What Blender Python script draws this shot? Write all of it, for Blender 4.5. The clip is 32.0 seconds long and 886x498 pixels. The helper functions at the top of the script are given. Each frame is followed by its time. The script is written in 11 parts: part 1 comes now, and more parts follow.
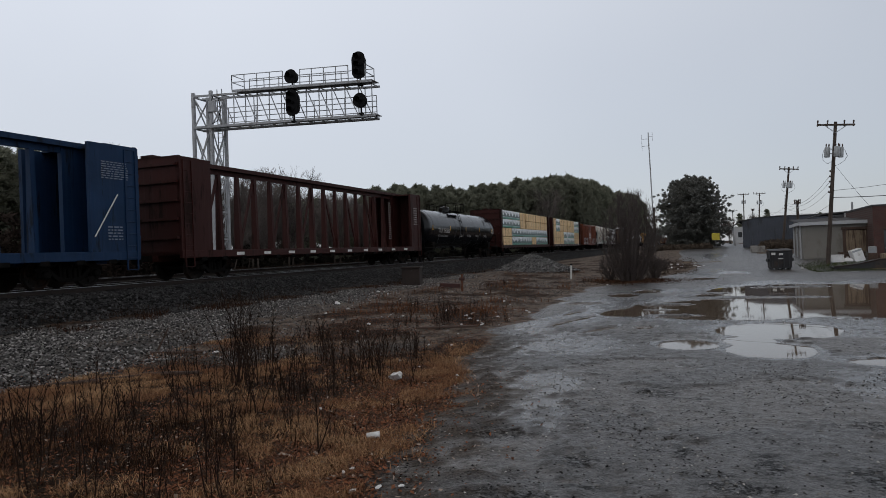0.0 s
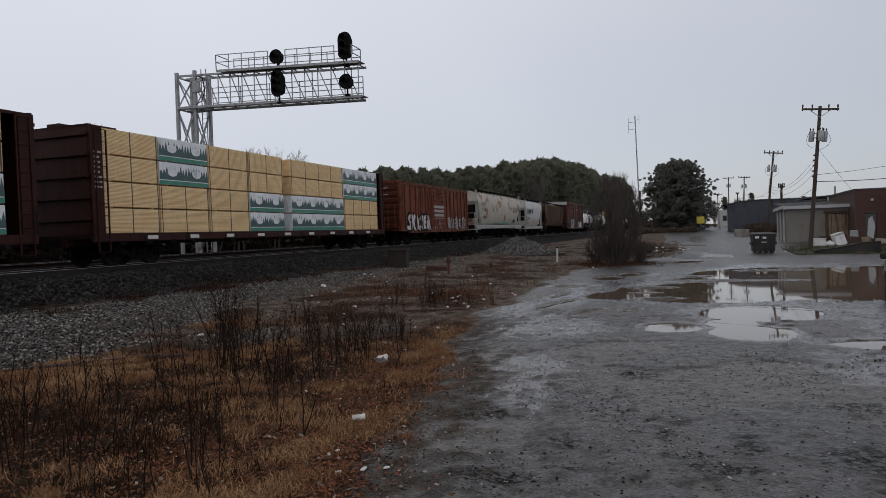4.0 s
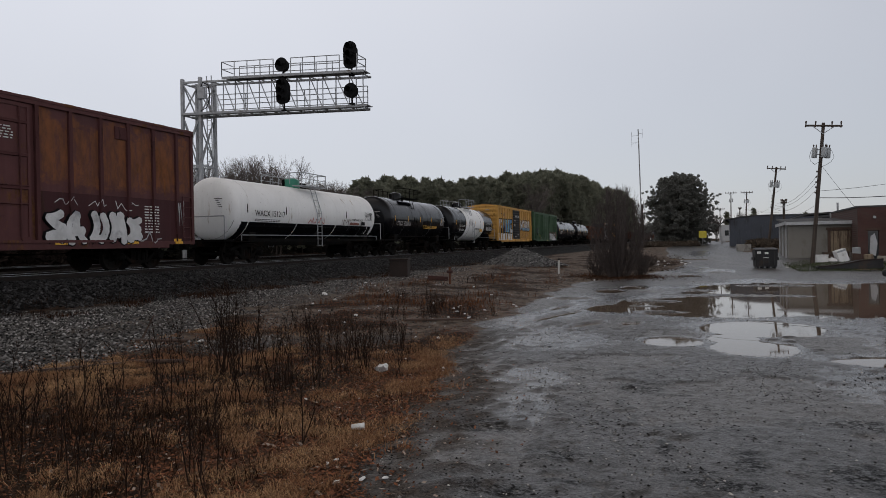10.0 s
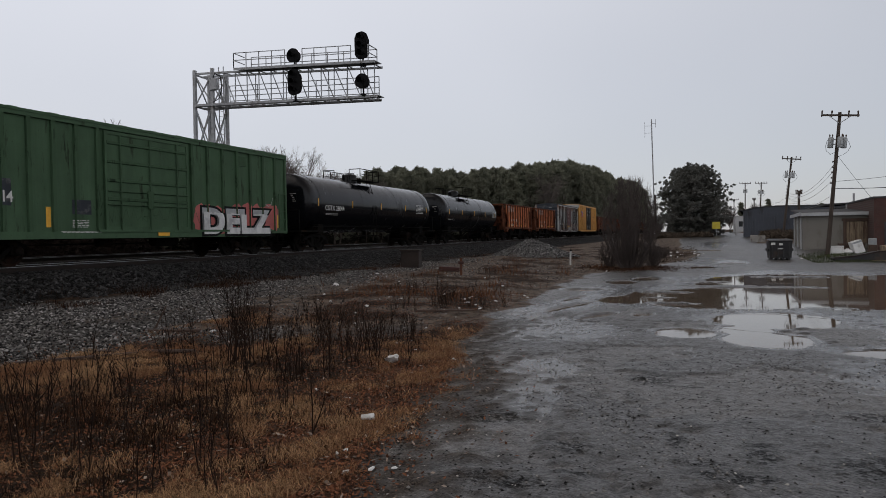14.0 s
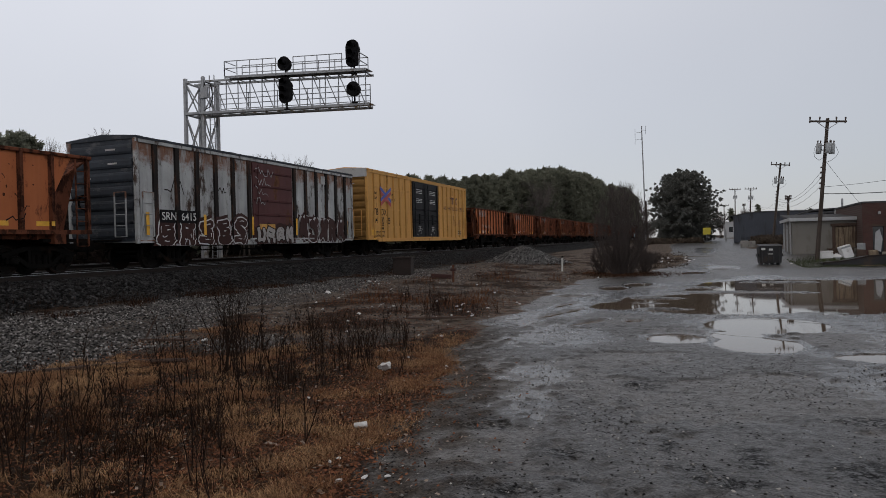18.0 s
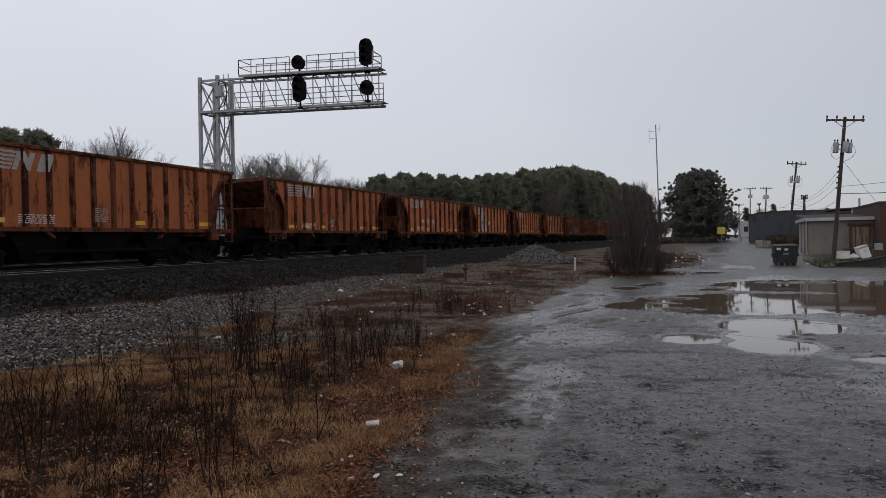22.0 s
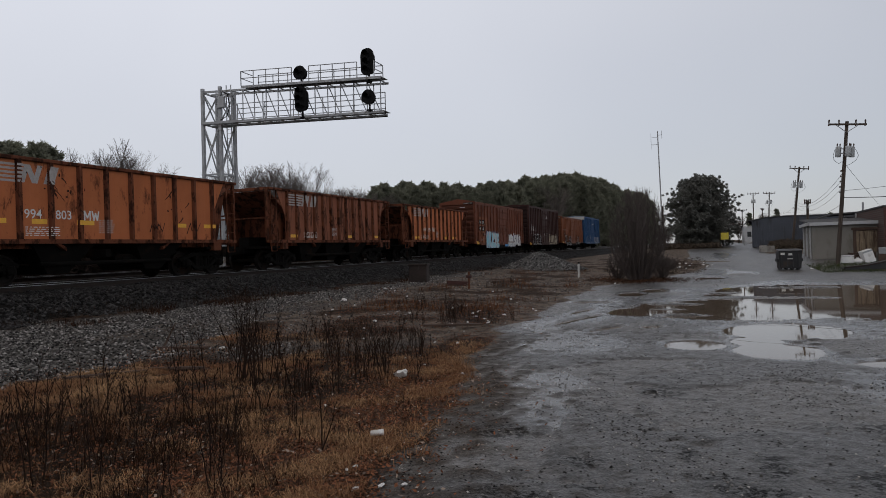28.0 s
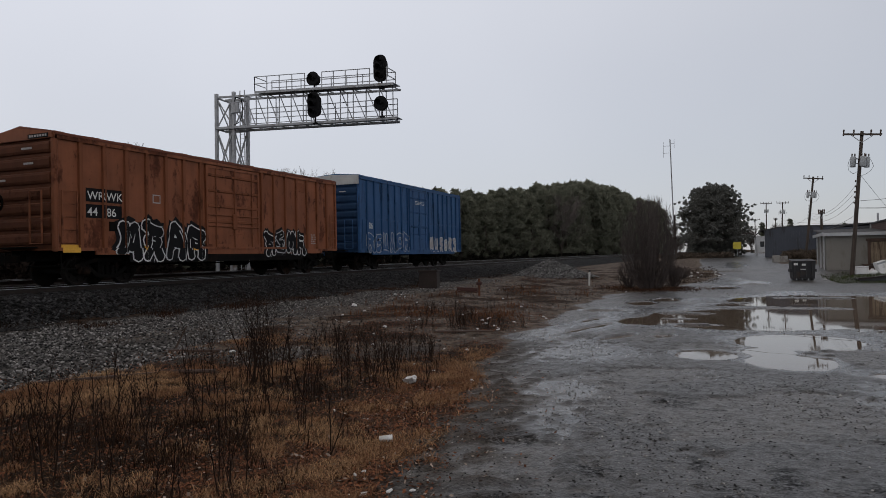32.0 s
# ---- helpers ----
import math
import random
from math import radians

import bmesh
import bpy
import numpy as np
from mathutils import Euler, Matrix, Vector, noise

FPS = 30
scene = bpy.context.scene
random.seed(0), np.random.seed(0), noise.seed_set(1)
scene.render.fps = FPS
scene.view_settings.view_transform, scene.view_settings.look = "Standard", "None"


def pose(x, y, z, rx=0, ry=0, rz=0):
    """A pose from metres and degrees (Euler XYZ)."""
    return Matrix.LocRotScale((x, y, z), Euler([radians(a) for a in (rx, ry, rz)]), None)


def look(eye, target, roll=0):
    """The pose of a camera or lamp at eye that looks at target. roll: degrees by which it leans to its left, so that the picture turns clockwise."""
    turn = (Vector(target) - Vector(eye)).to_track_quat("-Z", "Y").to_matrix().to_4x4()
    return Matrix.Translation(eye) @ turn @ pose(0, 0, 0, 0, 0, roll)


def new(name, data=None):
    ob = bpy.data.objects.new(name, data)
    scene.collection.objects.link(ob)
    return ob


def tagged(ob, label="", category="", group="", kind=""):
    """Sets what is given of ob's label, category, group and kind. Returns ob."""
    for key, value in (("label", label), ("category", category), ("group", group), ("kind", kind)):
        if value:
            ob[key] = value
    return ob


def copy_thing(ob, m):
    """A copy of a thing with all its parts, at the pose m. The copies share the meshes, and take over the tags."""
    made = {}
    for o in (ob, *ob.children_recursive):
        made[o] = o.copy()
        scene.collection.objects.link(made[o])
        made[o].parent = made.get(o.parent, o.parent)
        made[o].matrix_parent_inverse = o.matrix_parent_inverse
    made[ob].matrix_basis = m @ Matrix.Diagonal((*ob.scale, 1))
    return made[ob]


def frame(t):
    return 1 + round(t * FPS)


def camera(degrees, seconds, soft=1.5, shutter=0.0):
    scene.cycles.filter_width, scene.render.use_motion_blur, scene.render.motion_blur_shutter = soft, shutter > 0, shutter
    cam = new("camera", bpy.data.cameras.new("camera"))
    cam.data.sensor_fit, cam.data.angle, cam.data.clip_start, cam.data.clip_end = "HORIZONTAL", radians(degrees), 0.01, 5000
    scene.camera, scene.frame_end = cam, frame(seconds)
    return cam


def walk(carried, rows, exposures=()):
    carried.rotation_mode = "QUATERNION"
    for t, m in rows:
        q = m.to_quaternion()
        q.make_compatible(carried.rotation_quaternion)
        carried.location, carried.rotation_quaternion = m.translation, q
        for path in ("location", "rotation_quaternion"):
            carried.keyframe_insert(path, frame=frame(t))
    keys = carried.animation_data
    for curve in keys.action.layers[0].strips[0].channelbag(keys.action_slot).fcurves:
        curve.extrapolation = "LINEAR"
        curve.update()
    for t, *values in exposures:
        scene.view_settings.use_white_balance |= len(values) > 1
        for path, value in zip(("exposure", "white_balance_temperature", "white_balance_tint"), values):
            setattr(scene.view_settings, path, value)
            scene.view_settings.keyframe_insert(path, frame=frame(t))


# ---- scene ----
EXPOSURES = [(0, -0.04, 6480, 10), (1, -0.03, 6520, 11), (2, -0.12, 6400, 11), (4, -0.05, 6580, 12), (9, -0.03, 6720, 12), (12, -0.05, 6560, 12), (14, -0.04, 6700, 12), (22, -0.05, 6670, 12), (28, -0.07, 6650, 12), (32, -0.07, 6650, 12)]
SKY = 1.0

cam = camera(66.32, 32.0, soft=0.6)
walk(cam, [
    (0, pose(-0.011, -0.022, 1.594, 90.82, 1.95, 20.59)),
    (0.5, pose(-0.006, -0.029, 1.604, 90.48, 2.26, 20.09)),
    (1, pose(0.012, -0.033, 1.624, 90.35, 2.47, 19.62)),
    (1.5, pose(-0.009, -0.009, 1.608, 90.58, 2.24, 19.35)),
    (2, pose(-0.018, -0.005, 1.604, 90.54, 1.98, 19.10)),
    (2.5, pose(0.014, -0.050, 1.613, 90.30, 1.51, 18.73)),
    (3, pose(-0.027, -0.009, 1.600, 89.60, 2.07, 19.26)),
    (3.5, pose(-0.015, -0.015, 1.603, 88.70, 2.38, 20.08)),
    (4, pose(-0.001, -0.019, 1.600, 89.31, 1.82, 19.47)),
    (4.5, pose(-0.010, -0.019, 1.604, 89.04, 1.57, 18.95)),
    (6.5, pose(-0.004, -0.030, 1.608, 89.73, 0.84, 18.66)),
    (7, pose(-0.017, -0.008, 1.601, 89.72, 1.23, 19.20)),
    (7.5, pose(-0.013, -0.012, 1.600, 89.32, 0.87, 19.29)),
    (8, pose(-0.009, -0.008, 1.601, 89.04, 0.56, 18.70)),
    (8.5, pose(-0.003, -0.007, 1.603, 89.21, 0.77, 18.69)),
    (9, pose(-0.012, -0.011, 1.600, 89.66, 0.42, 19.44)),
    (9.5, pose(-0.014, -0.014, 1.601, 89.76, 0.74, 19.59)),
    (10, pose(-0.012, -0.017, 1.599, 90.16, 0.85, 19.60)),
    (10.5, pose(-0.034, 0.032, 1.595, 89.66, 0.68, 20.27)),
    (11, pose(-0.005, -0.007, 1.604, 89.91, 0.50, 20.12)),
    (11.5, pose(-0.023, 0.020, 1.590, 89.82, 0.88, 19.88)),
    (12, pose(-0.015, 0.012, 1.601, 90.00, 0.66, 20.15)),
    (12.5, pose(-0.008, 0.009, 1.604, 89.95, 0.54, 20.04)),
    (13, pose(-0.003, 0.005, 1.601, 89.91, 0.93, 20.10)),
    (13.5, pose(-0.007, 0.005, 1.603, 89.77, 0.85, 20.06)),
    (14, pose(-0.001, 0.006, 1.597, 89.41, 0.82, 20.59)),
    (14.5, pose(-0.006, 0.007, 1.601, 89.88, 0.24, 20.47)),
    (16.5, pose(-0.004, 0.007, 1.605, 90.02, 1.01, 20.62)),
    (17, pose(0.004, 0.006, 1.599, 90.06, 1.27, 20.31)),
    (17.5, pose(0.013, -0.007, 1.601, 90.03, 0.90, 19.72)),
    (18, pose(0.002, -0.004, 1.599, 90.00, 1.14, 19.91)),
    (18.5, pose(0.004, 0.004, 1.606, 90.06, 1.36, 20.41)),
    (19, pose(0.000, 0.000, 1.600, 90.09, 1.50, 20.56)),
    (19.5, pose(-0.007, 0.016, 1.602, 90.00, 1.50, 20.91)),
    (20, pose(-0.009, 0.024, 1.596, 89.75, 1.13, 20.87)),
    (20.5, pose(0.006, 0.009, 1.594, 89.46, 0.99, 20.47)),
    (21, pose(0.004, 0.004, 1.603, 89.87, 0.97, 20.45)),
    (21.5, pose(0.001, 0.001, 1.606, 90.01, 1.01, 20.82)),
    (22, pose(-0.002, 0.002, 1.603, 89.90, 0.92, 20.96)),
    (22.5, pose(0.000, 0.001, 1.600, 90.17, 1.26, 20.89)),
    (23, pose(0.008, -0.010, 1.604, 90.18, 1.08, 21.04)),
    (23.5, pose(-0.000, -0.004, 1.607, 90.29, 1.13, 21.23)),
    (24, pose(-0.009, 0.016, 1.595, 90.17, 1.12, 21.14)),
    (24.3, pose(0.000, -0.000, 1.600, 90.39, 1.56, 20.86)),
    (24.5, pose(0.003, 0.002, 1.604, 90.25, 1.17, 20.87)),
    (25, pose(-0.001, 0.004, 1.598, 90.35, 1.31, 20.82)),
    (25.5, pose(0.010, -0.010, 1.600, 90.27, 1.20, 21.03)),
    (27.5, pose(-0.007, 0.000, 1.600, 90.40, 1.28, 21.50)),
    (28, pose(0.002, -0.002, 1.603, 90.60, 1.48, 21.23)),
    (28.5, pose(-0.009, 0.004, 1.592, 91.06, 1.14, 21.31)),
    (29, pose(-0.002, -0.000, 1.602, 90.83, 1.38, 21.34)),
    (29.5, pose(-0.001, -0.002, 1.596, 90.34, 1.45, 21.28)),
    (30, pose(-0.015, 0.012, 1.597, 90.37, 1.20, 21.35)),
    (30.5, pose(0.002, 0.001, 1.599, 90.91, 0.97, 21.83)),
    (31, pose(-0.003, -0.007, 1.599, 91.00, 0.75, 21.87)),
    (31.5, pose(0.003, 0.000, 1.595, 90.78, 0.93, 22.27)),
    (32, pose(0.001, -0.004, 1.599, 91.17, 0.85, 22.11)),
], exposures=EXPOSURES)

# ---- world and light: an even overcast winter sky ----
world = bpy.data.worlds.new("overcast_sky")
scene.world = world
world.use_nodes = True
wn, wl = world.node_tree.nodes, world.node_tree.links
bg = wn["Background"]
sky = wn.new("ShaderNodeTexSky")
sky.sky_type, sky.sun_disc = "NISHITA", False
sky.sun_elevation, sky.sun_rotation = radians(38), radians(200)
wcoord = wn.new("ShaderNodeTexCoord")
wsep = wn.new("ShaderNodeSeparateXYZ")
wl.new(wcoord.outputs["Generated"], wsep.inputs[0])
wramp = wn.new("ShaderNodeValToRGB")
wl.new(wsep.outputs["Z"], wramp.inputs[0])
for pos, col in ((0.0, (0.495, 0.51, 0.555, 1)), (0.10, (0.555, 0.58, 0.63, 1)), (0.36, (0.67, 0.70, 0.76, 1)), (0.62, (0.41, 0.385, 0.36, 1))):
    el = wramp.color_ramp.elements[0] if pos == 0 else wramp.color_ramp.elements.new(pos)
    el.position, el.color = pos, col
wramp.color_ramp.elements[-1].color = (0.23, 0.20, 0.175, 1)
wnoise = wn.new("ShaderNodeTexNoise")
wnoise.inputs["Scale"].default_value, wnoise.inputs["Detail"].default_value = 1.6, 3
wl.new(wcoord.outputs["Generated"], wnoise.inputs["Vector"])
wmul = wn.new("ShaderNodeMix")
wmul.data_type, wmul.blend_type = "RGBA", "SOFT_LIGHT"
wmul.inputs[0].default_value = 0.35
wl.new(wramp.outputs[0], wmul.inputs[6])
wl.new(wnoise.outputs[0], wmul.inputs[7])
wside = wn.new("ShaderNodeMapRange")  # the cloud thickens towards the east
wside.interpolation_type = "SMOOTHSTEP"
wside.inputs[1].default_value, wside.inputs[2].default_value, wside.inputs[3].default_value, wside.inputs[4].default_value = -0.75, 0.45, 1.04, 0.72
wl.new(wsep.outputs["X"], wside.inputs[0])
wdim = wn.new("ShaderNodeVectorMath")
wdim.operation = "SCALE"
wl.new(wmul.outputs[2], wdim.inputs[0])
wdiag = wn.new("ShaderNodeMath")
wdiag.operation = "SUBTRACT"
wl.new(wsep.outputs["X"], wdiag.inputs[0])
wlean = wn.new("ShaderNodeMath")
wlean.operation = "MULTIPLY"
wlean.inputs[1].default_value = 0.45
wl.new(wsep.outputs["Y"], wlean.inputs[0])
wl.new(wlean.outputs[0], wdiag.inputs[1])
wback = wn.new("ShaderNodeMapRange")  # and is thinner in the east
wback.interpolation_type = "SMOOTHSTEP"
wback.inputs[1].default_value, wback.inputs[2].default_value, wback.inputs[3].default_value, wback.inputs[4].default_value = 0.0, 1.2, 1.0, 1.9
wl.new(wdiag.outputs[0], wback.inputs[0])
wboth = wn.new("ShaderNodeMath")
wboth.operation = "MULTIPLY"
wl.new(wside.outputs[0], wboth.inputs[0])
wl.new(wback.outputs[0], wboth.inputs[1])
wl.new(wboth.outputs[0], wdim.inputs["Scale"])
wmix = wn.new("ShaderNodeMix")
wmix.data_type, wmix.blend_type = "RGBA", "ADD"
wmix.inputs[0].default_value = 0.02
wl.new(wdim.outputs[0], wmix.inputs[6])
wl.new(sky.outputs[0], wmix.inputs[7])
wl.new(wmix.outputs[2], bg.inputs[0])
bg.inputs[1].default_value = SKY

sun = new("sun", bpy.data.lights.new("sun", "SUN"))
sun.data.energy, sun.data.angle, sun.data.color = 0.3, radians(40), (1.0, 0.97, 0.93)
sun.matrix_basis = look((0, 0, 60), (25, 34, 0))

# ---- materials ----
def surface(name, base, rough=0.6, metal=0.0, vary=0.2, scale=1.5, grain=40.0, bump=0.15, stain=None, amount=0.5, streak=(1, 1, 1), spec=0.5):
    """A painted, wooden or mineral surface: two scales of tone, stains that may run down, fine relief."""
    m = bpy.data.materials.new(name)
    m.use_nodes = True
    n, l = m.node_tree.nodes, m.node_tree.links
    b = n["Principled BSDF"]
    co = n.new("ShaderNodeTexCoord")
    info = n.new("ShaderNodeObjectInfo")
    off = n.new("ShaderNodeVectorMath")
    off.operation = "MULTIPLY_ADD"
    l.new(info.outputs["Random"], off.inputs[0])
    off.inputs[1].default_value = (37.0, 91.0, 53.0)
    l.new(co.outputs["Object"], off.inputs[2])
    def noise_of(sc, detail=4.0, vec=None, rough_=0.6):
        t = n.new("ShaderNodeTexNoise")
        t.inputs["Scale"].default_value, t.inputs["Detail"].default_value, t.inputs["Roughness"].default_value = sc, detail, rough_
        l.new(vec or off.outputs[0], t.inputs["Vector"])
        return t.outputs[0]
    def span(src, lo, hi, a=0.0, z=1.0):
        t = n.new("ShaderNodeMapRange")
        t.inputs[1].default_value, t.inputs[2].default_value, t.inputs[3].default_value, t.inputs[4].default_value = lo, hi, a, z
        l.new(src, t.inputs[0])
        return t.outputs[0]
    def mix(fac, a, c):
        t = n.new("ShaderNodeMix")
        t.data_type = "RGBA"
        for sock, v in ((t.inputs[0], fac), (t.inputs[6], a), (t.inputs[7], c)):
            if isinstance(v, bpy.types.NodeSocket):
                l.new(v, sock)
            else:
                sock.default_value = v
        return t.outputs[2]
    dark = tuple(c * (1 - vary) for c in base) + (1,)
    lite = tuple(min(1, c * (1 + vary)) for c in base) + (1,)
    col = mix(span(noise_of(scale), 0.3, 0.7), dark, lite)
    fine = noise_of(grain, 5.0)
    col = mix(span(fine, 0.35, 0.65, 0.0, 0.35), col, tuple(c * 0.7 for c in base) + (1,))
    rgh = rough
    if stain:
        mp = n.new("ShaderNodeMapping")
        mp.inputs["Scale"].default_value = streak
        l.new(off.outputs[0], mp.inputs[0])
        s = span(noise_of(1.0, 7.0, mp.outputs[0], 0.68), 0.63 - 0.25 * amount, 0.74 - 0.25 * amount)
        col = mix(s, col, (*stain, 1))
        rgh = span(s, 0, 1, rough, min(1, rough + 0.25))
    l.new(col, b.inputs["Base Color"])
    if isinstance(rgh, bpy.types.NodeSocket):
        l.new(rgh, b.inputs["Roughness"])
    else:
        l.new(span(fine, 0.2, 0.8, max(0.02, rough - 0.08), min(1, rough + 0.08)), b.inputs["Roughness"])
    b.inputs["Metallic"].default_value = metal
    b.inputs["Specular IOR Level"].default_value = spec
    if bump:
        bp = n.new("ShaderNodeBump")
        bp.inputs["Strength"].default_value, bp.inputs["Distance"].default_value = bump, 0.02
        l.new(fine, bp.inputs["Height"])
        l.new(bp.outputs[0], b.inputs["Normal"])
    return m


# ---- mesh helpers ----
class Shape:
    """Collects faces of one part."""

    def __init__(self):
        self.v, self.f = [], []

    def add(self, verts, faces):
        k = len(self.v)
        self.v += [tuple(p) for p in verts]
        self.f += [tuple(i + k for i in q) for q in faces]
        return self

    def box(self, x0, x1, y0, y1, z0, z1, bevel=0.0):
        if bevel <= 0:
            v = [(x, y, z) for z in (z0, z1) for y in (y0, y1) for x in (x0, x1)]
            return self.add(v, [(0, 2, 3, 1), (4, 5, 7, 6), (0, 1, 5, 4), (2, 6, 7, 3), (0, 4, 6, 2), (1, 3, 7, 5)])
        b = bevel
        ring = [(x0 + b, y0), (x1 - b, y0), (x1, y0 + b), (x1, y1 - b), (x1 - b, y1), (x0 + b, y1), (x0, y1 - b), (x0, y0 + b)]
        cx, cy = (x0 + x1) / 2, (y0 + y1) / 2
        def inset(p):
            return (min(max(p[0], x0 + b), x1 - b), min(max(p[1], y0 + b), y1 - b))
        v = [(*inset(p), z0) for p in ring] + [(*p, z0 + b) for p in ring] + [(*p, z1 - b) for p in ring] + [(*inset(p), z1) for p in ring]
        f = [tuple(range(7, -1, -1)), tuple(range(24, 32))]
        for k in (0, 8, 16):
            f += [(k + i, k + (i + 1) % 8, k + 8 + (i + 1) % 8, k + 8 + i) for i in range(8)]
        return self.add(v, f)

    def prism(self, outline, axis, a, b):
        """An outline (two coordinates of the other axes, in order) drawn out along an axis from a to b."""
        put = {"x": lambda p, t: (t, p[0], p[1]), "y": lambda p, t: (p[0], t, p[1]), "z": lambda p, t: (p[0], p[1], t)}[axis]
        n = len(outline)
        v = [put(p, a) for p in outline] + [put(p, b) for p in outline]
        return self.add(v, [tuple(range(n))[::-1], tuple(range(n, 2 * n))] + [(i, (i + 1) % n, n + (i + 1) % n, n + i) for i in range(n)])

    def tube(self, p, q, r, r2=None, n=6, caps=True):
        p, q = Vector(p), Vector(q)
        d = (q - p).normalized()
        a = d.orthogonal().normalized()
        b = d.cross(a)
        r2 = r if r2 is None else r2
        v = [p + (a * math.cos(2 * math.pi * i / n) + b * math.sin(2 * math.pi * i / n)) * r for i in range(n)]
        v += [q + (a * math.cos(2 * math.pi * i / n) + b * math.sin(2 * math.pi * i / n)) * r2 for i in range(n)]
        f = [(i, (i + 1) % n, n + (i + 1) % n, n + i) for i in range(n)]
        if caps:
            f += [tuple(range(n))[::-1], tuple(range(n, 2 * n))]
        return self.add(v, f)

    def bar(self, p, q, w, h=None):
        """A rectangular bar from p to q."""
        p, q = Vector(p), Vector(q)
        h = w if h is None else h
        d = (q - p).normalized()
        s = d.cross(Vector((0, 0, 1)))
        s = s.normalized() if s.length > 1e-4 else Vector((1, 0, 0))
        u = s.cross(d)
        ring = [s * i * w / 2 + u * j * h / 2 for i, j in ((-1, -1), (1, -1), (1, 1), (-1, 1))]
        return self.add([p + k for k in ring] + [q + k for k in ring], [(3, 2, 1, 0), (4, 5, 6, 7), (0, 1, 5, 4), (1, 2, 6, 5), (2, 3, 7, 6), (3, 0, 4, 7)])

    def lathe(self, profile, axis="y", n=24, caps=True):
        """A profile of (place along the axis, radius) turned round the axis."""
        m = len(profile)
        v = []
        for t, r in profile:
            for i in range(n):
                c, s = r * math.cos(2 * math.pi * i / n), r * math.sin(2 * math.pi * i / n)
                v.append({"y": (c, t, s), "x": (t, c, s), "z": (c, s, t)}[axis])
        f = [(k * n + i, k * n + (i + 1) % n, (k + 1) * n + (i + 1) % n, (k + 1) * n + i) for k in range(m - 1) for i in range(n)]
        if caps:
            f += [tuple(range(n))[::-1], tuple(range((m - 1) * n, m * n))]
        return self.add(v, f)

    def merge(self, other):
        return self.add(other.v, other.f)

    def move(self, x=0, y=0, z=0):
        self.v = [(p[0] + x, p[1] + y, p[2] + z) for p in self.v]
        return self

    def mesh(self, name, material, smooth=False):
        me = bpy.data.meshes.new(name)
        me.from_pydata(self.v, [], self.f)
        bm = bmesh.new()
        bm.from_mesh(me)
        bmesh.ops.recalc_face_normals(bm, faces=bm.faces)
        if smooth:
            for e in bm.edges:
                e.smooth = len(e.link_faces) == 2 and e.calc_face_angle(0) < radians(40)
            for f in bm.faces:
                f.smooth = True
        bm.to_mesh(me)
        bm.free()
        me.materials.append(material)
        return me


def part(name, shape, material, parent, label="", at=(0, 0, 0), smooth=False):
    """One mesh object under a thing or a part; shape is a Shape or a mesh shared by alike pieces."""
    me = shape if isinstance(shape, bpy.types.Mesh) else shape.mesh(name, material, smooth)
    ob = new(name, me)
    ob.parent = parent
    ob.location = at
    if label:
        tagged(ob, label)
    return ob


def thing(name, label, category, group="", shape=None, material=None, at=None, smooth=False):
    ob = new(name, shape.mesh(name, material, smooth) if shape else None)
    if at is not None:
        ob.matrix_basis = at
    return tagged(ob, label, category, group)


GRADE = 0.0115
TRACK_X, TRACK2_X = -19.4, -24.3


def rail_z(y):
    return 0.88 + GRADE * y


PUDDLES = [  # centre, half sizes, turn
    (4.4, 24.6, 4.6, 7.9, 0), (9.0, 25.0, 5.2, 7.8, 0), (0.5, 19.7, 2.6, 3.3, 0), (1.36, 14.45, 1.12, 1.42, 0), (1.0, 11.65, 0.68, 0.9, 0), (0.78, 12.75, 0.42, 0.7, 0), (-0.22, 12.1, 0.5, 0.62, 0),
    (2.95, 10.6, 1.1, 0.52, 0), (-2.65, 26.0, 0.5, 1.2, 5), (-1.95, 28.4, 0.5, 1.3, 0), (-1.75, 18.6, 0.75, 1.3, 0), (1.5, 28.6, 1.15, 1.9, 0), (0.3, 40.0, 0.7, 1.7, 0), (2.0, 46.0, 0.8, 2.6, 0), (-3.45, 21.9, 0.72, 0.5, 0), (-1.1, 14.9, 0.25, 0.35, 0), (-2.9, 16.4, 0.22, 1.5, -14), (-3.2, 18.8, 0.2, 1.1, -8), (-2.0, 14.4, 0.2, 0.8, -20)]
SPITS = [(1.2, 24.0, 2.7, 0.5), (2.2, 13.0, 0.75, 0.3), (3.4, 30.2, 1.5, 0.5), (-0.9, 21.3, 0.8, 0.35), (-0.6, 17.7, 0.7, 0.25), (0.2, 26.6, 0.9, 0.5), (-1.0, 19.4, 0.5, 0.22)]


def edge_x(y):
    """Where the broken paving ends and the verge begins."""
    return np.interp(y, [-40, 3, 5, 7.5, 10, 13.6, 17, 21.5, 26, 32, 36, 44, 50, 56, 64, 80, 92, 105, 120, 135, 200], [-1.6, -2.05, -2.45, -2.95, -3.7, -4.3, -4.5, -4.6, -4.9, -4.7, -3.6, -2.3, -0.9, -0.1, -1.4, -2.2, -2.4, -0.8, 1.6, 3.0, 3.2])


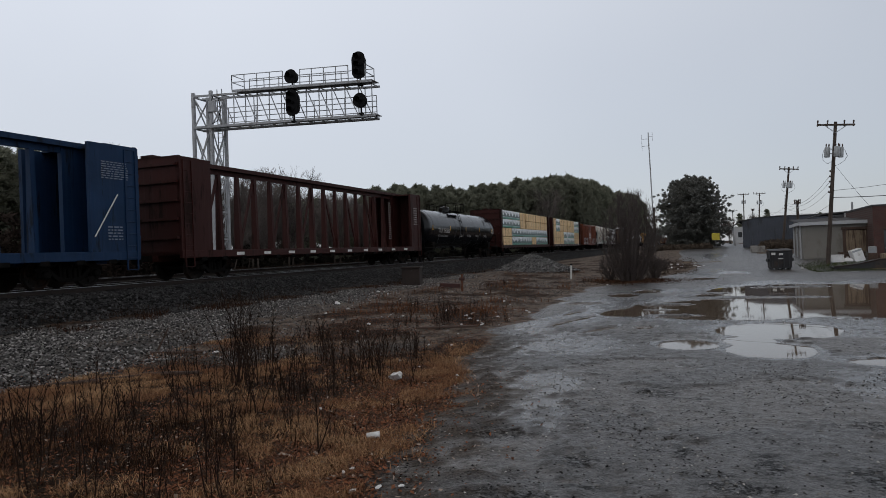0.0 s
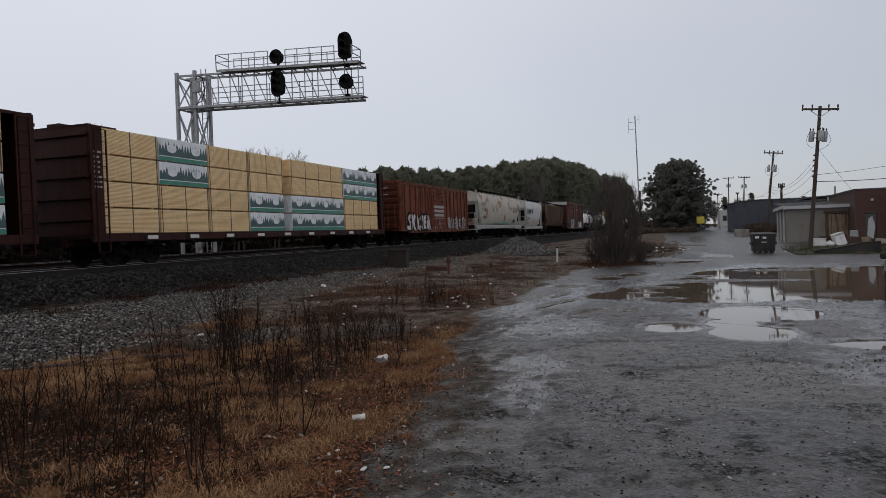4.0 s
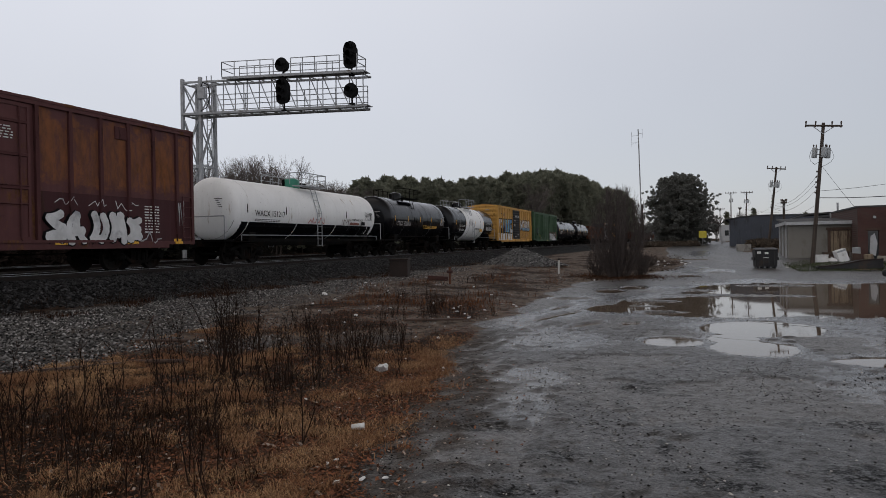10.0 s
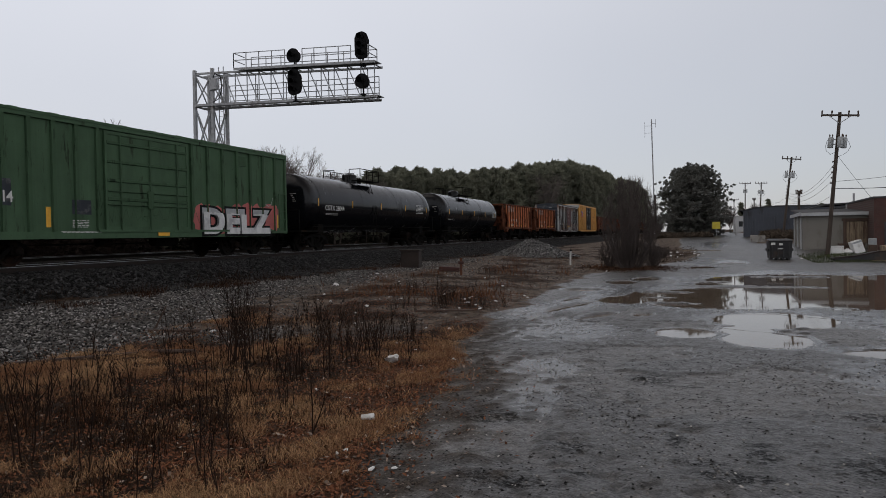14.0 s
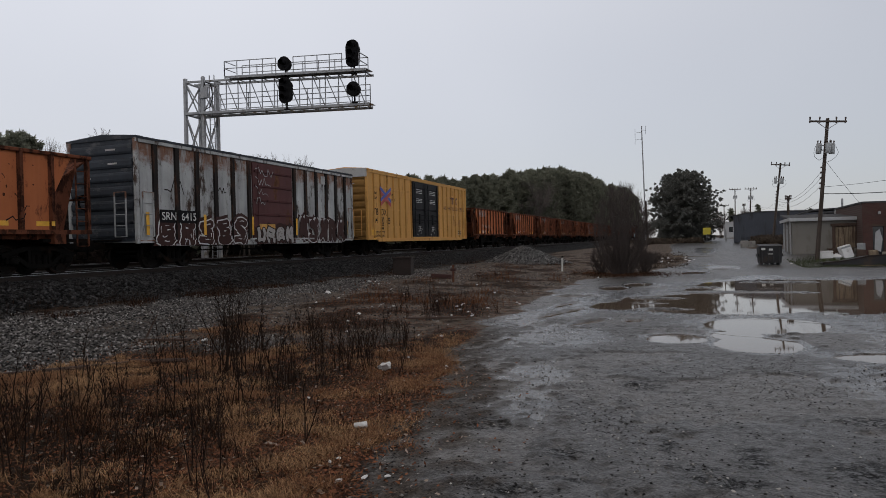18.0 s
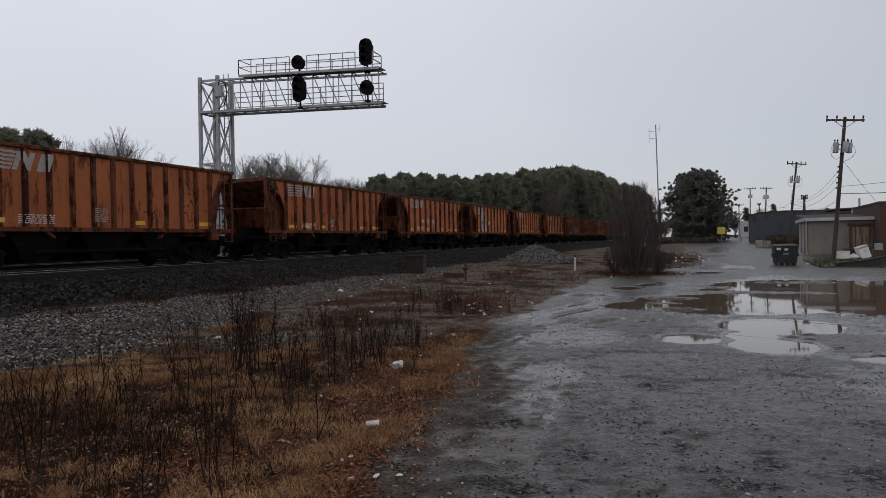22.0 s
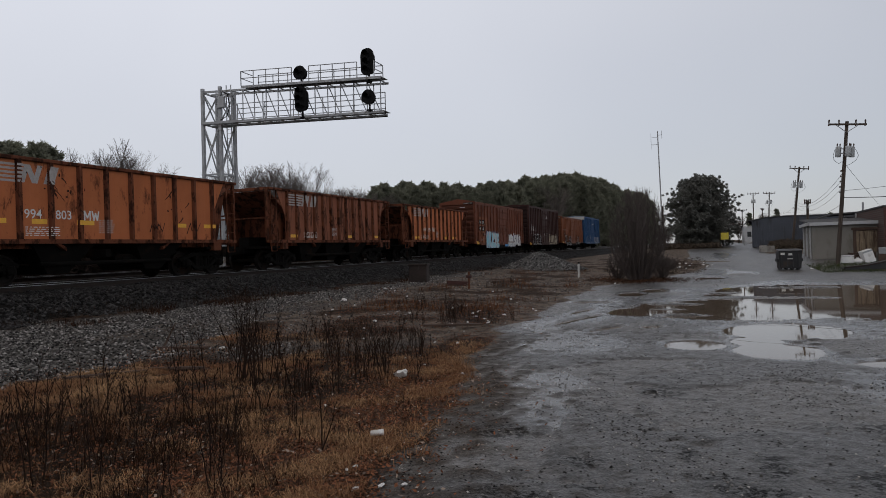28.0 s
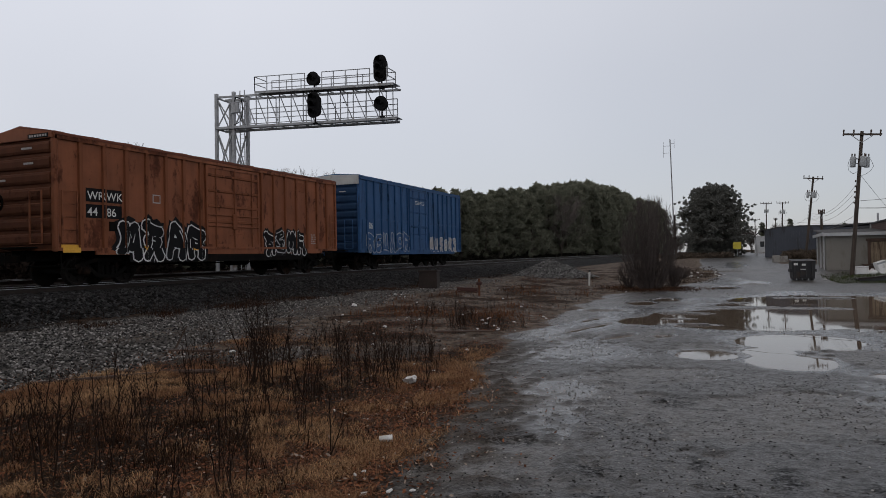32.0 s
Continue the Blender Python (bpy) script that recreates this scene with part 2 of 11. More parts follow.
def base_z(x, y):
    """The smooth ground without bumps: the lot, the verge, the track bed and the land behind it."""
    rise = np.interp(y, [-50, 30, 45, 50, 60, 75, 110, 200, 2500], [0, 0, 0.03, 0.12, 0.55, 1.15, 2.05, 3.2, 30])
    lot = rise + np.clip((x - 6) / 2, 0, 1) * np.clip((y - 45) / 4, 0, 1) * 0.24
    foot = 0.22 + 0.0095 * np.maximum(y, -20)
    left = rise + (foot - rise) * np.clip((-3.5 - x) / 11.0, 0, 1) ** 0.9
    z = np.where(x > -3.5, lot, np.where(x > -14.6, left, foot))
    blend = np.clip((x + 5.5) / 2.0, 0, 1)
    z = np.where((x > -5.5) & (x <= -3.5), left * (1 - blend) + lot * blend, z)
    top = 0.88 + GRADE * y - 0.2
    bed = np.minimum(top, foot + (-14.9 - x) * 0.36)
    bed = np.where(x < -26.4, np.maximum(top - (-26.4 - x) * 0.4, foot - 0.3 + np.clip((-32 - x) / 40, 0, 2) * 1.6), bed)
    return np.where(x < -14.9, bed, z)


def puddle_dip(x, y):
    d = np.full(np.shape(x), -1.0)
    for cx, cy, rx, ry, turn in PUDDLES:
        c, s = math.cos(radians(turn)), math.sin(radians(turn))
        u, v = ((x - cx) * c + (y - cy) * s) / rx, (-(x - cx) * s + (y - cy) * c) / ry
        d = np.maximum(d, 1 - np.sqrt(u * u + v * v))
    for cx, cy, rx, ry in SPITS:
        d = np.minimum(d, 1.6 * (np.sqrt(((x - cx) / rx) ** 2 + ((y - cy) / ry) ** 2) - 1))
    return d


def blot(x, y, *spots):
    """Soft patches: each a centre and half sizes."""
    w = 0.0
    for cx, cy, rx, ry in spots:
        w = np.maximum(w, np.clip(1.6 - 1.2 * np.sqrt(((x - cx) / rx) ** 2 + ((y - cy) / ry) ** 2), 0, 1))
    return w


def lines(*spans):
    out = [spans[0][0]]
    for a, b, step in spans:
        n = max(1, round((b - a) / step))
        out += [a + (b - a) * (i + 1) / n for i in range(n)]
    return np.array(out)


gx = lines((-1500, -300, 200), (-300, -60, 20), (-60, -28, 1.6), (-28, -14, 0.35), (-14, -9.5, 0.2), (-9.5, 5, 0.055), (5, 14, 0.22), (14, 60, 2.5), (60, 1500, 180))
gy = lines((-800, -60, 60), (-60, 0, 3), (0, 3, 0.3), (3, 15, 0.055), (15, 36, 0.14), (36, 64, 0.45), (64, 200, 3), (200, 1000, 40), (1000, 2500, 300))
GX, GY = np.meshgrid(gx, gy)
GZ = base_z(GX, GY)
flatx, flaty = GX.ravel(), GY.ravel()
near = ((flatx > -30) & (flatx < 20) & (flaty > -2) & (flaty < 70))
N1, N2, N3, N4 = (np.zeros(flatx.size) for _ in range(4))
for i in np.nonzero(near)[0]:
    px, py = flatx[i], flaty[i]
    N1[i] = noise.noise((px * 0.9, py * 0.55, 0.3))
    N2[i] = noise.noise((px * 4.1, py * 3.3, 5.1))
    N3[i] = noise.noise((px * 13.0, py * 11.0, 9.7))
    N4[i] = noise.noise((px * 0.75 + 3, py * 0.5, 21.7))
N1, N2, N3, N4 = (a.reshape(GX.shape) for a in (N1, N2, N3, N4))


def weedy_at(x, y):
    return blot(x, y, (-4.85, 4.85, 1.25, 1.0), (-4.1, 4.1, 1.0, 0.7), (-5.9, 4.5, 0.8, 0.6), (-4.7, 7.9, 0.9, 1.5), (-5.3, 6.9, 0.6, 0.6), (-5.0, 10.2, 1.1, 1.3), (-7.2, 8.7, 1.1, 0.9), (-6.0, 12.5, 1.3, 2.0), (-5.4, 16.0, 0.9, 2.0))


def leafy_at(x, y):
    return np.clip(np.clip((x - edge_x(y) + 1.25) / 0.5, 0, 1) * np.clip((9.5 - y) / 2, 0, 1) + blot(x, y, (-3.1, 4.2, 0.9, 0.5)), 0, 1)

EDGE = edge_x(GY) + np.interp(GY, [8, 14], [0.28, 0.55]) * N1 + 0.22 * N2
ROAD_SIDE = np.interp(GY, [-50, 62, 67, 72, 86, 123, 200], [99, 99, 8.0, 5.7, 6.2, 7.4, 7.0]) + 0.5 * N1  # where the road has a dirt verge on its far side
ON_LOT = np.clip((GX - EDGE) / 0.5, 0, 1) * np.clip((ROAD_SIDE - GX) / 0.6, 0, 1)
VERGE = np.clip((EDGE - GX) / 0.6, 0, 1)
dip = puddle_dip(GX, GY) + 0.09 * N1 + 0.10 * N2 + 0.09 * N3
WORN = blot(GX, GY, (-1.55, 7.8, 0.9, 1.2), (-0.6, 9.7, 0.8, 0.8), (0.9, 8.2, 0.9, 0.6), (1.9, 6.5, 0.6, 0.8), (-2.6, 12.5, 0.8, 2.0))
WHOLE = blot(GX, GY, (-2.1, 6.0, 0.5, 0.5), (0.15, 5.2, 0.9, 0.35), (-1.55, 4.4, 0.7, 0.25), (1.0, 6.0, 0.6, 0.6), (-0.2, 8.8, 0.6, 0.7))
CRUST = np.clip((N4 + 0.45 * N2 + 0.25 * N3 + 0.5 * WHOLE - 0.5 * WORN) * 8, -0.5, 0.5) + 0.5  # where the top layer of asphalt still lies
rough_lot = 0.012 + 0.012 * N2 + 0.013 * N3 + 0.012 * N1 + 0.016 * CRUST
GZ = GZ + np.where(dip > 0, ON_LOT * np.maximum(-0.06, rough_lot * 0.2 - dip * 0.5), ON_LOT * rough_lot * np.clip(-dip * 6, 0.15, 1))
GZ = GZ + VERGE * (0.05 * N1 + 0.035 * N2 + 0.02 * N3)
BED = np.clip((-14.3 - GX) / 0.6 + 0.8 * N1, 0, 1)
GZ = GZ + BED * (0.03 * N2 + 0.03 * N3)
# zones: paving, grass, ballast; the rest is pale gravel and dirt
NEAR_LOT = np.clip((EDGE + 0.3 - GX) / 0.35, 0, 1)
grass_w = NEAR_LOT * np.clip((GX + 8.4 + 0.5 * N1 + 0.4 * N2) / 0.9, 0, 1) * np.clip((9.6 + (GX + 7.6) * 0.85 - GY + 1.6 * N1) / 1.6, 0, 1)
tuft = VERGE * np.clip(0.5 + N1 * 1.5 + 0.6 * N2, 0, 1) * np.clip((GX + 10.5 + 0.06 * GY) / 2, 0, 1) * np.clip((GY - 8) / 3, 0, 1)
weedy = np.clip(1 - np.abs(GX + 14.3) / 0.9 + 0.9 * N1, 0, 1) * 0.8
far_field = np.clip((np.abs(GX + 19) - 60) / 30, 0, 1) + np.clip((GY - 160) / 60, 0, 1) + np.clip((-28 - GX) / 4, 0, 1)
GRASS = np.clip(np.maximum(np.maximum(grass_w, 0.75 * tuft), np.maximum(weedy, far_field)), 0, 1)
MUD = np.clip((GY - 8.0) / 4.5 + (GX + 9.5) * 0.12 + 1.1 * N1 + 0.5 * N4, 0, 1) * np.clip((GX + 10.0 + 0.10 * GY + 1.2 * N1) / 1.8, 0.08, 1)
WEEDY = np.clip(weedy_at(GX, GY) + 0.5 * N2 + 0.3 * N3, 0, 1) * VERGE
LEAFY = np.clip(leafy_at(GX, GY) + 0.5 * N2 + 0.3 * N3, 0, 1) * NEAR_LOT
FRINGE = np.clip(1.0 - (GX - EDGE) / (1.1 + 0.6 * N4) + 0.5 * N2 + 0.4 * N3, 0, 1) * np.clip((15 - GY) / 4, 0, 1)
cover = np.stack([WEEDY, LEAFY, CRUST, FRINGE], -1).reshape(-1, 4)
zone = np.stack([ON_LOT, GRASS, BED * np.clip((GX + 29) / 2, 0, 1), MUD], -1).reshape(-1, 4)
ny, nx = GX.shape
idx = np.arange(nx * ny).reshape(ny, nx)
quads = np.stack([idx[:-1, :-1], idx[:-1, 1:], idx[1:, 1:], idx[1:, :-1]], -1).reshape(-1, 4)
gm = bpy.data.meshes.new("ground")
gm.vertices.add(nx * ny)
gm.vertices.foreach_set("co", np.stack([GX, GY, GZ], -1).astype(np.float32).ravel())
gm.loops.add(quads.size)
gm.loops.foreach_set("vertex_index", quads.ravel().astype(np.int32))
gm.polygons.add(len(quads))
gm.polygons.foreach_set("loop_start", np.arange(0, quads.size, 4, dtype=np.int32))
gm.update(calc_edges=True)
gm.polygons.foreach_set("use_smooth", np.ones(len(quads), dtype=bool))
attr = gm.color_attributes.new("zone", "FLOAT_COLOR", "POINT")
attr.data.foreach_set("color", zone.astype(np.float32).ravel())
# where rain stands as a thin film: low spots, wheel ruts and the rims of the puddles
WET = np.clip(0.30 + 0.55 * N4 + 0.35 * N1 - 0.25 * CRUST + 0.9 * np.clip(1 + dip * 2.2, 0, 1) + 0.75 * blot(GX, GY, (-1.6, 6.6, 0.32, 0.75), (-1.85, 8.2, 0.45, 0.7), (-3.5, 14.6, 0.6, 1.6), (-2.9, 17.0, 0.7, 2.2), (-2.2, 12.2, 0.9, 1.6), (-2.6, 21.5, 0.8, 3.0), (2.6, 8.6, 1.3, 1.3), (3.4, 12.0, 1.2, 2.4), (0.6, 48.0, 1.5, 5.0), (1.5, 70.0, 1.2, 8.0)) - 0.8 * blot(GX, GY, (0.1, 5.3, 0.6, 0.6), (-1.1, 4.9, 0.5, 0.5)) - 0.45 * blot(GX, GY, (-0.3, 4.6, 2.6, 1.3)), 0, 1)
CRUMB = np.clip(blot(GX, GY, (0.20, 4.80, 0.30, 0.13), (0.42, 5.4, 0.12, 0.34), (0.0, 5.05, 0.22, 0.08), (-0.17, 5.6, 0.07, 0.22), (-1.28, 4.30, 0.34, 0.14), (-0.78, 4.58, 0.12, 0.06), (-0.95, 5.2, 0.20, 0.16), (-1.8, 5.85, 0.34, 0.22), (-0.1, 7.7, 0.2, 0.05), (1.3, 5.2, 0.5, 0.35), (1.5, 6.8, 0.35, 0.25), (-0.5, 8.0, 0.25, 0.3)) * 1.5 + 0.35 * N3, 0, 1)
attr = gm.color_attributes.new("wet", "FLOAT_COLOR", "POINT")
attr.data.foreach_set("color", np.stack([WET, CRUMB, WET, np.ones_like(WET)], -1).astype(np.float32).ravel())
attr = gm.color_attributes.new("cover", "FLOAT_COLOR", "POINT")
attr.data.foreach_set("color", cover.astype(np.float32).ravel())


def ground_at(x, y):
    """The height of the ground sheet."""
    i, j = min(max(int(np.searchsorted(gx, x)), 1), nx - 1), min(max(int(np.searchsorted(gy, y)), 1), ny - 1)
    u, v = (x - gx[i - 1]) / (gx[i] - gx[i - 1]), (y - gy[j - 1]) / (gy[j] - gy[j - 1])
    return float((GZ[j - 1, i - 1] * (1 - u) + GZ[j - 1, i] * u) * (1 - v) + (GZ[j, i - 1] * (1 - u) + GZ[j, i] * u) * v)


def ground_material():
    m = bpy.data.materials.new("ground_surface")
    m.use_nodes = True
    n, l = m.node_tree.nodes, m.node_tree.links
    b = n["Principled BSDF"]
    co = n.new("ShaderNodeTexCoord")
    at = n.new("ShaderNodeVertexColor")
    at.layer_name = "zone"
    sep = n.new("ShaderNodeSeparateColor")
    l.new(at.outputs[0], sep.inputs[0])
    at2 = n.new("ShaderNodeVertexColor")
    at2.layer_name = "cover"
    sep2 = n.new("ShaderNodeSeparateColor")
    l.new(at2.outputs[0], sep2.inputs[0])
    def tex(sc, detail=5.0, rgh=0.6, kind="ShaderNodeTexNoise"):
        t = n.new(kind)
        t.inputs["Scale"].default_value = sc
        if kind == "ShaderNodeTexNoise":
            t.inputs["Detail"].default_value, t.inputs["Roughness"].default_value = detail, rgh
        l.new(co.outputs["Object"], t.inputs["Vector"])
        return t
    def span(src, lo, hi, a=0.0, z=1.0):
        t = n.new("ShaderNodeMapRange")
        t.inputs[1].default_value, t.inputs[2].default_value, t.inputs[3].default_value, t.inputs[4].default_value = lo, hi, a, z
        l.new(src, t.inputs[0])
        return t.outputs[0]
    def mix(fac, a, c, kind="RGBA"):
        t = n.new("ShaderNodeMix")
        t.data_type = kind
        i, o = ((6, 7), 2) if kind == "RGBA" else ((2, 3), 0)
        for sock, v in ((t.inputs[0], fac), (t.inputs[i[0]], a), (t.inputs[i[1]], c)):
            if isinstance(v, bpy.types.NodeSocket):
                l.new(v, sock)
            else:
                sock.default_value = v
        return t.outputs[o]
    big, mid, fine = tex(0.35).outputs[0], tex(3.0).outputs[0], tex(38.0, 6).outputs[0]
    stones = tex(24.0, kind="ShaderNodeTexVoronoi")
    pebble = stones.outputs["Color"]
    pv = n.new("ShaderNodeSeparateColor")
    l.new(pebble, pv.inputs[0])
    small = tex(70.0, kind="ShaderNodeTexVoronoi")
    pv2 = n.new("ShaderNodeSeparateColor")
    l.new(small.outputs["Color"], pv2.inputs[0])
    at3 = n.new("ShaderNodeVertexColor")
    at3.layer_name = "wet"
    sep3 = n.new("ShaderNodeSeparateColor")
    l.new(at3.outputs[0], sep3.inputs[0])
    # wet broken asphalt with loose stone
    asph = mix(span(mid, 0.30, 0.70), (0.019, 0.019, 0.0205, 1), (0.040, 0.040, 0.041, 1))
    asph = mix(span(big, 0.42, 0.62, 0.0, 0.8), asph, (0.066, 0.064, 0.063, 1))
    worn = mix(span(tex(5.0, 6, 0.7).outputs[0], 0.38, 0.62), (0.042, 0.040, 0.038, 1), (0.115, 0.107, 0.100, 1))
    asph = mix(sep2.outputs[2], worn, asph)
    asph = mix(span(pv2.outputs[0], 0.86, 0.90, 0.0, 0.6), asph, (0.17, 0.162, 0.152, 1))
    asph = mix(span(pv2.outputs[1], 0.80, 0.84, 0.0, 0.85), asph, (0.010, 0.010, 0.010, 1))
    crack = tex(0.8, kind="ShaderNodeTexVoronoi")
    crack.feature = "DISTANCE_TO_EDGE"
    warp = n.new("ShaderNodeVectorMath")
    warp.operation = "MULTIPLY_ADD"
    wn_ = tex(2.4, 5)
    l.new(wn_.outputs["Color"], warp.inputs[0])
    warp.inputs[1].default_value = (1.1, 1.1, 1.1)
    l.new(co.outputs["Object"], warp.inputs[2])
    l.new(warp.outputs[0], crack.inputs["Vector"])
    split_line = n.new("ShaderNodeMath")
    split_line.operation = "MULTIPLY"
    l.new(span(crack.outputs["Distance"], 0.0, 0.018, 0.9, 0.0), split_line.inputs[0])
    l.new(span(tex(1.3, 3).outputs[0], 0.48, 0.56), split_line.inputs[1])
    asph = mix(split_line.outputs[0], asph, (0.008, 0.008, 0.008, 1))
    pits = n.new("ShaderNodeMath")
    pits.operation = "MULTIPLY"
    l.new(span(tex(15.0, 6, 0.72).outputs[0], 0.60, 0.64, 0.0, 0.95), pits.inputs[0])
    l.new(span(tex(1.9, 4, 0.6).outputs[0], 0.46, 0.58), pits.inputs[1])
    asph = mix(pits.outputs[0], asph, (0.009, 0.009, 0.009, 1))
    loose = n.new("ShaderNodeMath")
    loose.operation = "MULTIPLY"
    l.new(sep3.outputs[1], loose.inputs[0])
    l.new(span(tex(17.0, 6, 0.75).outputs[0], 0.44, 0.52), loose.inputs[1])
    asph = mix(loose.outputs[0], asph, (0.007, 0.007, 0.007, 1))
    rim = n.new("ShaderNodeMath")
    rim.operation = "PINGPONG"
    rim.inputs[1].default_value = 0.5
    l.new(sep2.outputs[2], rim.inputs[0])
    asph = mix(span(rim.outputs[0], 0.08, 0.4, 0.0, 0.7), asph, (0.010, 0.010, 0.010, 1))
    asph = mix(span(at2.outputs[1], 0.0, 1.0, 0.0, 0.92), asph, mix(pv2.outputs[2], mix(span(mid, 0.4, 0.6), (0.010, 0.008, 0.007, 1), (0.030, 0.022, 0.016, 1)), (0.125, 0.102, 0.084, 1)))
    # dry winter grass and leaf litter
    turf = mix(span(mid, 0.38, 0.68), (0.024, 0.015, 0.010, 1), (0.120, 0.066, 0.034, 1))
    turf = mix(span(fine, 0.4, 0.65), turf, (0.014, 0.010, 0.008, 1))
    turf = mix(sep2.outputs[0], turf, mix(span(fine, 0.4, 0.6), (0.012, 0.009, 0.007, 1), (0.040, 0.028, 0.020, 1)))
    turf = mix(sep2.outputs[1], turf, mix(span(fine, 0.4, 0.6), (0.050, 0.031, 0.022, 1), (0.165, 0.090, 0.058, 1)))
    # dark ballast
    ball = mix(pv.outputs[1], (0.002, 0.002, 0.002, 1), (0.017, 0.016, 0.0155, 1))
    # pale gravel and mud
    grav = mix(pv.outputs[0], (0.010, 0.009, 0.008, 1), (0.15, 0.141, 0.133, 1))
    grav = mix(span(at.outputs[1], 0, 1, 0, 0.85), grav, mix(span(mid, 0.35, 0.65), (0.058, 0.043, 0.033, 1), (0.27, 0.212, 0.170, 1)))
    def edge(src):
        s = n.new("ShaderNodeMath")
        s.operation = "ADD"
        l.new(src, s.inputs[0])
        l.new(span(fine, 0.3, 0.7, -0.3, 0.3), s.inputs[1])
        return span(s.outputs[0], 0.4, 0.6)
    wa, wg, wb = edge(sep.outputs[0]), edge(sep.outputs[1]), edge(sep.outputs[2])
    col = mix(wb, grav, ball)
    col = mix(wg, col, turf)
    col = mix(wa, col, asph)
    l.new(col, b.inputs["Base Color"])
    lumps = tex(9.0, 7, 0.75).outputs[0]
    film = n.new("ShaderNodeMath")  # water standing as a thin film
    film.operation = "ADD"
    l.new(sep3.outputs[0], film.inputs[0])
    l.new(span(tex(4.0, 7, 0.72).outputs[0], 0.3, 0.7, -0.38, 0.38), film.inputs[1])
    film = span(film.outputs[0], 0.40, 0.75)
    wet = mix(film, span(lumps, 0.35, 0.65, 0.27, 0.48), 0.20, "FLOAT")
    wet = mix(span(at2.outputs[1], 0.0, 0.8), wet, 0.8, "FLOAT")
    l.new(mix(wa, 0.75, wet, "FLOAT"), b.inputs["Roughness"])
    gloss = mix(film, mix(span(lumps, 0.46, 0.60), 1.0, 0.5, "FLOAT"), 0.8, "FLOAT")
    gloss = mix(span(at2.outputs[1], 0.0, 0.8), gloss, 0.06, "FLOAT")
    gloss = mix(loose.outputs[0], gloss, 0.05, "FLOAT")
    gloss = mix(pits.outputs[0], gloss, 0.15, "FLOAT")
    l.new(mix(wa, 0.08, gloss, "FLOAT"), b.inputs["Specular IOR Level"])
    h = n.new("ShaderNodeMath")
    h.operation = "ADD"
    l.new(span(stones.outputs["Distance"], 0.0, 0.6, 1.0, 0.0), h.inputs[0])
    hs_ = n.new("ShaderNodeMath")
    hs_.operation = "ADD"
    l.new(fine, hs_.inputs[0])
    l.new(span(small.outputs["Distance"], 0.0, 0.6, 0.6, 0.0), hs_.inputs[1])
    hl_ = n.new("ShaderNodeMath")
    hl_.operation = "MULTIPLY_ADD"
    hl_.inputs[1].default_value = 1.6
    l.new(lumps, hl_.inputs[0])
    l.new(hs_.outputs[0], hl_.inputs[2])
    l.new(hl_.outputs[0], h.inputs[1])
    bp = n.new("ShaderNodeBump")
    bp.inputs["Distance"].default_value = 0.03
    l.new(mix(wa, 1.0, mix(film, 0.32, 0.12, "FLOAT"), "FLOAT"), bp.inputs["Strength"])
    l.new(h.outputs[0], bp.inputs["Height"])
    l.new(bp.outputs[0], b.inputs["Normal"])
    return m


gm.materials.append(ground_material())
ground = tagged(new("ground", gm), "wet broken asphalt lot, dry grass verge and dark ballast bank", "ground", kind="structure")

water_mat = bpy.data.materials.new("muddy_water")
water_mat.use_nodes = True
wb_ = water_mat.node_tree.nodes["Principled BSDF"]
wb_.inputs["Base Color"].default_value = (0.150, 0.112, 0.082, 1)
wb_.inputs["Roughness"].default_value = 0.03
wb_.inputs["IOR"].default_value = 1.33
wb_.inputs["Specular IOR Level"].default_value = 0.5
wnz = water_mat.node_tree.nodes.new("ShaderNodeTexNoise")
wnz.inputs["Scale"].default_value = 2.2
wbp = water_mat.node_tree.nodes.new("ShaderNodeBump")
wbp.inputs["Strength"].default_value, wbp.inputs["Distance"].default_value = 0.02, 0.01
water_mat.node_tree.links.new(wnz.outputs[0], wbp.inputs["Height"])
water_mat.node_tree.links.new(wbp.outputs[0], wb_.inputs["Normal"])
for level, (cx, cy, rx, ry, turn) in enumerate(PUDDLES):
    lift = float(base_z(np.array(cx), np.array(cy)))
    sh = Shape()
    ring = [(math.cos(a) * rx * 1.3, math.sin(a) * ry * 1.3, 0) for a in np.linspace(0, 2 * math.pi, 41)[:-1]]
    sh.add(ring, [tuple(range(40))])
    pud = new("puddle", sh.mesh("puddle", water_mat))
    pud.matrix_basis = pose(cx, cy, lift - 0.003 - 0.0012 * level, 0, 0, turn)
    tagged(pud, "brown rain puddle lying in the broken lot", "puddle", "puddles in the lot", "structure")

# ---- railway vehicles ----
RUST = (0.10, 0.035, 0.016)
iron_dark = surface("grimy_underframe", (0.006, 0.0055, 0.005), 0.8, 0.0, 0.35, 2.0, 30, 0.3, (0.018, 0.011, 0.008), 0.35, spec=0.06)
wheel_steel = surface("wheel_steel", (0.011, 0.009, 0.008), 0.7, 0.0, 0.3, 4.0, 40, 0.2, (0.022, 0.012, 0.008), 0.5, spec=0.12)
galv = surface("galvanised_steel", (0.30, 0.31, 0.32), 0.5, 0.7, 0.2, 2.5, 60, 0.1)
white_mark = surface("white_stencil", (0.62, 0.62, 0.60), 0.6, 0, 0.15, 8, 80, 0.05)
black_mark = surface("black_stencil", (0.008, 0.008, 0.009), 0.7, 0, 0.2, 8, 80, 0.05, spec=0.1)
yellow_mark = surface("yellow_reflector", (0.76, 0.40, 0.03), 0.45, 0, 0.15, 6, 60, 0.05)
red_mark = surface("red_paint", (0.42, 0.05, 0.04), 0.5, 0, 0.15, 6, 60, 0.05)
blue_mark = surface("blue_paint", (0.05, 0.08, 0.38), 0.5, 0, 0.15, 6, 60, 0.05)
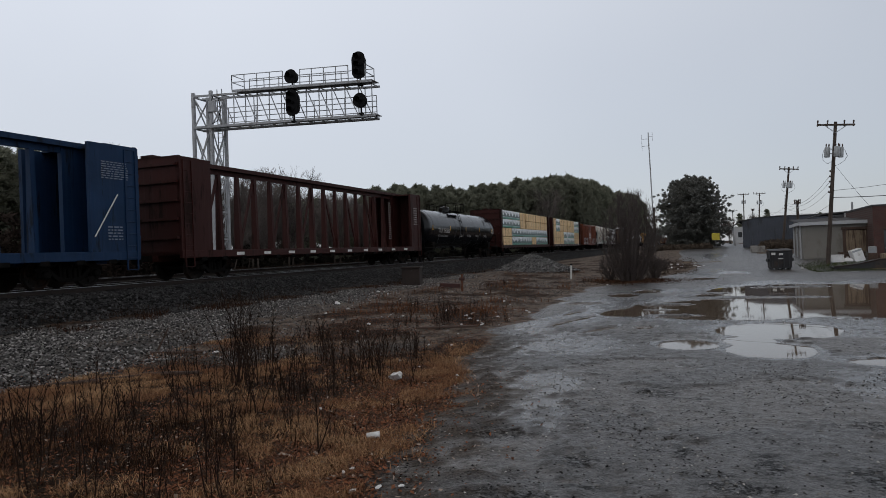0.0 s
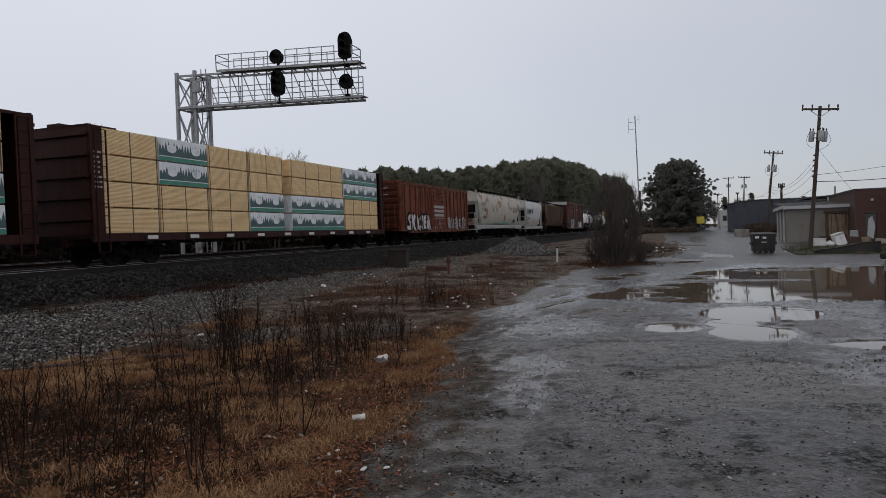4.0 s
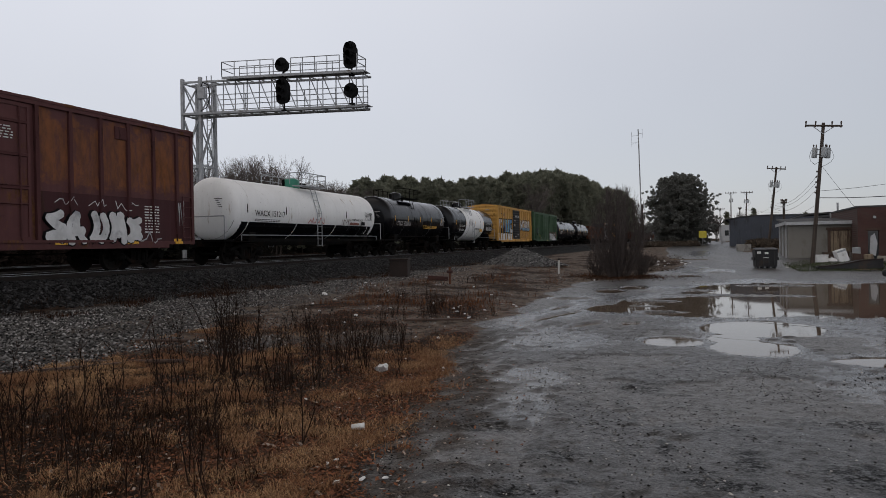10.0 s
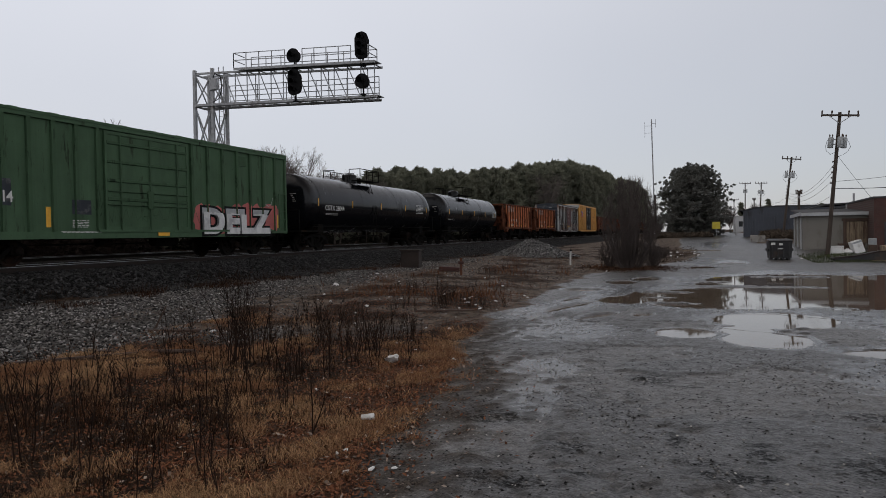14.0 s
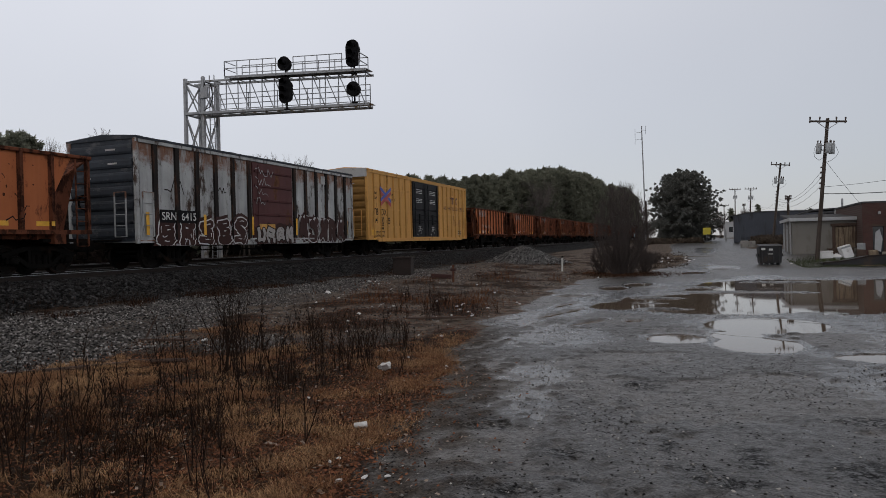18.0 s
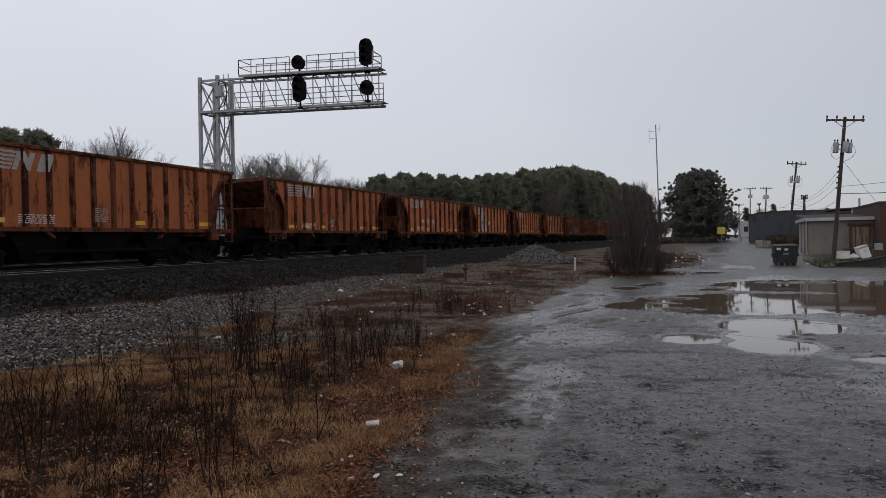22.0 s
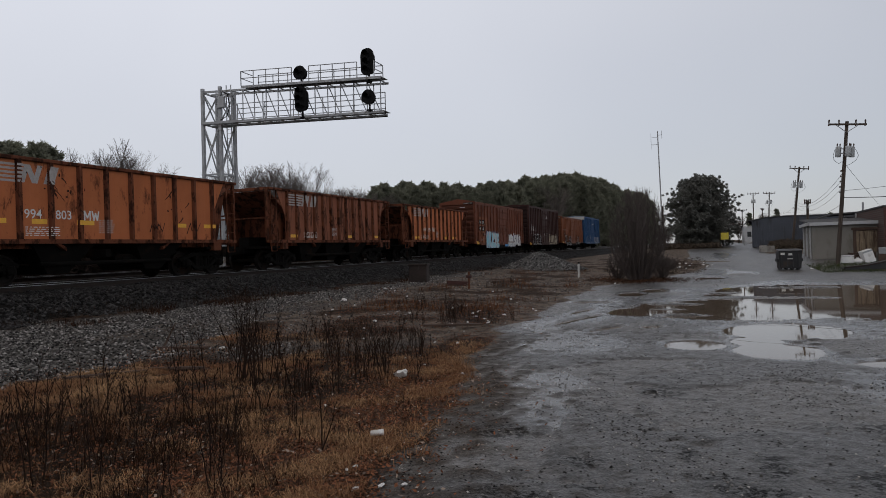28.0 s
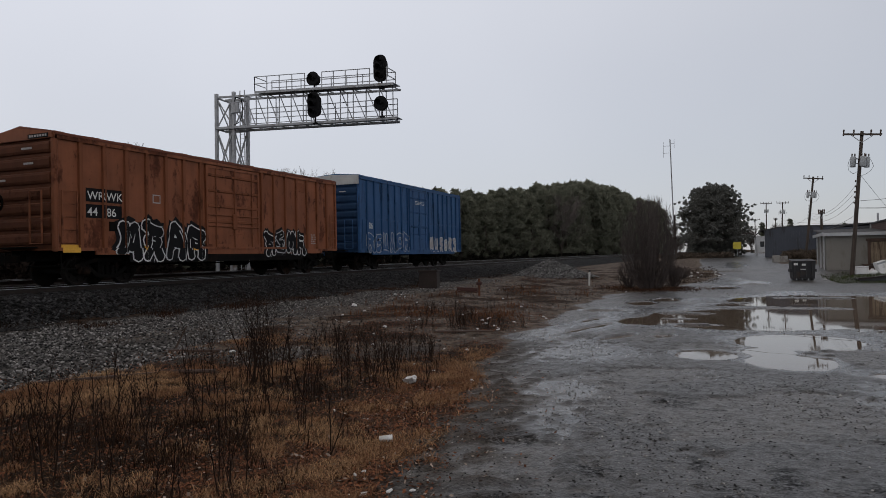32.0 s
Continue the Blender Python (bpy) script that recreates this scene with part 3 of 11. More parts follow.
spray_white = surface("spray_white", (0.60, 0.60, 0.60), 0.6, 0, 0.2, 2.5, 50, 0.05, (0.35, 0.35, 0.36), 0.4)
spray_black = surface("spray_black", (0.009, 0.009, 0.010), 0.7, 0, 0.3, 3, 50, 0.05, spec=0.1)
spray_blue = surface("spray_blue", (0.03, 0.22, 0.50), 0.5, 0, 0.3, 1.2, 50, 0.05, (0.20, 0.48, 0.62), 0.6)
spray_cyan = surface("spray_cyan", (0.26, 0.52, 0.60), 0.5, 0, 0.25, 1.2, 50, 0.05, (0.55, 0.60, 0.62), 0.5)
spray_pink = surface("spray_red", (0.42, 0.10, 0.09), 0.5, 0, 0.3, 2, 50, 0.05)
spray_purple = surface("spray_purple", (0.050, 0.035, 0.105), 0.55, 0, 0.3, 2, 50, 0.05)
spray_grey = surface("spray_silver", (0.36, 0.37, 0.38), 0.5, 0.1, 0.25, 2, 50, 0.05)


PAINTS = {}


def paint(name, base, amount=0.45, stain=RUST, vary=0.18, rough=0.5, streak=(2.6, 2.6, 0.4), spec=0.14, grime=0.22, fade=0.16, rust_band=None):
    """Old car paint: broad fading, rain streaks dark and pale, ragged rust, chips and shallow dents. rust_band: rust that has eaten the upper sheet, as heights of the sheet."""
    PAINTS[name] = base
    m = bpy.data.materials.new(name)
    m.use_nodes = True
    n, l = m.node_tree.nodes, m.node_tree.links
    b = n["Principled BSDF"]
    co = n.new("ShaderNodeTexCoord")
    info = n.new("ShaderNodeObjectInfo")
    off = n.new("ShaderNodeVectorMath")
    off.operation = "MULTIPLY_ADD"
    l.new(info.outputs["Random"], off.inputs[0])
    off.inputs[1].default_value = (37.0, 91.0, 53.0)
    l.new(co.outputs["Object"], off.inputs[2])
    def noise_of(stretch, detail=5.0, rough_=0.62, shift=0.0):
        mp = n.new("ShaderNodeMapping")
        mp.inputs["Scale"].default_value = stretch
        mp.inputs["Location"].default_value = (shift, shift * 1.7, shift * 0.6)
        l.new(off.outputs[0], mp.inputs[0])
        t = n.new("ShaderNodeTexNoise")
        t.inputs["Scale"].default_value, t.inputs["Detail"].default_value, t.inputs["Roughness"].default_value = 1.0, detail, rough_
        l.new(mp.outputs[0], t.inputs["Vector"])
        return t.outputs[0]
    def span(src, lo, hi, a=0.0, z=1.0):
        t = n.new("ShaderNodeMapRange")
        t.inputs[1].default_value, t.inputs[2].default_value, t.inputs[3].default_value, t.inputs[4].default_value = lo, hi, a, z
        l.new(src, t.inputs[0])
        return t.outputs[0]
    def times(a, c):
        t = n.new("ShaderNodeMath")
        t.operation = "MULTIPLY"
        l.new(a, t.inputs[0])
        l.new(c, t.inputs[1])
        return t.outputs[0]
    def mix(fac, a, c):
        t = n.new("ShaderNodeMix")
        t.data_type = "RGBA"
        for sock, v in ((t.inputs[0], fac), (t.inputs[6], a), (t.inputs[7], c)):
            if isinstance(v, bpy.types.NodeSocket):
                l.new(v, sock)
            else:
                sock.default_value = v
        return t.outputs[2]
    def tone(k, add=0.0):
        return tuple(min(1.0, c * k + add) for c in base) + (1,)
    col = mix(span(noise_of((0.8, 0.8, 0.8)), 0.32, 0.68), tone(1 - vary), tone(1 + vary))
    one = n.new("ShaderNodeMath")  # each sheet has faded a little differently
    one.operation = "MULTIPLY"
    one.inputs[1].default_value = 0.34
    l.new(info.outputs["Random"], one.inputs[0])
    col = mix(one.outputs[0], col, tone(0.72))
    col = mix(span(noise_of((9, 9, 0.22), 4, 0.6, 3.1), 0.50, 0.72, 0.0, fade), col, tone(1.12, 0.035))
    col = mix(span(noise_of((2.6, 2.6, 0.34), 5, 0.62, 7.7), 0.46, 0.74, 0.0, grime), col, tone(0.40, 0.003))
    blotch = span(noise_of(streak, 8.0, 0.70), 0.63 - 0.25 * amount, 0.70 - 0.25 * amount)
    rust_two = mix(span(noise_of((5, 5, 5), 4), 0.4, 0.6), (*stain, 1), (*(c * 0.6 for c in stain), 1))
    col = mix(blotch, col, rust_two)
    if rust_band:
        sp = n.new("ShaderNodeSeparateXYZ")
        l.new(co.outputs["Generated"], sp.inputs[0])
        ragged = n.new("ShaderNodeMath")
        ragged.operation = "MULTIPLY_ADD"
        ragged.inputs[1].default_value, ragged.inputs[2].default_value = 0.55, -0.27
        l.new(noise_of((1.6, 1.6, 2.4), 6, 0.65, 1.3), ragged.inputs[0])
        high = n.new("ShaderNodeMath")
        high.operation = "ADD"
        l.new(sp.outputs["Z"], high.inputs[0])
        l.new(ragged.outputs[0], high.inputs[1])
        band = times(span(high.outputs[0], rust_band[0], rust_band[0] + 0.10), span(high.outputs[0], rust_band[1] - 0.06, rust_band[1], 1.0, 0.0))
        band = times(band, span(noise_of((3, 3, 0.8), 6, 0.7, 5.0), 0.36, 0.52, 0.15, 0.85))
        col = mix(band, col, mix(span(noise_of((4, 4, 1.5), 5), 0.35, 0.65), (0.23, 0.085, 0.030, 1), (0.12, 0.048, 0.024, 1)))
    col = mix(span(noise_of((22, 22, 16), 3, 0.6, 2.0), 0.68, 0.72, 0.0, 0.8), col, (*(c * 0.5 for c in stain), 1))
    l.new(col, b.inputs["Base Color"])
    l.new(span(blotch, 0, 1, rough + 0.05, min(1, rough + 0.3)), b.inputs["Roughness"])
    b.inputs["Specular IOR Level"].default_value = spec
    bp = n.new("ShaderNodeBump")
    bp.inputs["Strength"].default_value, bp.inputs["Distance"].default_value = 0.28, 0.06
    l.new(noise_of((1.3, 1.3, 0.9), 4, 0.5, 9.0), bp.inputs["Height"])
    bp2 = n.new("ShaderNodeBump")
    bp2.inputs["Strength"].default_value, bp2.inputs["Distance"].default_value = 0.08, 0.02
    l.new(noise_of((45, 45, 45), 4), bp2.inputs["Height"])
    l.new(bp.outputs[0], bp2.inputs["Normal"])
    l.new(bp2.outputs[0], b.inputs["Normal"])
    return m


MESHES = {}
GRIMED = {}


def grimed(m):
    """The same paint where dirt gathers and rust breaks out: on posts and ribs."""
    if m.name not in GRIMED:
        base = PAINTS.get(m.name)
        GRIMED[m.name] = m if base is None else paint("grimed_" + m.name, tuple(c * 0.86 for c in base), 0.30, tuple(c * 0.45 + 0.004 for c in base), 0.15, 0.7, (3.0, 3.0, 0.7))
    return GRIMED[m.name]


END_SHADED = {}


def end_shaded(m):
    """The same paint for car ends, darkened for the shade between cars, with some grime."""
    if m.name not in END_SHADED:
        base = PAINTS.get(m.name)
        END_SHADED[m.name] = m if base is None else paint("end_shaded_" + m.name, tuple(c * 0.45 + 0.002 for c in base), 0.14, tuple(c * 0.3 + 0.004 for c in base), 0.16, 0.7, (0.8, 0.8, 0.8), grime=0.4, fade=0.06)
    return END_SHADED[m.name]



def once(key, make):
    """One mesh for all alike pieces."""
    if key not in MESHES:
        MESHES[key] = make()
    return MESHES[key]


FOOT = {}  # of each car: the foot of its side, half the length of its deep middle sill, the foot of that
BANDS = {}  # of each car: rails and sills along the side (from, to, how far out they stand)
RELIEF = {}  # of each car: stretches (from, to, how far out the steel stands) of the side that faces +x


def clipped(poly, a, b):
    """A convex polygon of (y, z) cut to a <= y <= b."""
    for sign, lim in ((1, a), (-1, b)):
        out = []
        for p, q in zip(poly, poly[1:] + poly[:1]):
            dp, dq = sign * (p[0] - lim), sign * (q[0] - lim)
            if dp >= 0:
                out.append(p)
            if dp * dq < 0:
                k = dp / (dp - dq)
                out.append((p[0] + (q[0] - p[0]) * k, p[1] + (q[1] - p[1]) * k))
        poly = out
        if len(poly) < 3:
            return []
    return poly


def painted(parent, polys, x):
    """Paint that follows the posts, sheets and doors of a car's side."""
    sh = Shape()
    while parent.parent:
        parent = parent.parent
    rel = RELIEF.get(parent.name)
    lift = min(max(x - SIDE, 0.0), 0.10)
    for i, poly in enumerate(polys):
        over = min(i * 4e-5, 0.0076)  # each stroke lies on the one before
        if rel is None or abs(x - 1.632) < 0.002:
            sh.add([(x + over, y, z) for y, z in poly], [tuple(range(len(poly)))])
            continue
        foot, deep, deep_foot = FOOT[parent.name]
        lo, hi = min(p[0] for p in poly), max(p[0] for p in poly)
        for a, b, out in rel:
            if hi <= a or lo >= b:
                continue
            q = clipped([(y, max(z, deep_foot if abs(a + b) / 2 < deep else foot)) for y, z in poly], a, b)
            at_z = -9.0
            for za, zb, far in BANDS.get(parent.name, ()) + ((99.0, 99.0, 0.0),):
                for c, d, o in ((at_z, za, out), (za, zb, max(out, far))):
                    r = [(y, z) for z, y in clipped([(z, y) for y, z in q], c, d)] if q and d > c else []
                    if r:
                        sh.add([(o + 0.003 + lift + over, y, z) for y, z in r], [tuple(range(len(r)))])
                at_z = zb
    return sh


def text_polys(words, y, z, size, wide=1.0, swell=0.010, space=1.03):
    cu = bpy.data.curves.new("lettering", "FONT")
    cu.body, cu.size, cu.offset, cu.space_character = words, size * 1.37, swell * size, space
    cu.fill_mode = "FRONT"
    ob = bpy.data.objects.new("lettering", cu)
    scene.collection.objects.link(ob)
    me = bpy.data.meshes.new_from_object(ob)
    bpy.data.objects.remove(ob)
    me.calc_loop_triangles()
    out = [[(y + wide * me.vertices[i].co.x, z + me.vertices[i].co.y) for i in t.vertices] for t in me.loop_triangles]
    bpy.data.meshes.remove(me)
    return out


def lettering(parent, words, y, z, size, material, x, name="lettering", wide=1.0):
    """Stencilled words on the side that faces +x; y is where they begin, z their foot."""
    return part(name, painted(parent, text_polys(words, y, z, size, wide), x), material, parent)


def mark(parent, y0, y1, z0, z1, material, x, name="stencil_block", label=""):
    return part(name, painted(parent, [[(y0, z0), (y1, z0), (y1, z1), (y0, z1)]], x), material, parent, label)


def small_print(parent, y0, y1, z0, z1, rows, material, x, seed=1):
    """Rows of tiny writing too small to read, as bars."""
    rnd = random.Random(seed)
    rows = round(rows * 1.7)
    polys = []
    step = (z1 - z0) / rows
    for i in range(rows):
        y, z = y0, z0 + i * step
        while y < y1 - 0.04:
            w = min(rnd.uniform(0.05, 0.22), y1 - y)
            polys.append([(y, z), (y + w, z), (y + w, z + step * 0.42), (y, z + step * 0.42)])
            y += w + 0.05
    return part("small_print", painted(parent, polys, x), material, parent)


def stroke(pts, width, taper=1.0):
    """A painted line through points, as quads."""
    out = []
    m = len(pts) - 1
    for i in range(m):
        p, q = Vector(pts[i]), Vector(pts[i + 1])
        d = (q - p).normalized()
        nrm = Vector((-d.y, d.x))
        a, b = width * (1 - (1 - taper) * i / m) / 2, width * (1 - (1 - taper) * (i + 1) / m) / 2
        p, q = p - d * a * 0.5, q + d * b * 0.5
        out.append([tuple(p - nrm * a), tuple(q - nrm * b), tuple(q + nrm * b), tuple(p + nrm * a)])
    return out


def blob(rnd, y, z, ry, rz):
    return [(y + math.cos(t) * ry * rnd.uniform(0.75, 1.15), z + math.sin(t) * rz * rnd.uniform(0.75, 1.15)) for t in np.linspace(0, 2 * math.pi, 10)[:-1]]


LETTER_BARS = (  # bars of letter-like forms that spell nothing: from, to, in a unit cell
    (((0.2, 0.0), (0.1, 1.0)), ((0.1, 0.95), (0.95, 0.75)), ((0.3, 0.5), (0.8, 0.45)), ((0.7, 0.45), (0.95, 0.0))),
    (((0.1, 0.1), (0.25, 1.0)), ((0.25, 0.9), (0.6, 0.3)), ((0.6, 0.3), (0.85, 1.0)), ((0.85, 0.95), (0.95, 0.0))),
    (((0.9, 0.9), (0.15, 0.8)), ((0.15, 0.85), (0.2, 0.1)), ((0.15, 0.12), (0.95, 0.2)), ((0.45, 0.5), (0.85, 0.5))),
    (((0.9, 0.95), (0.15, 0.8)), ((0.2, 0.8), (0.85, 0.45)), ((0.85, 0.5), (0.75, 0.05)), ((0.8, 0.08), (0.05, 0.12))),
    (((0.1, 0.0), (0.45, 1.0)), ((0.45, 1.0), (0.9, 0.0)), ((0.25, 0.35), (0.75, 0.4))),
    (((0.2, 1.0), (0.15, 0.1)), ((0.15, 0.1), (0.8, 0.05)), ((0.8, 0.05), (0.85, 0.95))),
)


def throw_up(parent, y0, y1, z0, z1, count, fill, outline, x, seed, label="sprayed letters", shade=None, cloud=None, fat=0.40, line=0.05):
    """A sprayed piece: cloud, shadow, outline and bulging fill, with drips and glints; spells nothing."""
    rnd = random.Random(seed)
    w, h = (y1 - y0) / count, z1 - z0
    back, front, under, mist, glint = [], [], [], [], []
    last = None
    for k in range(count):
        a = y0 + k * w
        lo, hi = z0 + rnd.uniform(0.04, 0.12) * h, z1 - rnd.uniform(0.04, 0.18) * h
        lean = rnd.uniform(-0.08, 0.14) * h
        th = min(w, h * 0.62) * fat * 0.74
        form = rnd.choice([f for f in LETTER_BARS if f is not last])
        last = form
        def at(u, v):
            return (a + w * (0.14 + 0.72 * u) + lean * (v - 0.5), lo + (hi - lo) * (0.06 + 0.88 * v))
        for (u0, v0), (u1, v1) in form:
            p, q = Vector(at(u0 + rnd.uniform(-0.05, 0.05), v0)), Vector(at(u1 + rnd.uniform(-0.05, 0.05), v1))
            side = Vector((-(q - p).y, (q - p).x)) * rnd.uniform(-0.22, 0.22)
            line_pts = [p.lerp(q, f) + side * (4 * f * (1 - f)) for f in (0.0, 0.2, 0.4, 0.6, 0.8, 1.0)]
            t1 = th * rnd.uniform(0.8, 1.25)
            for pts, grow, out in ((line_pts, 0.0, front), (line_pts, 2 * line, back)):
                out += stroke(pts, t1 + grow)
                for e in (pts[0], pts[-1]):
                    out.append([(e.x + math.cos(c) * (t1 + grow) * 0.5, e.y + math.sin(c) * (t1 + grow) * 0.5) for c in np.linspace(0, 2 * math.pi, 9)[:-1]])
            if shade:
                under += stroke([(e.x + 0.10, e.y - 0.09) for e in line_pts], t1 + 2 * line)
            if cloud:
                mist += stroke(line_pts, t1 + 4 * line + 0.16)
            if rnd.random() < 0.6:
                glint += stroke([e + Vector((0.22 * t1, 0.1 * t1)) for e in line_pts[1:4]], t1 * 0.14, 0.5)
        for _ in range(2):
            y = a + rnd.uniform(0, w)
            back.append([(y, lo), (y + 0.02, lo), (y + 0.016, lo - rnd.uniform(0.05, 0.22)), (y + 0.004, lo - 0.05)])
        if cloud:
            for _ in range(2):
                mist.append(blob(rnd, a + rnd.uniform(0.2, 0.8) * w, z0 + rnd.uniform(0.2, 0.85) * h, 0.42 * w, 0.2 * h))
    if cloud:
        part("sprayed_ground", painted(parent, mist, x), cloud, parent)
    if shade:
        part("graffiti_shadow", painted(parent, under, x + 0.008), shade, parent)
    g = part("graffiti", painted(parent, back, x + 0.016), outline, parent, label)
    part("graffiti_fill", painted(parent, front, x + 0.024), fill, g)
    part("graffiti_glint", painted(parent, glint, x + 0.032), outline, g)
    return g


BLOCKS = {  # bars of plain block letters: from, to in a unit cell
    "G": ((0, 0, 0.34, 1), (0.34, 0.76, 1, 1), (0.34, 0, 1, 0.24), (0.66, 0.24, 1, 0.52)),
    "L": ((0, 0, 0.42, 1), (0.42, 0, 1, 0.38)),
    "O": ((0, 0, 0.36, 1), (0.64, 0, 1, 1), (0.36, 0, 0.64, 0.22), (0.36, 0.74, 0.64, 1)),
    "B": ((0, 0, 0.40, 1), (0.70, 0, 1, 0.97), (0.40, 0, 0.70, 0.22), (0.40, 0.42, 0.70, 0.6), (0.40, 0.8, 0.70, 1)),
    "E": ((0, 0, 0.42, 1), (0.42, 0, 1, 0.26), (0.42, 0.40, 0.86, 0.62), (0.42, 0.76, 1, 1))}


def block_letter(parent, ch, y0, y1, z0, z1, upper, lower, split_at, x, label):
    """One square sprayed letter, outlined in black, in two colours."""
    def bars(grow):
        out = []
        for a, b, c, d in BLOCKS[ch]:
            q = (y0 + (y1 - y0) * a - grow, z0 + (z1 - z0) * b - grow, y0 + (y1 - y0) * c + grow, z0 + (z1 - z0) * d + grow)
            out.append([(q[0], q[1]), (q[2], q[1]), (q[2], q[3]), (q[0], q[3])])
        return out
    g = part("graffiti", painted(parent, bars(0.11), x), spray_black, parent, label)
    part("graffiti_fill", painted(parent, bars(0.0), x + 0.009), upper, g)
    rnd = random.Random(ord(ch))
    low = []
    for q in bars(0.0):
        a, b, c, d = q[0][0], q[0][1], q[2][0], q[2][1]
        n = max(2, round((c - a) / 0.05))
        for i in range(n):
            top = min(d, split_at + rnd.uniform(-0.16, 0.12))
            if top > b:
                u, v = a + (c - a) * i / n, a + (c - a) * (i + 1) / n
                low.append([(u, b), (v, b), (v, top), (u, top)])
    part("graffiti_lower_fill", painted(parent, low, x + 0.018), lower, g)


def scrawl(parent, y0, y1, z0, z1, material, x, seed, width=0.03, label="thin sprayed tag"):
    """A hand-drawn tag in one thin looping line; spells nothing."""
    rnd = random.Random(seed)
    n = max(5, round((y1 - y0) / max(0.12, (z1 - z0) * 0.3)))
    pts = [(y0 + (y1 - y0) * (i / n) + rnd.uniform(-0.05, 0.05), z0 + (z1 - z0) * (0.5 + rnd.choice((-1, 1)) * rnd.uniform(0.15, 0.5))) for i in range(n + 1)]
    return part("graffiti_tag", painted(parent, stroke(pts, width, 0.7), x), material, parent, label)


def fat_letters(parent, words, y, z, size, fill, outline, x, wide=1.0, label="sprayed block letters", lower=None, split_at=None):
    """Bulging sprayed block letters with an outline; lower: the paint of their lower part, up to split_at."""
    g = part("graffiti", painted(parent, text_polys(words, y, z, size, wide, 0.17, 1.12), x), outline, parent, label)
    polys = text_polys(words, y, z, size, wide, 0.075, 1.12)
    part("graffiti_fill", painted(parent, polys, x + 0.009), fill, g)
    if lower:
        rnd = random.Random(int(y * 100))
        low = []
        for q in polys:
            flip = [(b, a) for a, b in q]
            c = clipped(flip, -9, split_at + rnd.uniform(-0.04, 0.04))
            if c:
                low.append([(b, a) for a, b in c])
        part("graffiti_lower_fill", painted(parent, low, x + 0.018), lower, g)
    return g


def sideframe_mesh():
    sh = Shape()
    w = 0.13
    def beam(pts, th):
        for p, q in zip(pts, pts[1:]):
            sh.bar((0, *p), (0, *q), w, th)
    beam([(-1.2, 0.58), (-0.98, 0.66), (-0.45, 0.80), (0.45, 0.80), (0.98, 0.66), (1.2, 0.58)], 0.13)
    beam([(-0.78, 0.60), (-0.36, 0.27), (0.36, 0.27), (0.78, 0.60)], 0.12)
    for s in (-1, 1):
        sh.bar((0, s * 0.34, 0.26), (0, s * 0.34, 0.82), w, 0.09)
        sh.box(-0.08, 0.1, s * 0.9 - 0.17, s * 0.9 + 0.17, 0.34, 0.62, 0.03)
        k = Shape().lathe([(0.1, 0.14), (0.2, 0.13), (0.24, 0.08)], "x", 10).move(0, s * 0.9, 0.457)
        sh.add(k.v, k.f)
    for y in (-0.2, 0, 0.2):
        sh.tube((0, y, 0.32), (0, y, 0.62), 0.075, n=8)
    return sh.mesh("sideframe", iron_dark)


def wheelset_mesh():
    sh = Shape()
    r = 0.457
    for s in (-1, 1):
        prof = [(0.63, r + 0.028), (0.655, r + 0.028), (0.668, r), (0.78, r - 0.006), (0.78, r - 0.06), (0.72, r - 0.09), (0.71, 0.17), (0.77, 0.13), (0.77, 0.08)]
        sh.lathe([(s * a, b) for a, b in prof], "x", 28)
        for i in range(5):
            a = i * 2 * math.pi / 5
            sh.box(s * 0.74 - 0.02, s * 0.74 + 0.02, math.cos(a) * 0.27 - 0.05, math.cos(a) * 0.27 + 0.05, math.sin(a) * 0.27 - 0.05, math.sin(a) * 0.27 + 0.05)
    sh.tube((-1.05, 0, 0), (1.05, 0, 0), 0.085, n=10)
    return sh.mesh("wheelset", wheel_steel, True)


WHEELSETS = []


def add_truck(car, y):
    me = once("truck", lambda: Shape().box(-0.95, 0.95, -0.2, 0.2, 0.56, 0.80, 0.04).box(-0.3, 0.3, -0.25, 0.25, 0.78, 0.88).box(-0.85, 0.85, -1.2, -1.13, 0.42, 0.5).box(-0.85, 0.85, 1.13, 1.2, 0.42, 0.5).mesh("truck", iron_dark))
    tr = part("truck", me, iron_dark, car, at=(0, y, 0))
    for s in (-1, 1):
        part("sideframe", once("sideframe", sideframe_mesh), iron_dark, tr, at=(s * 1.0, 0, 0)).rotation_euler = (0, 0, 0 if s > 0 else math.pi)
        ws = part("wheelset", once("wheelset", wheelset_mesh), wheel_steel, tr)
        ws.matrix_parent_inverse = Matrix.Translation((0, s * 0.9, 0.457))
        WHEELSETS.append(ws)


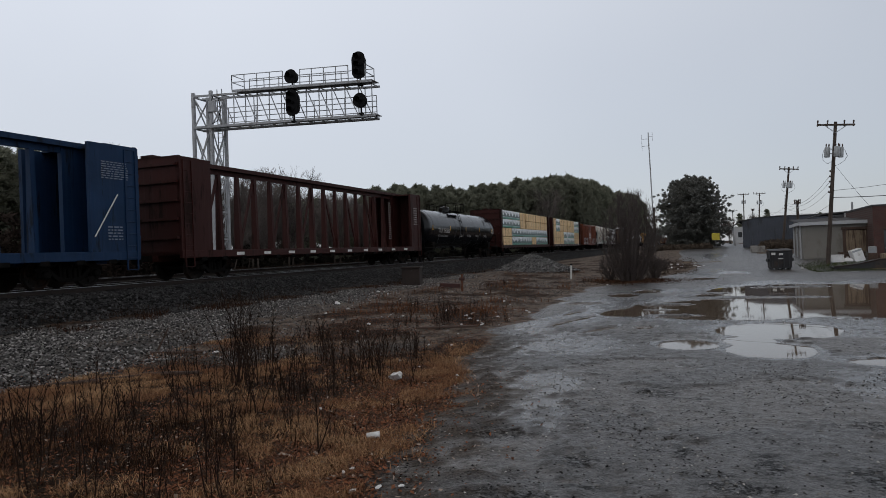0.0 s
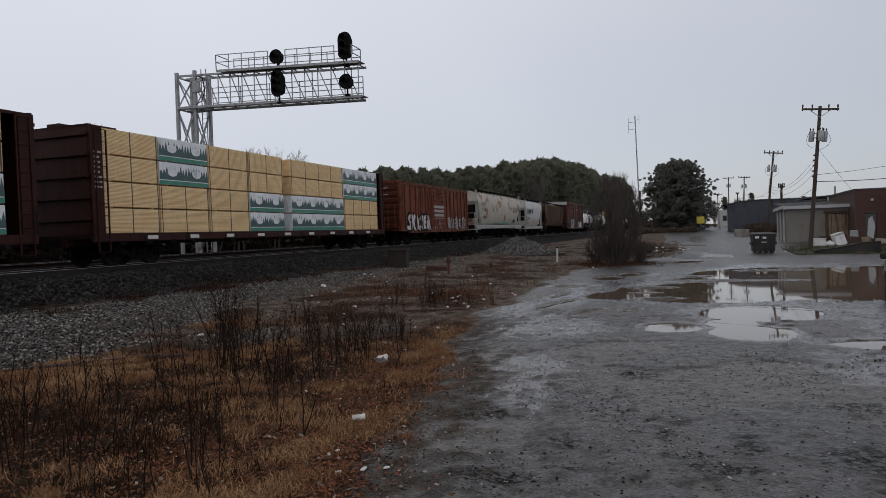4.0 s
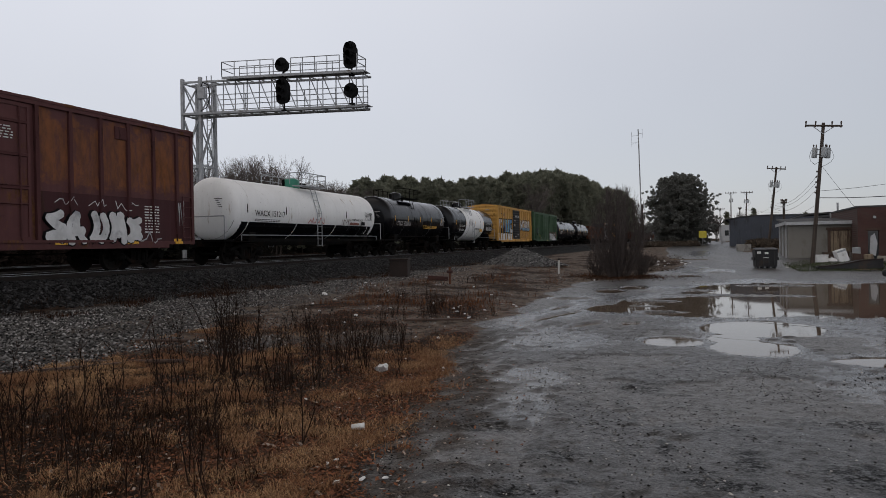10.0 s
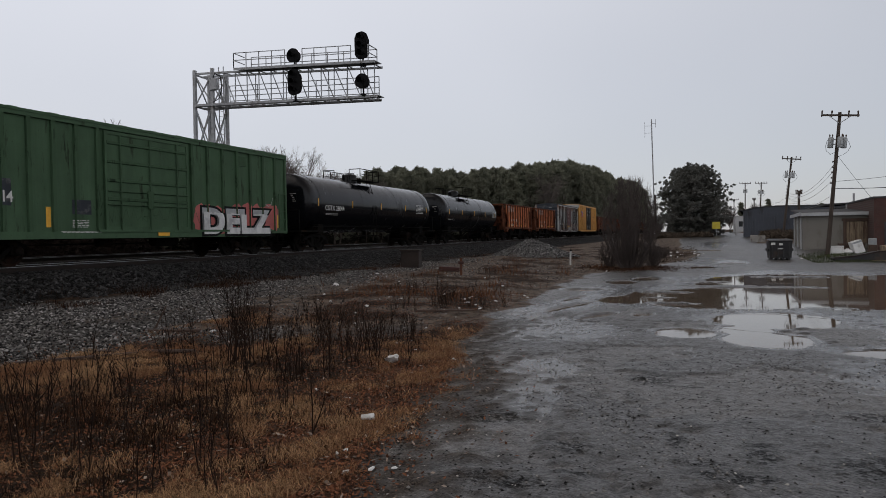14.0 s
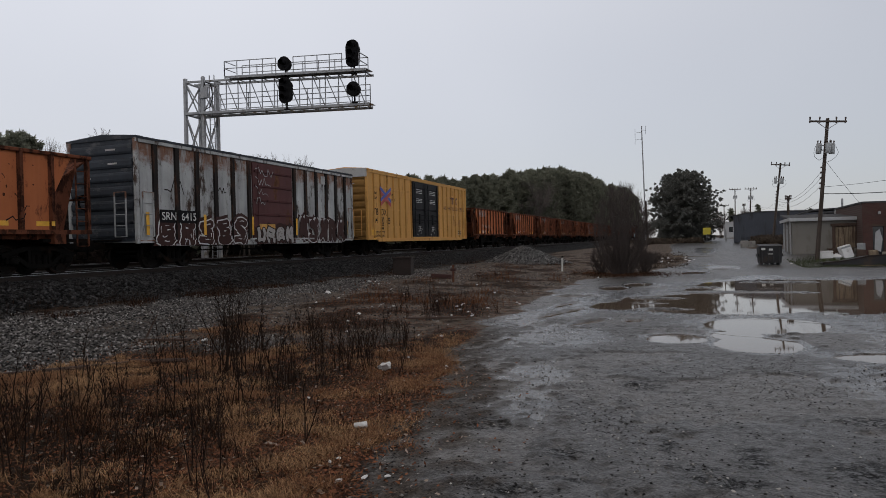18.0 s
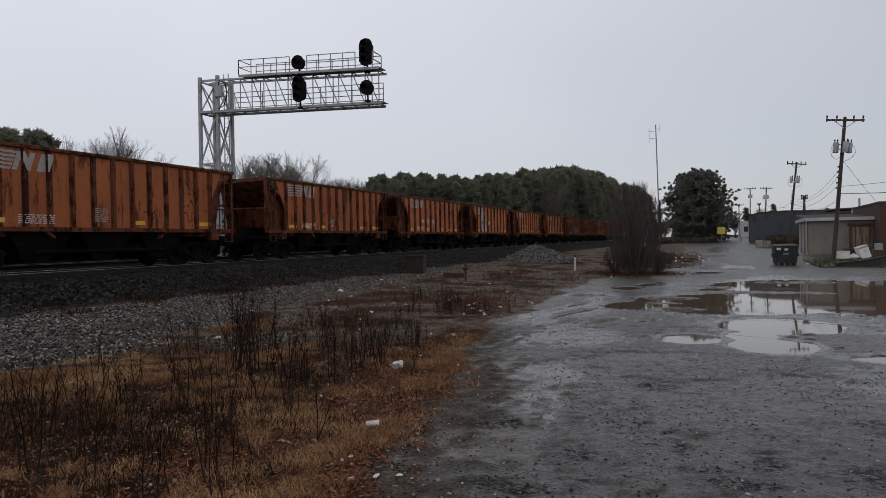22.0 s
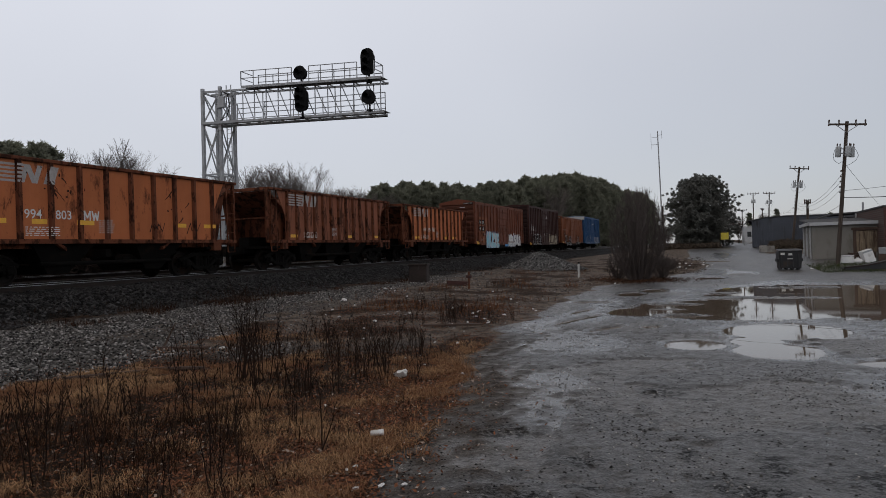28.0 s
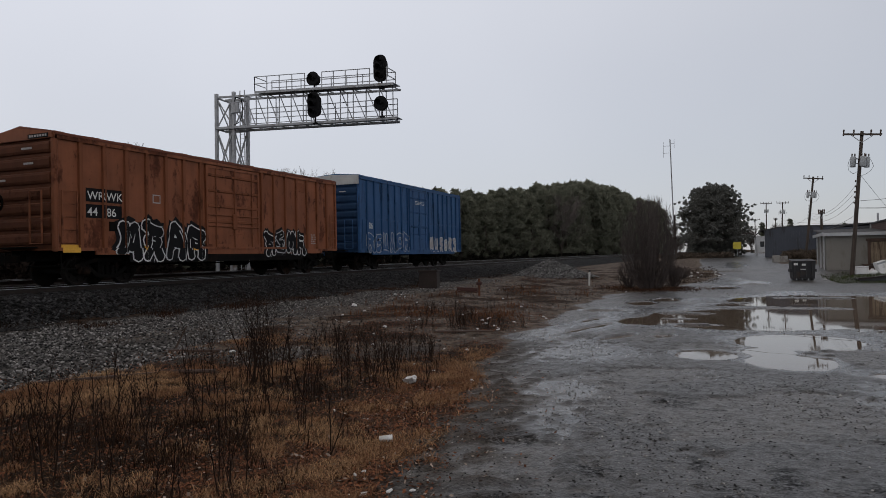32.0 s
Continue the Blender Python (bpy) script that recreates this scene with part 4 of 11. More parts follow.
def add_ends(car, L, inset=2.2, sill=True, zb=0.95):
    """Trucks, couplers, centre sill and brake gear of a car."""
    for s in (-1, 1):
        add_truck(car, s * (L / 2 - inset))
        c = Shape().box(-0.11, 0.11, 0.0, 0.55, -0.11, 0.11, 0.02).box(-0.16, 0.2, 0.5, 0.78, -0.19, 0.19, 0.05)
        cp = part("coupler", once("coupler", lambda: c.mesh("coupler", iron_dark)), iron_dark, car)
        cp.matrix_basis = pose(0, s * (L / 2 - 0.02), 0.85, 0, 0, 0 if s > 0 else 180)
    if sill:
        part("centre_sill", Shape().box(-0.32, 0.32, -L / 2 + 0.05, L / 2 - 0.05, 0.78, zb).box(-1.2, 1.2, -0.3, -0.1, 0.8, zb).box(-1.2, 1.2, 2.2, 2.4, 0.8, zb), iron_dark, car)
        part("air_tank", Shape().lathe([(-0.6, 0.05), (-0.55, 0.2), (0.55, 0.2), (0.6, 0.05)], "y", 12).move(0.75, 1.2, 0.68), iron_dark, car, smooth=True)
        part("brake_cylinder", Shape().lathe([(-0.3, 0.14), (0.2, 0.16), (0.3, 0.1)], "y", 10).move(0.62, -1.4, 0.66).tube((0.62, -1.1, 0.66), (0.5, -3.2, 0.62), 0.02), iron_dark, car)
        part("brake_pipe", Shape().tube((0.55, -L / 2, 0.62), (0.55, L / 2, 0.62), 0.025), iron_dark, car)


def ladder_mesh(key, z0, z1, w, material):
    def make():
        sh = Shape()
        n = max(2, round((z1 - z0) / 0.4))
        for i in range(n + 1):
            sh.tube((0, -w / 2, z0 + (z1 - z0) * i / n), (0, w / 2, z0 + (z1 - z0) * i / n), 0.014, n=5)
        for s in (-1, 1):
            sh.bar((0, s * w / 2, z0), (0, s * w / 2, z1), 0.04, 0.04)
        return sh.mesh("ladder", material)
    return once(("ladder", key, z0, z1, w, material.name), make)


def boxcar(label, L, z0, z1, body, posts, door, end_mat=None, roof_mat=None, door_mat=None, ribs=8, post_w=0.12, two_doors=False, split=False, horizontals=(), ridge=0.16, end_top=None, panel_mat=None, post_mat=None, deep=0.0):
    """A boxcar: shell, posts, door, corrugated ends, roof with seams, ladders and running gear. posts: places along the car; door: its (from, to)."""
    end_mat, roof_mat, door_mat = end_mat or end_shaded(body), roof_mat or galv, door_mat or body
    car = thing("boxcar", label, "boxcar", "cars of the freight train")
    W = 1.51
    part("body", Shape().box(-W, W, -L / 2 + 0.06, L / 2 - 0.06, z0 + 0.15, z1), body, car)
    for s in (-1, 1):
        part("side_sill", Shape().prism([(s * (W + 0.01), z0 + 0.2), (s * (W + 0.085), z0 + 0.2), (s * (W + 0.085), z0), (s * (W + 0.01), z0)], "y", -L / 2 + 1.4, L / 2 - 1.4).box(min(s * W, s * (W + 0.07)), max(s * W, s * (W + 0.07)), -L / 2 + 0.1, L / 2 - 0.1, z0 + 0.12, z0 + 0.22), body, car)
        part("top_chord", Shape().box(min(s * W, s * (W + 0.09)), max(s * W, s * (W + 0.09)), -L / 2, L / 2, z1 - 0.14, z1), body, car)
        hgt = z1 - z0 - 0.36
        gm_ = post_mat or grimed(body)
        pm = once(("post", round(hgt, 2), post_w, gm_.name), lambda: Shape().prism([(0, -post_w / 2 - 0.01), (0.09, -post_w / 2), (0.09, post_w / 2), (0, post_w / 2 + 0.01)], "z", 0, hgt).mesh("side_post", gm_))
        for y in posts:
            part("side_post", pm, body, car, at=(s * W, y, z0 + 0.22)).rotation_euler = (0, 0, 0 if s > 0 else math.pi)
        edges = sorted([-L / 2 + 0.1] + list(posts) + [L / 2 - 0.1])
        for a, b in zip(edges, edges[1:]):
            a, b = a + post_w / 2 + 0.012, b - post_w / 2 - 0.012
            if b - a > 0.15 and not (a < door[1] and b > door[0]):
                part("side_sheet", Shape().box(min(s * W, s * (W + 0.012)), max(s * W, s * (W + 0.012)), a, b, z0 + 0.222, z1 - 0.142), panel_mat or body, car)
        for z in horizontals:
            for a, b in ((-L / 2 + 1.0, door[0] - 0.1), (door[1] + 0.1, L / 2 - 0.9)):
                part("side_rail", Shape().box(min(s * W, s * (W + 0.05)), max(s * W, s * (W + 0.05)), a, b, z - 0.04, z + 0.04), body, car)
        # doors
        spans = [door] if not two_doors else [(door[0], (door[0] + door[1]) / 2 - 0.02), ((door[0] + door[1]) / 2 + 0.02, door[1])]
        for a, b in spans:
            sh = Shape().box(min(s * (W + 0.01), s * (W + 0.07)), max(s * (W + 0.01), s * (W + 0.07)), a, b, z0 + 0.28, z1 - 0.18)
            dr = part("door", sh, door_mat, car)
            nr = ribs
            hh = (z1 - z0 - 0.6) / nr
            rm = once(("doorrib", round(b - a, 2), door_mat.name), lambda: Shape().prism([(0, -0.055), (0.045, -0.04), (0.045, 0.04), (0, 0.055)], "y", 0.08, b - a - 0.08).mesh("door_rib", grimed(door_mat)))
            for k in range(nr):
                if split and k == 0:
                    continue
                r = part("door_rib", rm, door_mat, dr, at=(s * (W + 0.07), a if s > 0 else b, z0 + 0.36 + (k + 0.5) * hh))
                r.rotation_euler = (0, 0, 0 if s > 0 else math.pi)
            lock = Shape()
            xo = s * (W + 0.115)
            if split:
                hz = z1 - z0
                for f in ((0.14, 0.86) if two_doors else (0.16, 0.5, 0.84)):
                    lock.tube((xo, a + (b - a) * f, z0 + 0.25), (xo, a + (b - a) * f, z1 - 0.28), 0.026, n=6)
                for f in (0.30, 0.42):
                    lock.tube((xo, a + 0.08, z0 + hz * f), (xo, b - 0.08, z0 + hz * f), 0.024, n=5)
                gear = Shape().box(min(s * (W + 0.07), s * (W + 0.15)), max(s * (W + 0.07), s * (W + 0.15)), (a + b) / 2 - 0.13, (a + b) / 2 + 0.13, z0 + hz * 0.27, z0 + hz * 0.44, 0.02)
                gear.bar((xo, (a + b) / 2 - 0.3, z0 + hz * 0.20), (xo, (a + b) / 2 + 0.35, z0 + hz * 0.22), 0.03)
                part("lock_gear", gear, grimed(door_mat), dr)
                border = Shape()
                for u in (a, b - 0.09):
                    border.box(min(s * (W + 0.07), s * (W + 0.10)), max(s * (W + 0.07), s * (W + 0.10)), u, u + 0.09, z0 + 0.28, z1 - 0.18)
                for v in (z0 + 0.28, z1 - 0.28):
                    border.box(min(s * (W + 0.07), s * (W + 0.10)), max(s * (W + 0.07), s * (W + 0.10)), a + 0.09, b - 0.09, v, v + 0.1)
                part("door_border", border, door_mat, dr)
            else:
                lock.tube((xo, a + (b - a) * 0.1, z0 + 0.25), (xo, a + (b - a) * 0.1, z1 - 0.3), 0.02, n=5)
            part("lock_bar", lock, grimed(door_mat), dr)
        part("door_track", Shape().box(min(s * (W + 0.07), s * (W + 0.13)), max(s * (W + 0.07), s * (W + 0.13)), door[0] - 0.3, door[1] + (door[1] - door[0]) * 0.6, z0 + 0.2, z0 + 0.28), body, car)
        # ladder on each corner and stirrup steps
        for e in (-1, 1):
            part("ladder", ladder_mesh("low", z0 + 0.35, z0 + 1.9, 0.5, body), body, car, at=(s * (W + 0.13), e * (L / 2 - 0.45), 0))
            part("step", Shape().tube((s * W, e * (L / 2 - 0.7), z0 + 0.1), (s * W, e * (L / 2 - 0.7), z0 - 0.42), 0.018, n=5).tube((s * W, e * (L / 2 - 0.25), z0 + 0.1), (s * W, e * (L / 2 - 0.25), z0 - 0.42), 0.018, n=5).tube((s * W, e * (L / 2 - 0.7), z0 - 0.42), (s * W, e * (L / 2 - 0.25), z0 - 0.42), 0.022, n=5), iron_dark, car)
    for e in (-1, 1):
        n = 7 if z1 < 4.7 else 9
        rm = once(("endrib", end_mat.name), lambda: Shape().prism([(0, -0.20), (0.05, -0.17), (0.08, -0.10), (0.085, 0.06), (0.06, 0.13), (0, 0.16)], "x", -1.4, 1.4).mesh("end_rib", end_mat))
        for k in range(n):
            r = part("end_rib", rm, end_mat, car, at=(0, e * (L / 2 - 0.06), z0 + 0.5 + k * (z1 - z0 - 0.85) / (n - 1)))
            r.rotation_euler = (0, 0, 0 if e > 0 else math.pi)
        part("end_panel", Shape().box(-1.5, 1.5, min(e * (L / 2 - 0.09), e * (L / 2 - 0.055)), max(e * (L / 2 - 0.09), e * (L / 2 - 0.055)), z0 + 0.18, z1 - 0.01), end_mat, car)
        for x in (-1.6, 1.42):
            part("corner_post", Shape().box(x, x + 0.18, min(e * (L / 2 - 0.13), e * L / 2), max(e * (L / 2 - 0.13), e * L / 2), z0 + 0.1, z1, 0.03), body, car)
        part("ladder", ladder_mesh("end", z0 + 0.35, z0 + 1.9, 0.5, body), body, car, at=(0.95, e * (L / 2 + 0.12), 0)).rotation_euler = (0, 0, math.pi / 2)
        part("end_platform", Shape().box(-0.8, 0.8, min(e * (L / 2 - 0.05), e * (L / 2 + 0.3)), max(e * (L / 2 - 0.05), e * (L / 2 + 0.3)), z0 + 0.22, z0 + 0.26), iron_dark, car)
        for k, (x, w) in enumerate(((0.25, 0.45), (0.35, 0.4), (-0.75, 0.3))):
            part("end_stencil", Shape().box(x, x + w, min(e * L / 2, e * (L / 2 + 0.03)), max(e * L / 2, e * (L / 2 + 0.03)), -0.03, 0.03), worn_stencil, car, at=(0, 0, z0 + 0.48 + (n - 1 - k) * (z1 - z0 - 0.85) / (n - 1)))
        if ridge > 0.25:
            part("end_fascia", Shape().prism([(-1.56, z1 - 0.12), (1.56, z1 - 0.12), (1.56, z1 + 0.04), (0, z1 + ridge - 0.03), (-1.56, z1 + 0.04)], "y", min(e * (L / 2 - 0.05), e * (L / 2 + 0.03)), max(e * (L / 2 - 0.05), e * (L / 2 + 0.03))), body, car)
            plate = part("number_plate", Shape().box(0.55, 1.4, min(e * (L / 2 + 0.03), e * (L / 2 + 0.04)), max(e * (L / 2 + 0.03), e * (L / 2 + 0.04)), z1 - 0.1, z1 + 0.03), black_mark, car)
            for k in range(7):
                part("plate_mark", Shape().box(0.61 + 0.11 * k, 0.68 + 0.11 * k, min(e * (L / 2 + 0.04), e * (L / 2 + 0.044)), max(e * (L / 2 + 0.04), e * (L / 2 + 0.044)), z1 - 0.065, z1), worn_stencil, plate)
        if end_top:
            part("end_header", Shape().prism([(-1.56, z1 - 0.42), (1.56, z1 - 0.42), (1.56, z1 + 0.06), (0, z1 + ridge - 0.02), (-1.56, z1 + 0.06)], "y", min(e * (L / 2 - 0.05), e * (L / 2 + 0.07)), max(e * (L / 2 - 0.05), e * (L / 2 + 0.07))), end_top, car)
    part("brake_wheel", Shape().lathe([(0, 0.28), (0.04, 0.28), (0.04, 0.23), (0, 0.23)], "y", 16, False).move(-0.6, -L / 2 - 0.22, z0 + 1.6).bar((-0.85, -L / 2 - 0.2, z0 + 1.6), (-0.35, -L / 2 - 0.2, z0 + 1.6), 0.03), iron_dark, car)
    part("roof", Shape().prism([(-1.62, z1 - 0.02), (-1.62, z1 + 0.06), (0, z1 + ridge), (1.62, z1 + 0.06), (1.62, z1 - 0.02)], "y", -L / 2 + 0.02, L / 2 - 0.02), roof_mat, car)
    sm = once(("seam", round(ridge, 2), roof_mat.name), lambda: Shape().prism([(-1.6, 0.058), (-1.5, 0.1), (0, ridge + 0.06), (1.5, 0.1), (1.6, 0.058), (0, ridge)], "y", -0.13, 0.13).mesh("roof_seam", roof_mat))
    n = round(L / 1.3)
    for k in range(n + 1):
        part("roof_seam", sm, roof_mat, car, at=(0, -L / 2 + 0.25 + k * (L - 0.5) / n, z1))
    cuts = sorted([(p - post_w / 2, p + post_w / 2, W + 0.092) for p in posts if not door[0] < p < door[1]] + [(door[0], door[1], W + 0.074)])
    rel, at_y = [], -L / 2 + 0.05
    for a, b, out in cuts:
        if a > at_y:
            rel.append((at_y, a, W + 0.013))
        rel.append((max(a, at_y), b, out))
        at_y = b
    RELIEF[car.name] = rel + [(at_y, L / 2 - 0.05, W + 0.013)]
    FOOT[car.name] = (z0 + 0.004, L / 2 - 3.0, z0 + 0.004 - deep)
    BANDS[car.name] = ((z0 - deep, z0 + 0.222, W + 0.087),) + tuple((z - 0.04, z + 0.04, W + 0.052) for z in horizontals)
    if deep:
        for s in (-1, 1):
            k = L / 2 - 3.0
            part("deep_sill", Shape().prism([(-k, z0), (k, z0), (k - 0.1, z0 - deep), (0.1 - k, z0 - deep)], "x", min(s * (W + 0.01), s * (W + 0.085)), max(s * (W + 0.01), s * (W + 0.085))), iron_dark, car)
    hatch = (door[1] + L / 2) / 2
    part("side_hatch", Shape().box(W + 0.012, W + 0.05, hatch - 0.3, hatch + 0.3, z1 - 0.72, z1 - 0.3, 0.01), grimed(body), car)
    part("card_board", Shape().box(W + 0.012, W + 0.04, -L / 2 + 1.95, -L / 2 + 2.25, z0 + 0.75, z0 + 1.05, 0.005), iron_dark, car)
    add_ends(car, L, 2.3, zb=z0 + 0.16)
    return car


def posts_evenly(L, door, n_left, n_right):
    a = [-L / 2 + 0.9 + (door[0] - 0.25 + L / 2 - 0.9) * k / n_left for k in range(n_left + 1)]
    return a + [door[1] + 0.25 + (L / 2 - 0.9 - door[1] - 0.25) * k / n_right for k in range(n_right + 1)]


rust_dark = paint("dark_rust", (0.040, 0.017, 0.011), 0.5, (0.085, 0.030, 0.015), 0.3, 0.8, (2, 2, 0.6))


frame_rust = paint("rusted_frame", (0.13, 0.042, 0.021), 0.55, (0.045, 0.018, 0.011), 0.3, 0.7, (3, 3, 1.5))


def open_hopper(label, L, body, n_posts, top=3.68, low=1.35):
    """An open-topped hopper: side sheets cut back at the ends, posts, slope sheets, bays, ladders and platforms."""
    car = thing("open_hopper", label, "hopper car", "cars of the freight train")
    h = L / 2
    W = 1.5
    out = [(-h + 1.6, low), (h - 1.6, low), (h - 1.6, top - 1.3), (h - 0.95, top - 0.1), (-h + 0.95, top - 0.1), (-h + 1.6, top - 1.3)]
    for s in (-1, 1):
        part("side_sheet", once(("hside", round(L, 1), s, body.name), lambda: Shape().prism(out, "x", min(s * (W - 0.03), s * W), max(s * (W - 0.03), s * W)).mesh("side_sheet", body)), body, car)
        part("top_chord", once(("htop", round(L, 1), s, body.name), lambda: Shape().box(min(s * (W - 0.1), s * (W + 0.1)), max(s * (W - 0.1), s * (W + 0.1)), -h + 0.25, h - 0.25, top - 0.11, top, 0.02).mesh("top_chord", frame_rust)), frame_rust, car)
        part("side_sill", once(("hsill", round(L, 1), s, body.name), lambda: Shape().box(min(s * (W - 0.15), s * (W + 0.07)), max(s * (W - 0.15), s * (W + 0.07)), -h + 0.3, h - 0.3, low - 0.13, low).mesh("side_sill", frame_rust)), frame_rust, car)
        pm = once(("hpost", body.name, low, top), lambda: Shape().prism([(0, -0.09), (0.1, -0.05), (0.1, 0.05), (0, 0.09)], "z", low, top - 0.1).mesh("side_post", frame_rust))
        for k in range(n_posts):
            y = -h + 1.68 + (L - 3.36) * k / (n_posts - 1)
            part("side_post", pm, body, car, at=(s * W, y, 0)).rotation_euler = (0, 0, 0 if s > 0 else math.pi)
        for e in (-1, 1):
            part("ladder", ladder_mesh("hop", low - 0.5, top - 0.1, 0.42, frame_rust), frame_rust, car, at=(s * (W + 0.04), e * (h - 0.62), 0))
            part("end_post", once(("hend", body.name), lambda: Shape().box(-0.06, 0.06, -0.06, 0.06, low - 0.1, top - 0.1).mesh("end_post", frame_rust)), frame_rust, car, at=(s * (W - 0.08), e * (h - 0.3), 0))
            part("sill_step", Shape().box(min(s * 1.3, s * 1.56), max(s * 1.3, s * 1.56), min(e * (h - 1.65), e * (h - 1.25)), max(e * (h - 1.65), e * (h - 1.25)), low - 0.42, low - 0.1), frame_rust, car)
    for e in (-1, 1):
        part("slope_sheet", once(("hslope", round(L, 1), e, body.name), lambda: Shape().prism([(e * (h - 0.4), top - 0.15), (e * (h - 0.4), top - 0.2), (e * (h - 4.2), 1.0), (e * (h - 4.2), 1.1)], "x", -W + 0.04, W - 0.04).mesh("slope_sheet", frame_rust)), frame_rust, car)
        part("end_web", once(("hweb", round(L, 1), e), lambda: Shape().prism([(e * (h - 0.5), top - 0.3), (e * (h - 1.1), 1.08), (e * (h - 3.9), 1.08)], "x", -1.2, -1.14).prism([(e * (h - 0.5), top - 0.3), (e * (h - 1.1), 1.08), (e * (h - 3.9), 1.08)], "x", 1.14, 1.2).box(-W + 0.05, W - 0.05, min(e * (h - 2.15), e * (h - 2.1)), max(e * (h - 2.15), e * (h - 2.1)), 1.06, top - 1.2).mesh("end_web", frame_rust)), frame_rust, car)
        part("end_chord", once(("hchord", round(L, 1), e, body.name), lambda: Shape().box(-W, W, min(e * (h - 0.4), e * (h - 0.25)), max(e * (h - 0.4), e * (h - 0.25)), top - 0.14, top).box(-W, W, min(e * (h - 0.36), e * (h - 0.28)), max(e * (h - 0.36), e * (h - 0.28)), 2.3, 2.36).mesh("end_chord", frame_rust)), frame_rust, car)
        part("end_platform", once(("hplat", round(L, 1), e), lambda: Shape().box(-1.4, 1.4, min(e * (h - 1.9), e * (h - 0.2)), max(e * (h - 1.9), e * (h - 0.2)), 0.98, 1.08).box(-0.25, 0.25, min(e * (h - 3.4), e * (h - 0.5)), max(e * (h - 3.4), e * (h - 0.5)), 1.08, 1.5).mesh("end_platform", iron_dark)), iron_dark, car)
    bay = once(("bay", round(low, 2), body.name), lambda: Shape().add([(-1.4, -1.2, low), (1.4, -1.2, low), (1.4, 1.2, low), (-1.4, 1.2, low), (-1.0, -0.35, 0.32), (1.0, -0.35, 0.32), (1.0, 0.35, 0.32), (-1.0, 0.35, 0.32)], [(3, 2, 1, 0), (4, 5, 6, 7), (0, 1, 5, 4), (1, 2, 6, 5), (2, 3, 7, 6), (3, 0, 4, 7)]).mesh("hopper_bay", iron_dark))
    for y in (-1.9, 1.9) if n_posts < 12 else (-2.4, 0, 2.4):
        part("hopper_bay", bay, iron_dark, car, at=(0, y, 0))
    part("ballast_gate_pipe", Shape().tube((1.15, -2.6, 0.62), (1.15, 2.6, 0.62), 0.06, n=8), iron_dark, car)
    ys = [-h + 1.68 + (L - 3.36) * k / (n_posts - 1) for k in range(n_posts)]
    rel = []
    for a, b in zip(ys, ys[1:]):
        rel += [(a - 0.09, a + 0.09, W + 0.101), (a + 0.09, b - 0.09, W + 0.003)]
    RELIEF[car.name] = rel + [(ys[-1] - 0.09, ys[-1] + 0.09, W + 0.101)]
    FOOT[car.name] = (low, 0.0, low)
    rnd = random.Random(round(L * 1000) + n_posts + len(TRAIN))
    gouges = []
    for _ in range(rnd.randint(3, 6)):  # places where the side was struck
        cy, cz = rnd.uniform(-h + 2.4, h - 2.4), rnd.uniform(low + 0.9, top - 0.6)
        lean = rnd.choice((-1, 1)) * rnd.uniform(0.4, 1.1)
        for _ in range(rnd.randint(2, 5)):
            y, z, n = cy + rnd.gauss(0, 0.35), cz + rnd.gauss(0, 0.3), rnd.uniform(0.1, 0.38)
            gouges += stroke([(y, z), (y + 0.5 * n * lean + 0.02, z - 0.5 * n), (y + n * lean, z - n)], rnd.uniform(0.025, 0.06), 0.5)
        for _ in range(rnd.randint(3, 8)):
            gouges.append(blob(rnd, cy + rnd.gauss(0, 0.5), cz + rnd.gauss(0, 0.5), rnd.uniform(0.015, 0.045), rnd.uniform(0.02, 0.06)))
    gouges = [[(y, min(z, top - 0.15)) for y, z in g] for g in gouges]
    part("rust_gouge", painted(car, gouges, SIDE), rust_dark, car, "dark rusted dents and gouges")
    add_ends(car, L, 1.75, zb=1.05)
    return car


# Near-black for the shade on hopper ends, and for stencil bars on the white tank.
shade_print_grey = surface("shade_print_grey_steel", (0.022, 0.020, 0.019), 0.85, 0, 0.3, 2, 30, 0.2, (0.018, 0.011, 0.008), 0.5, spec=0.1)


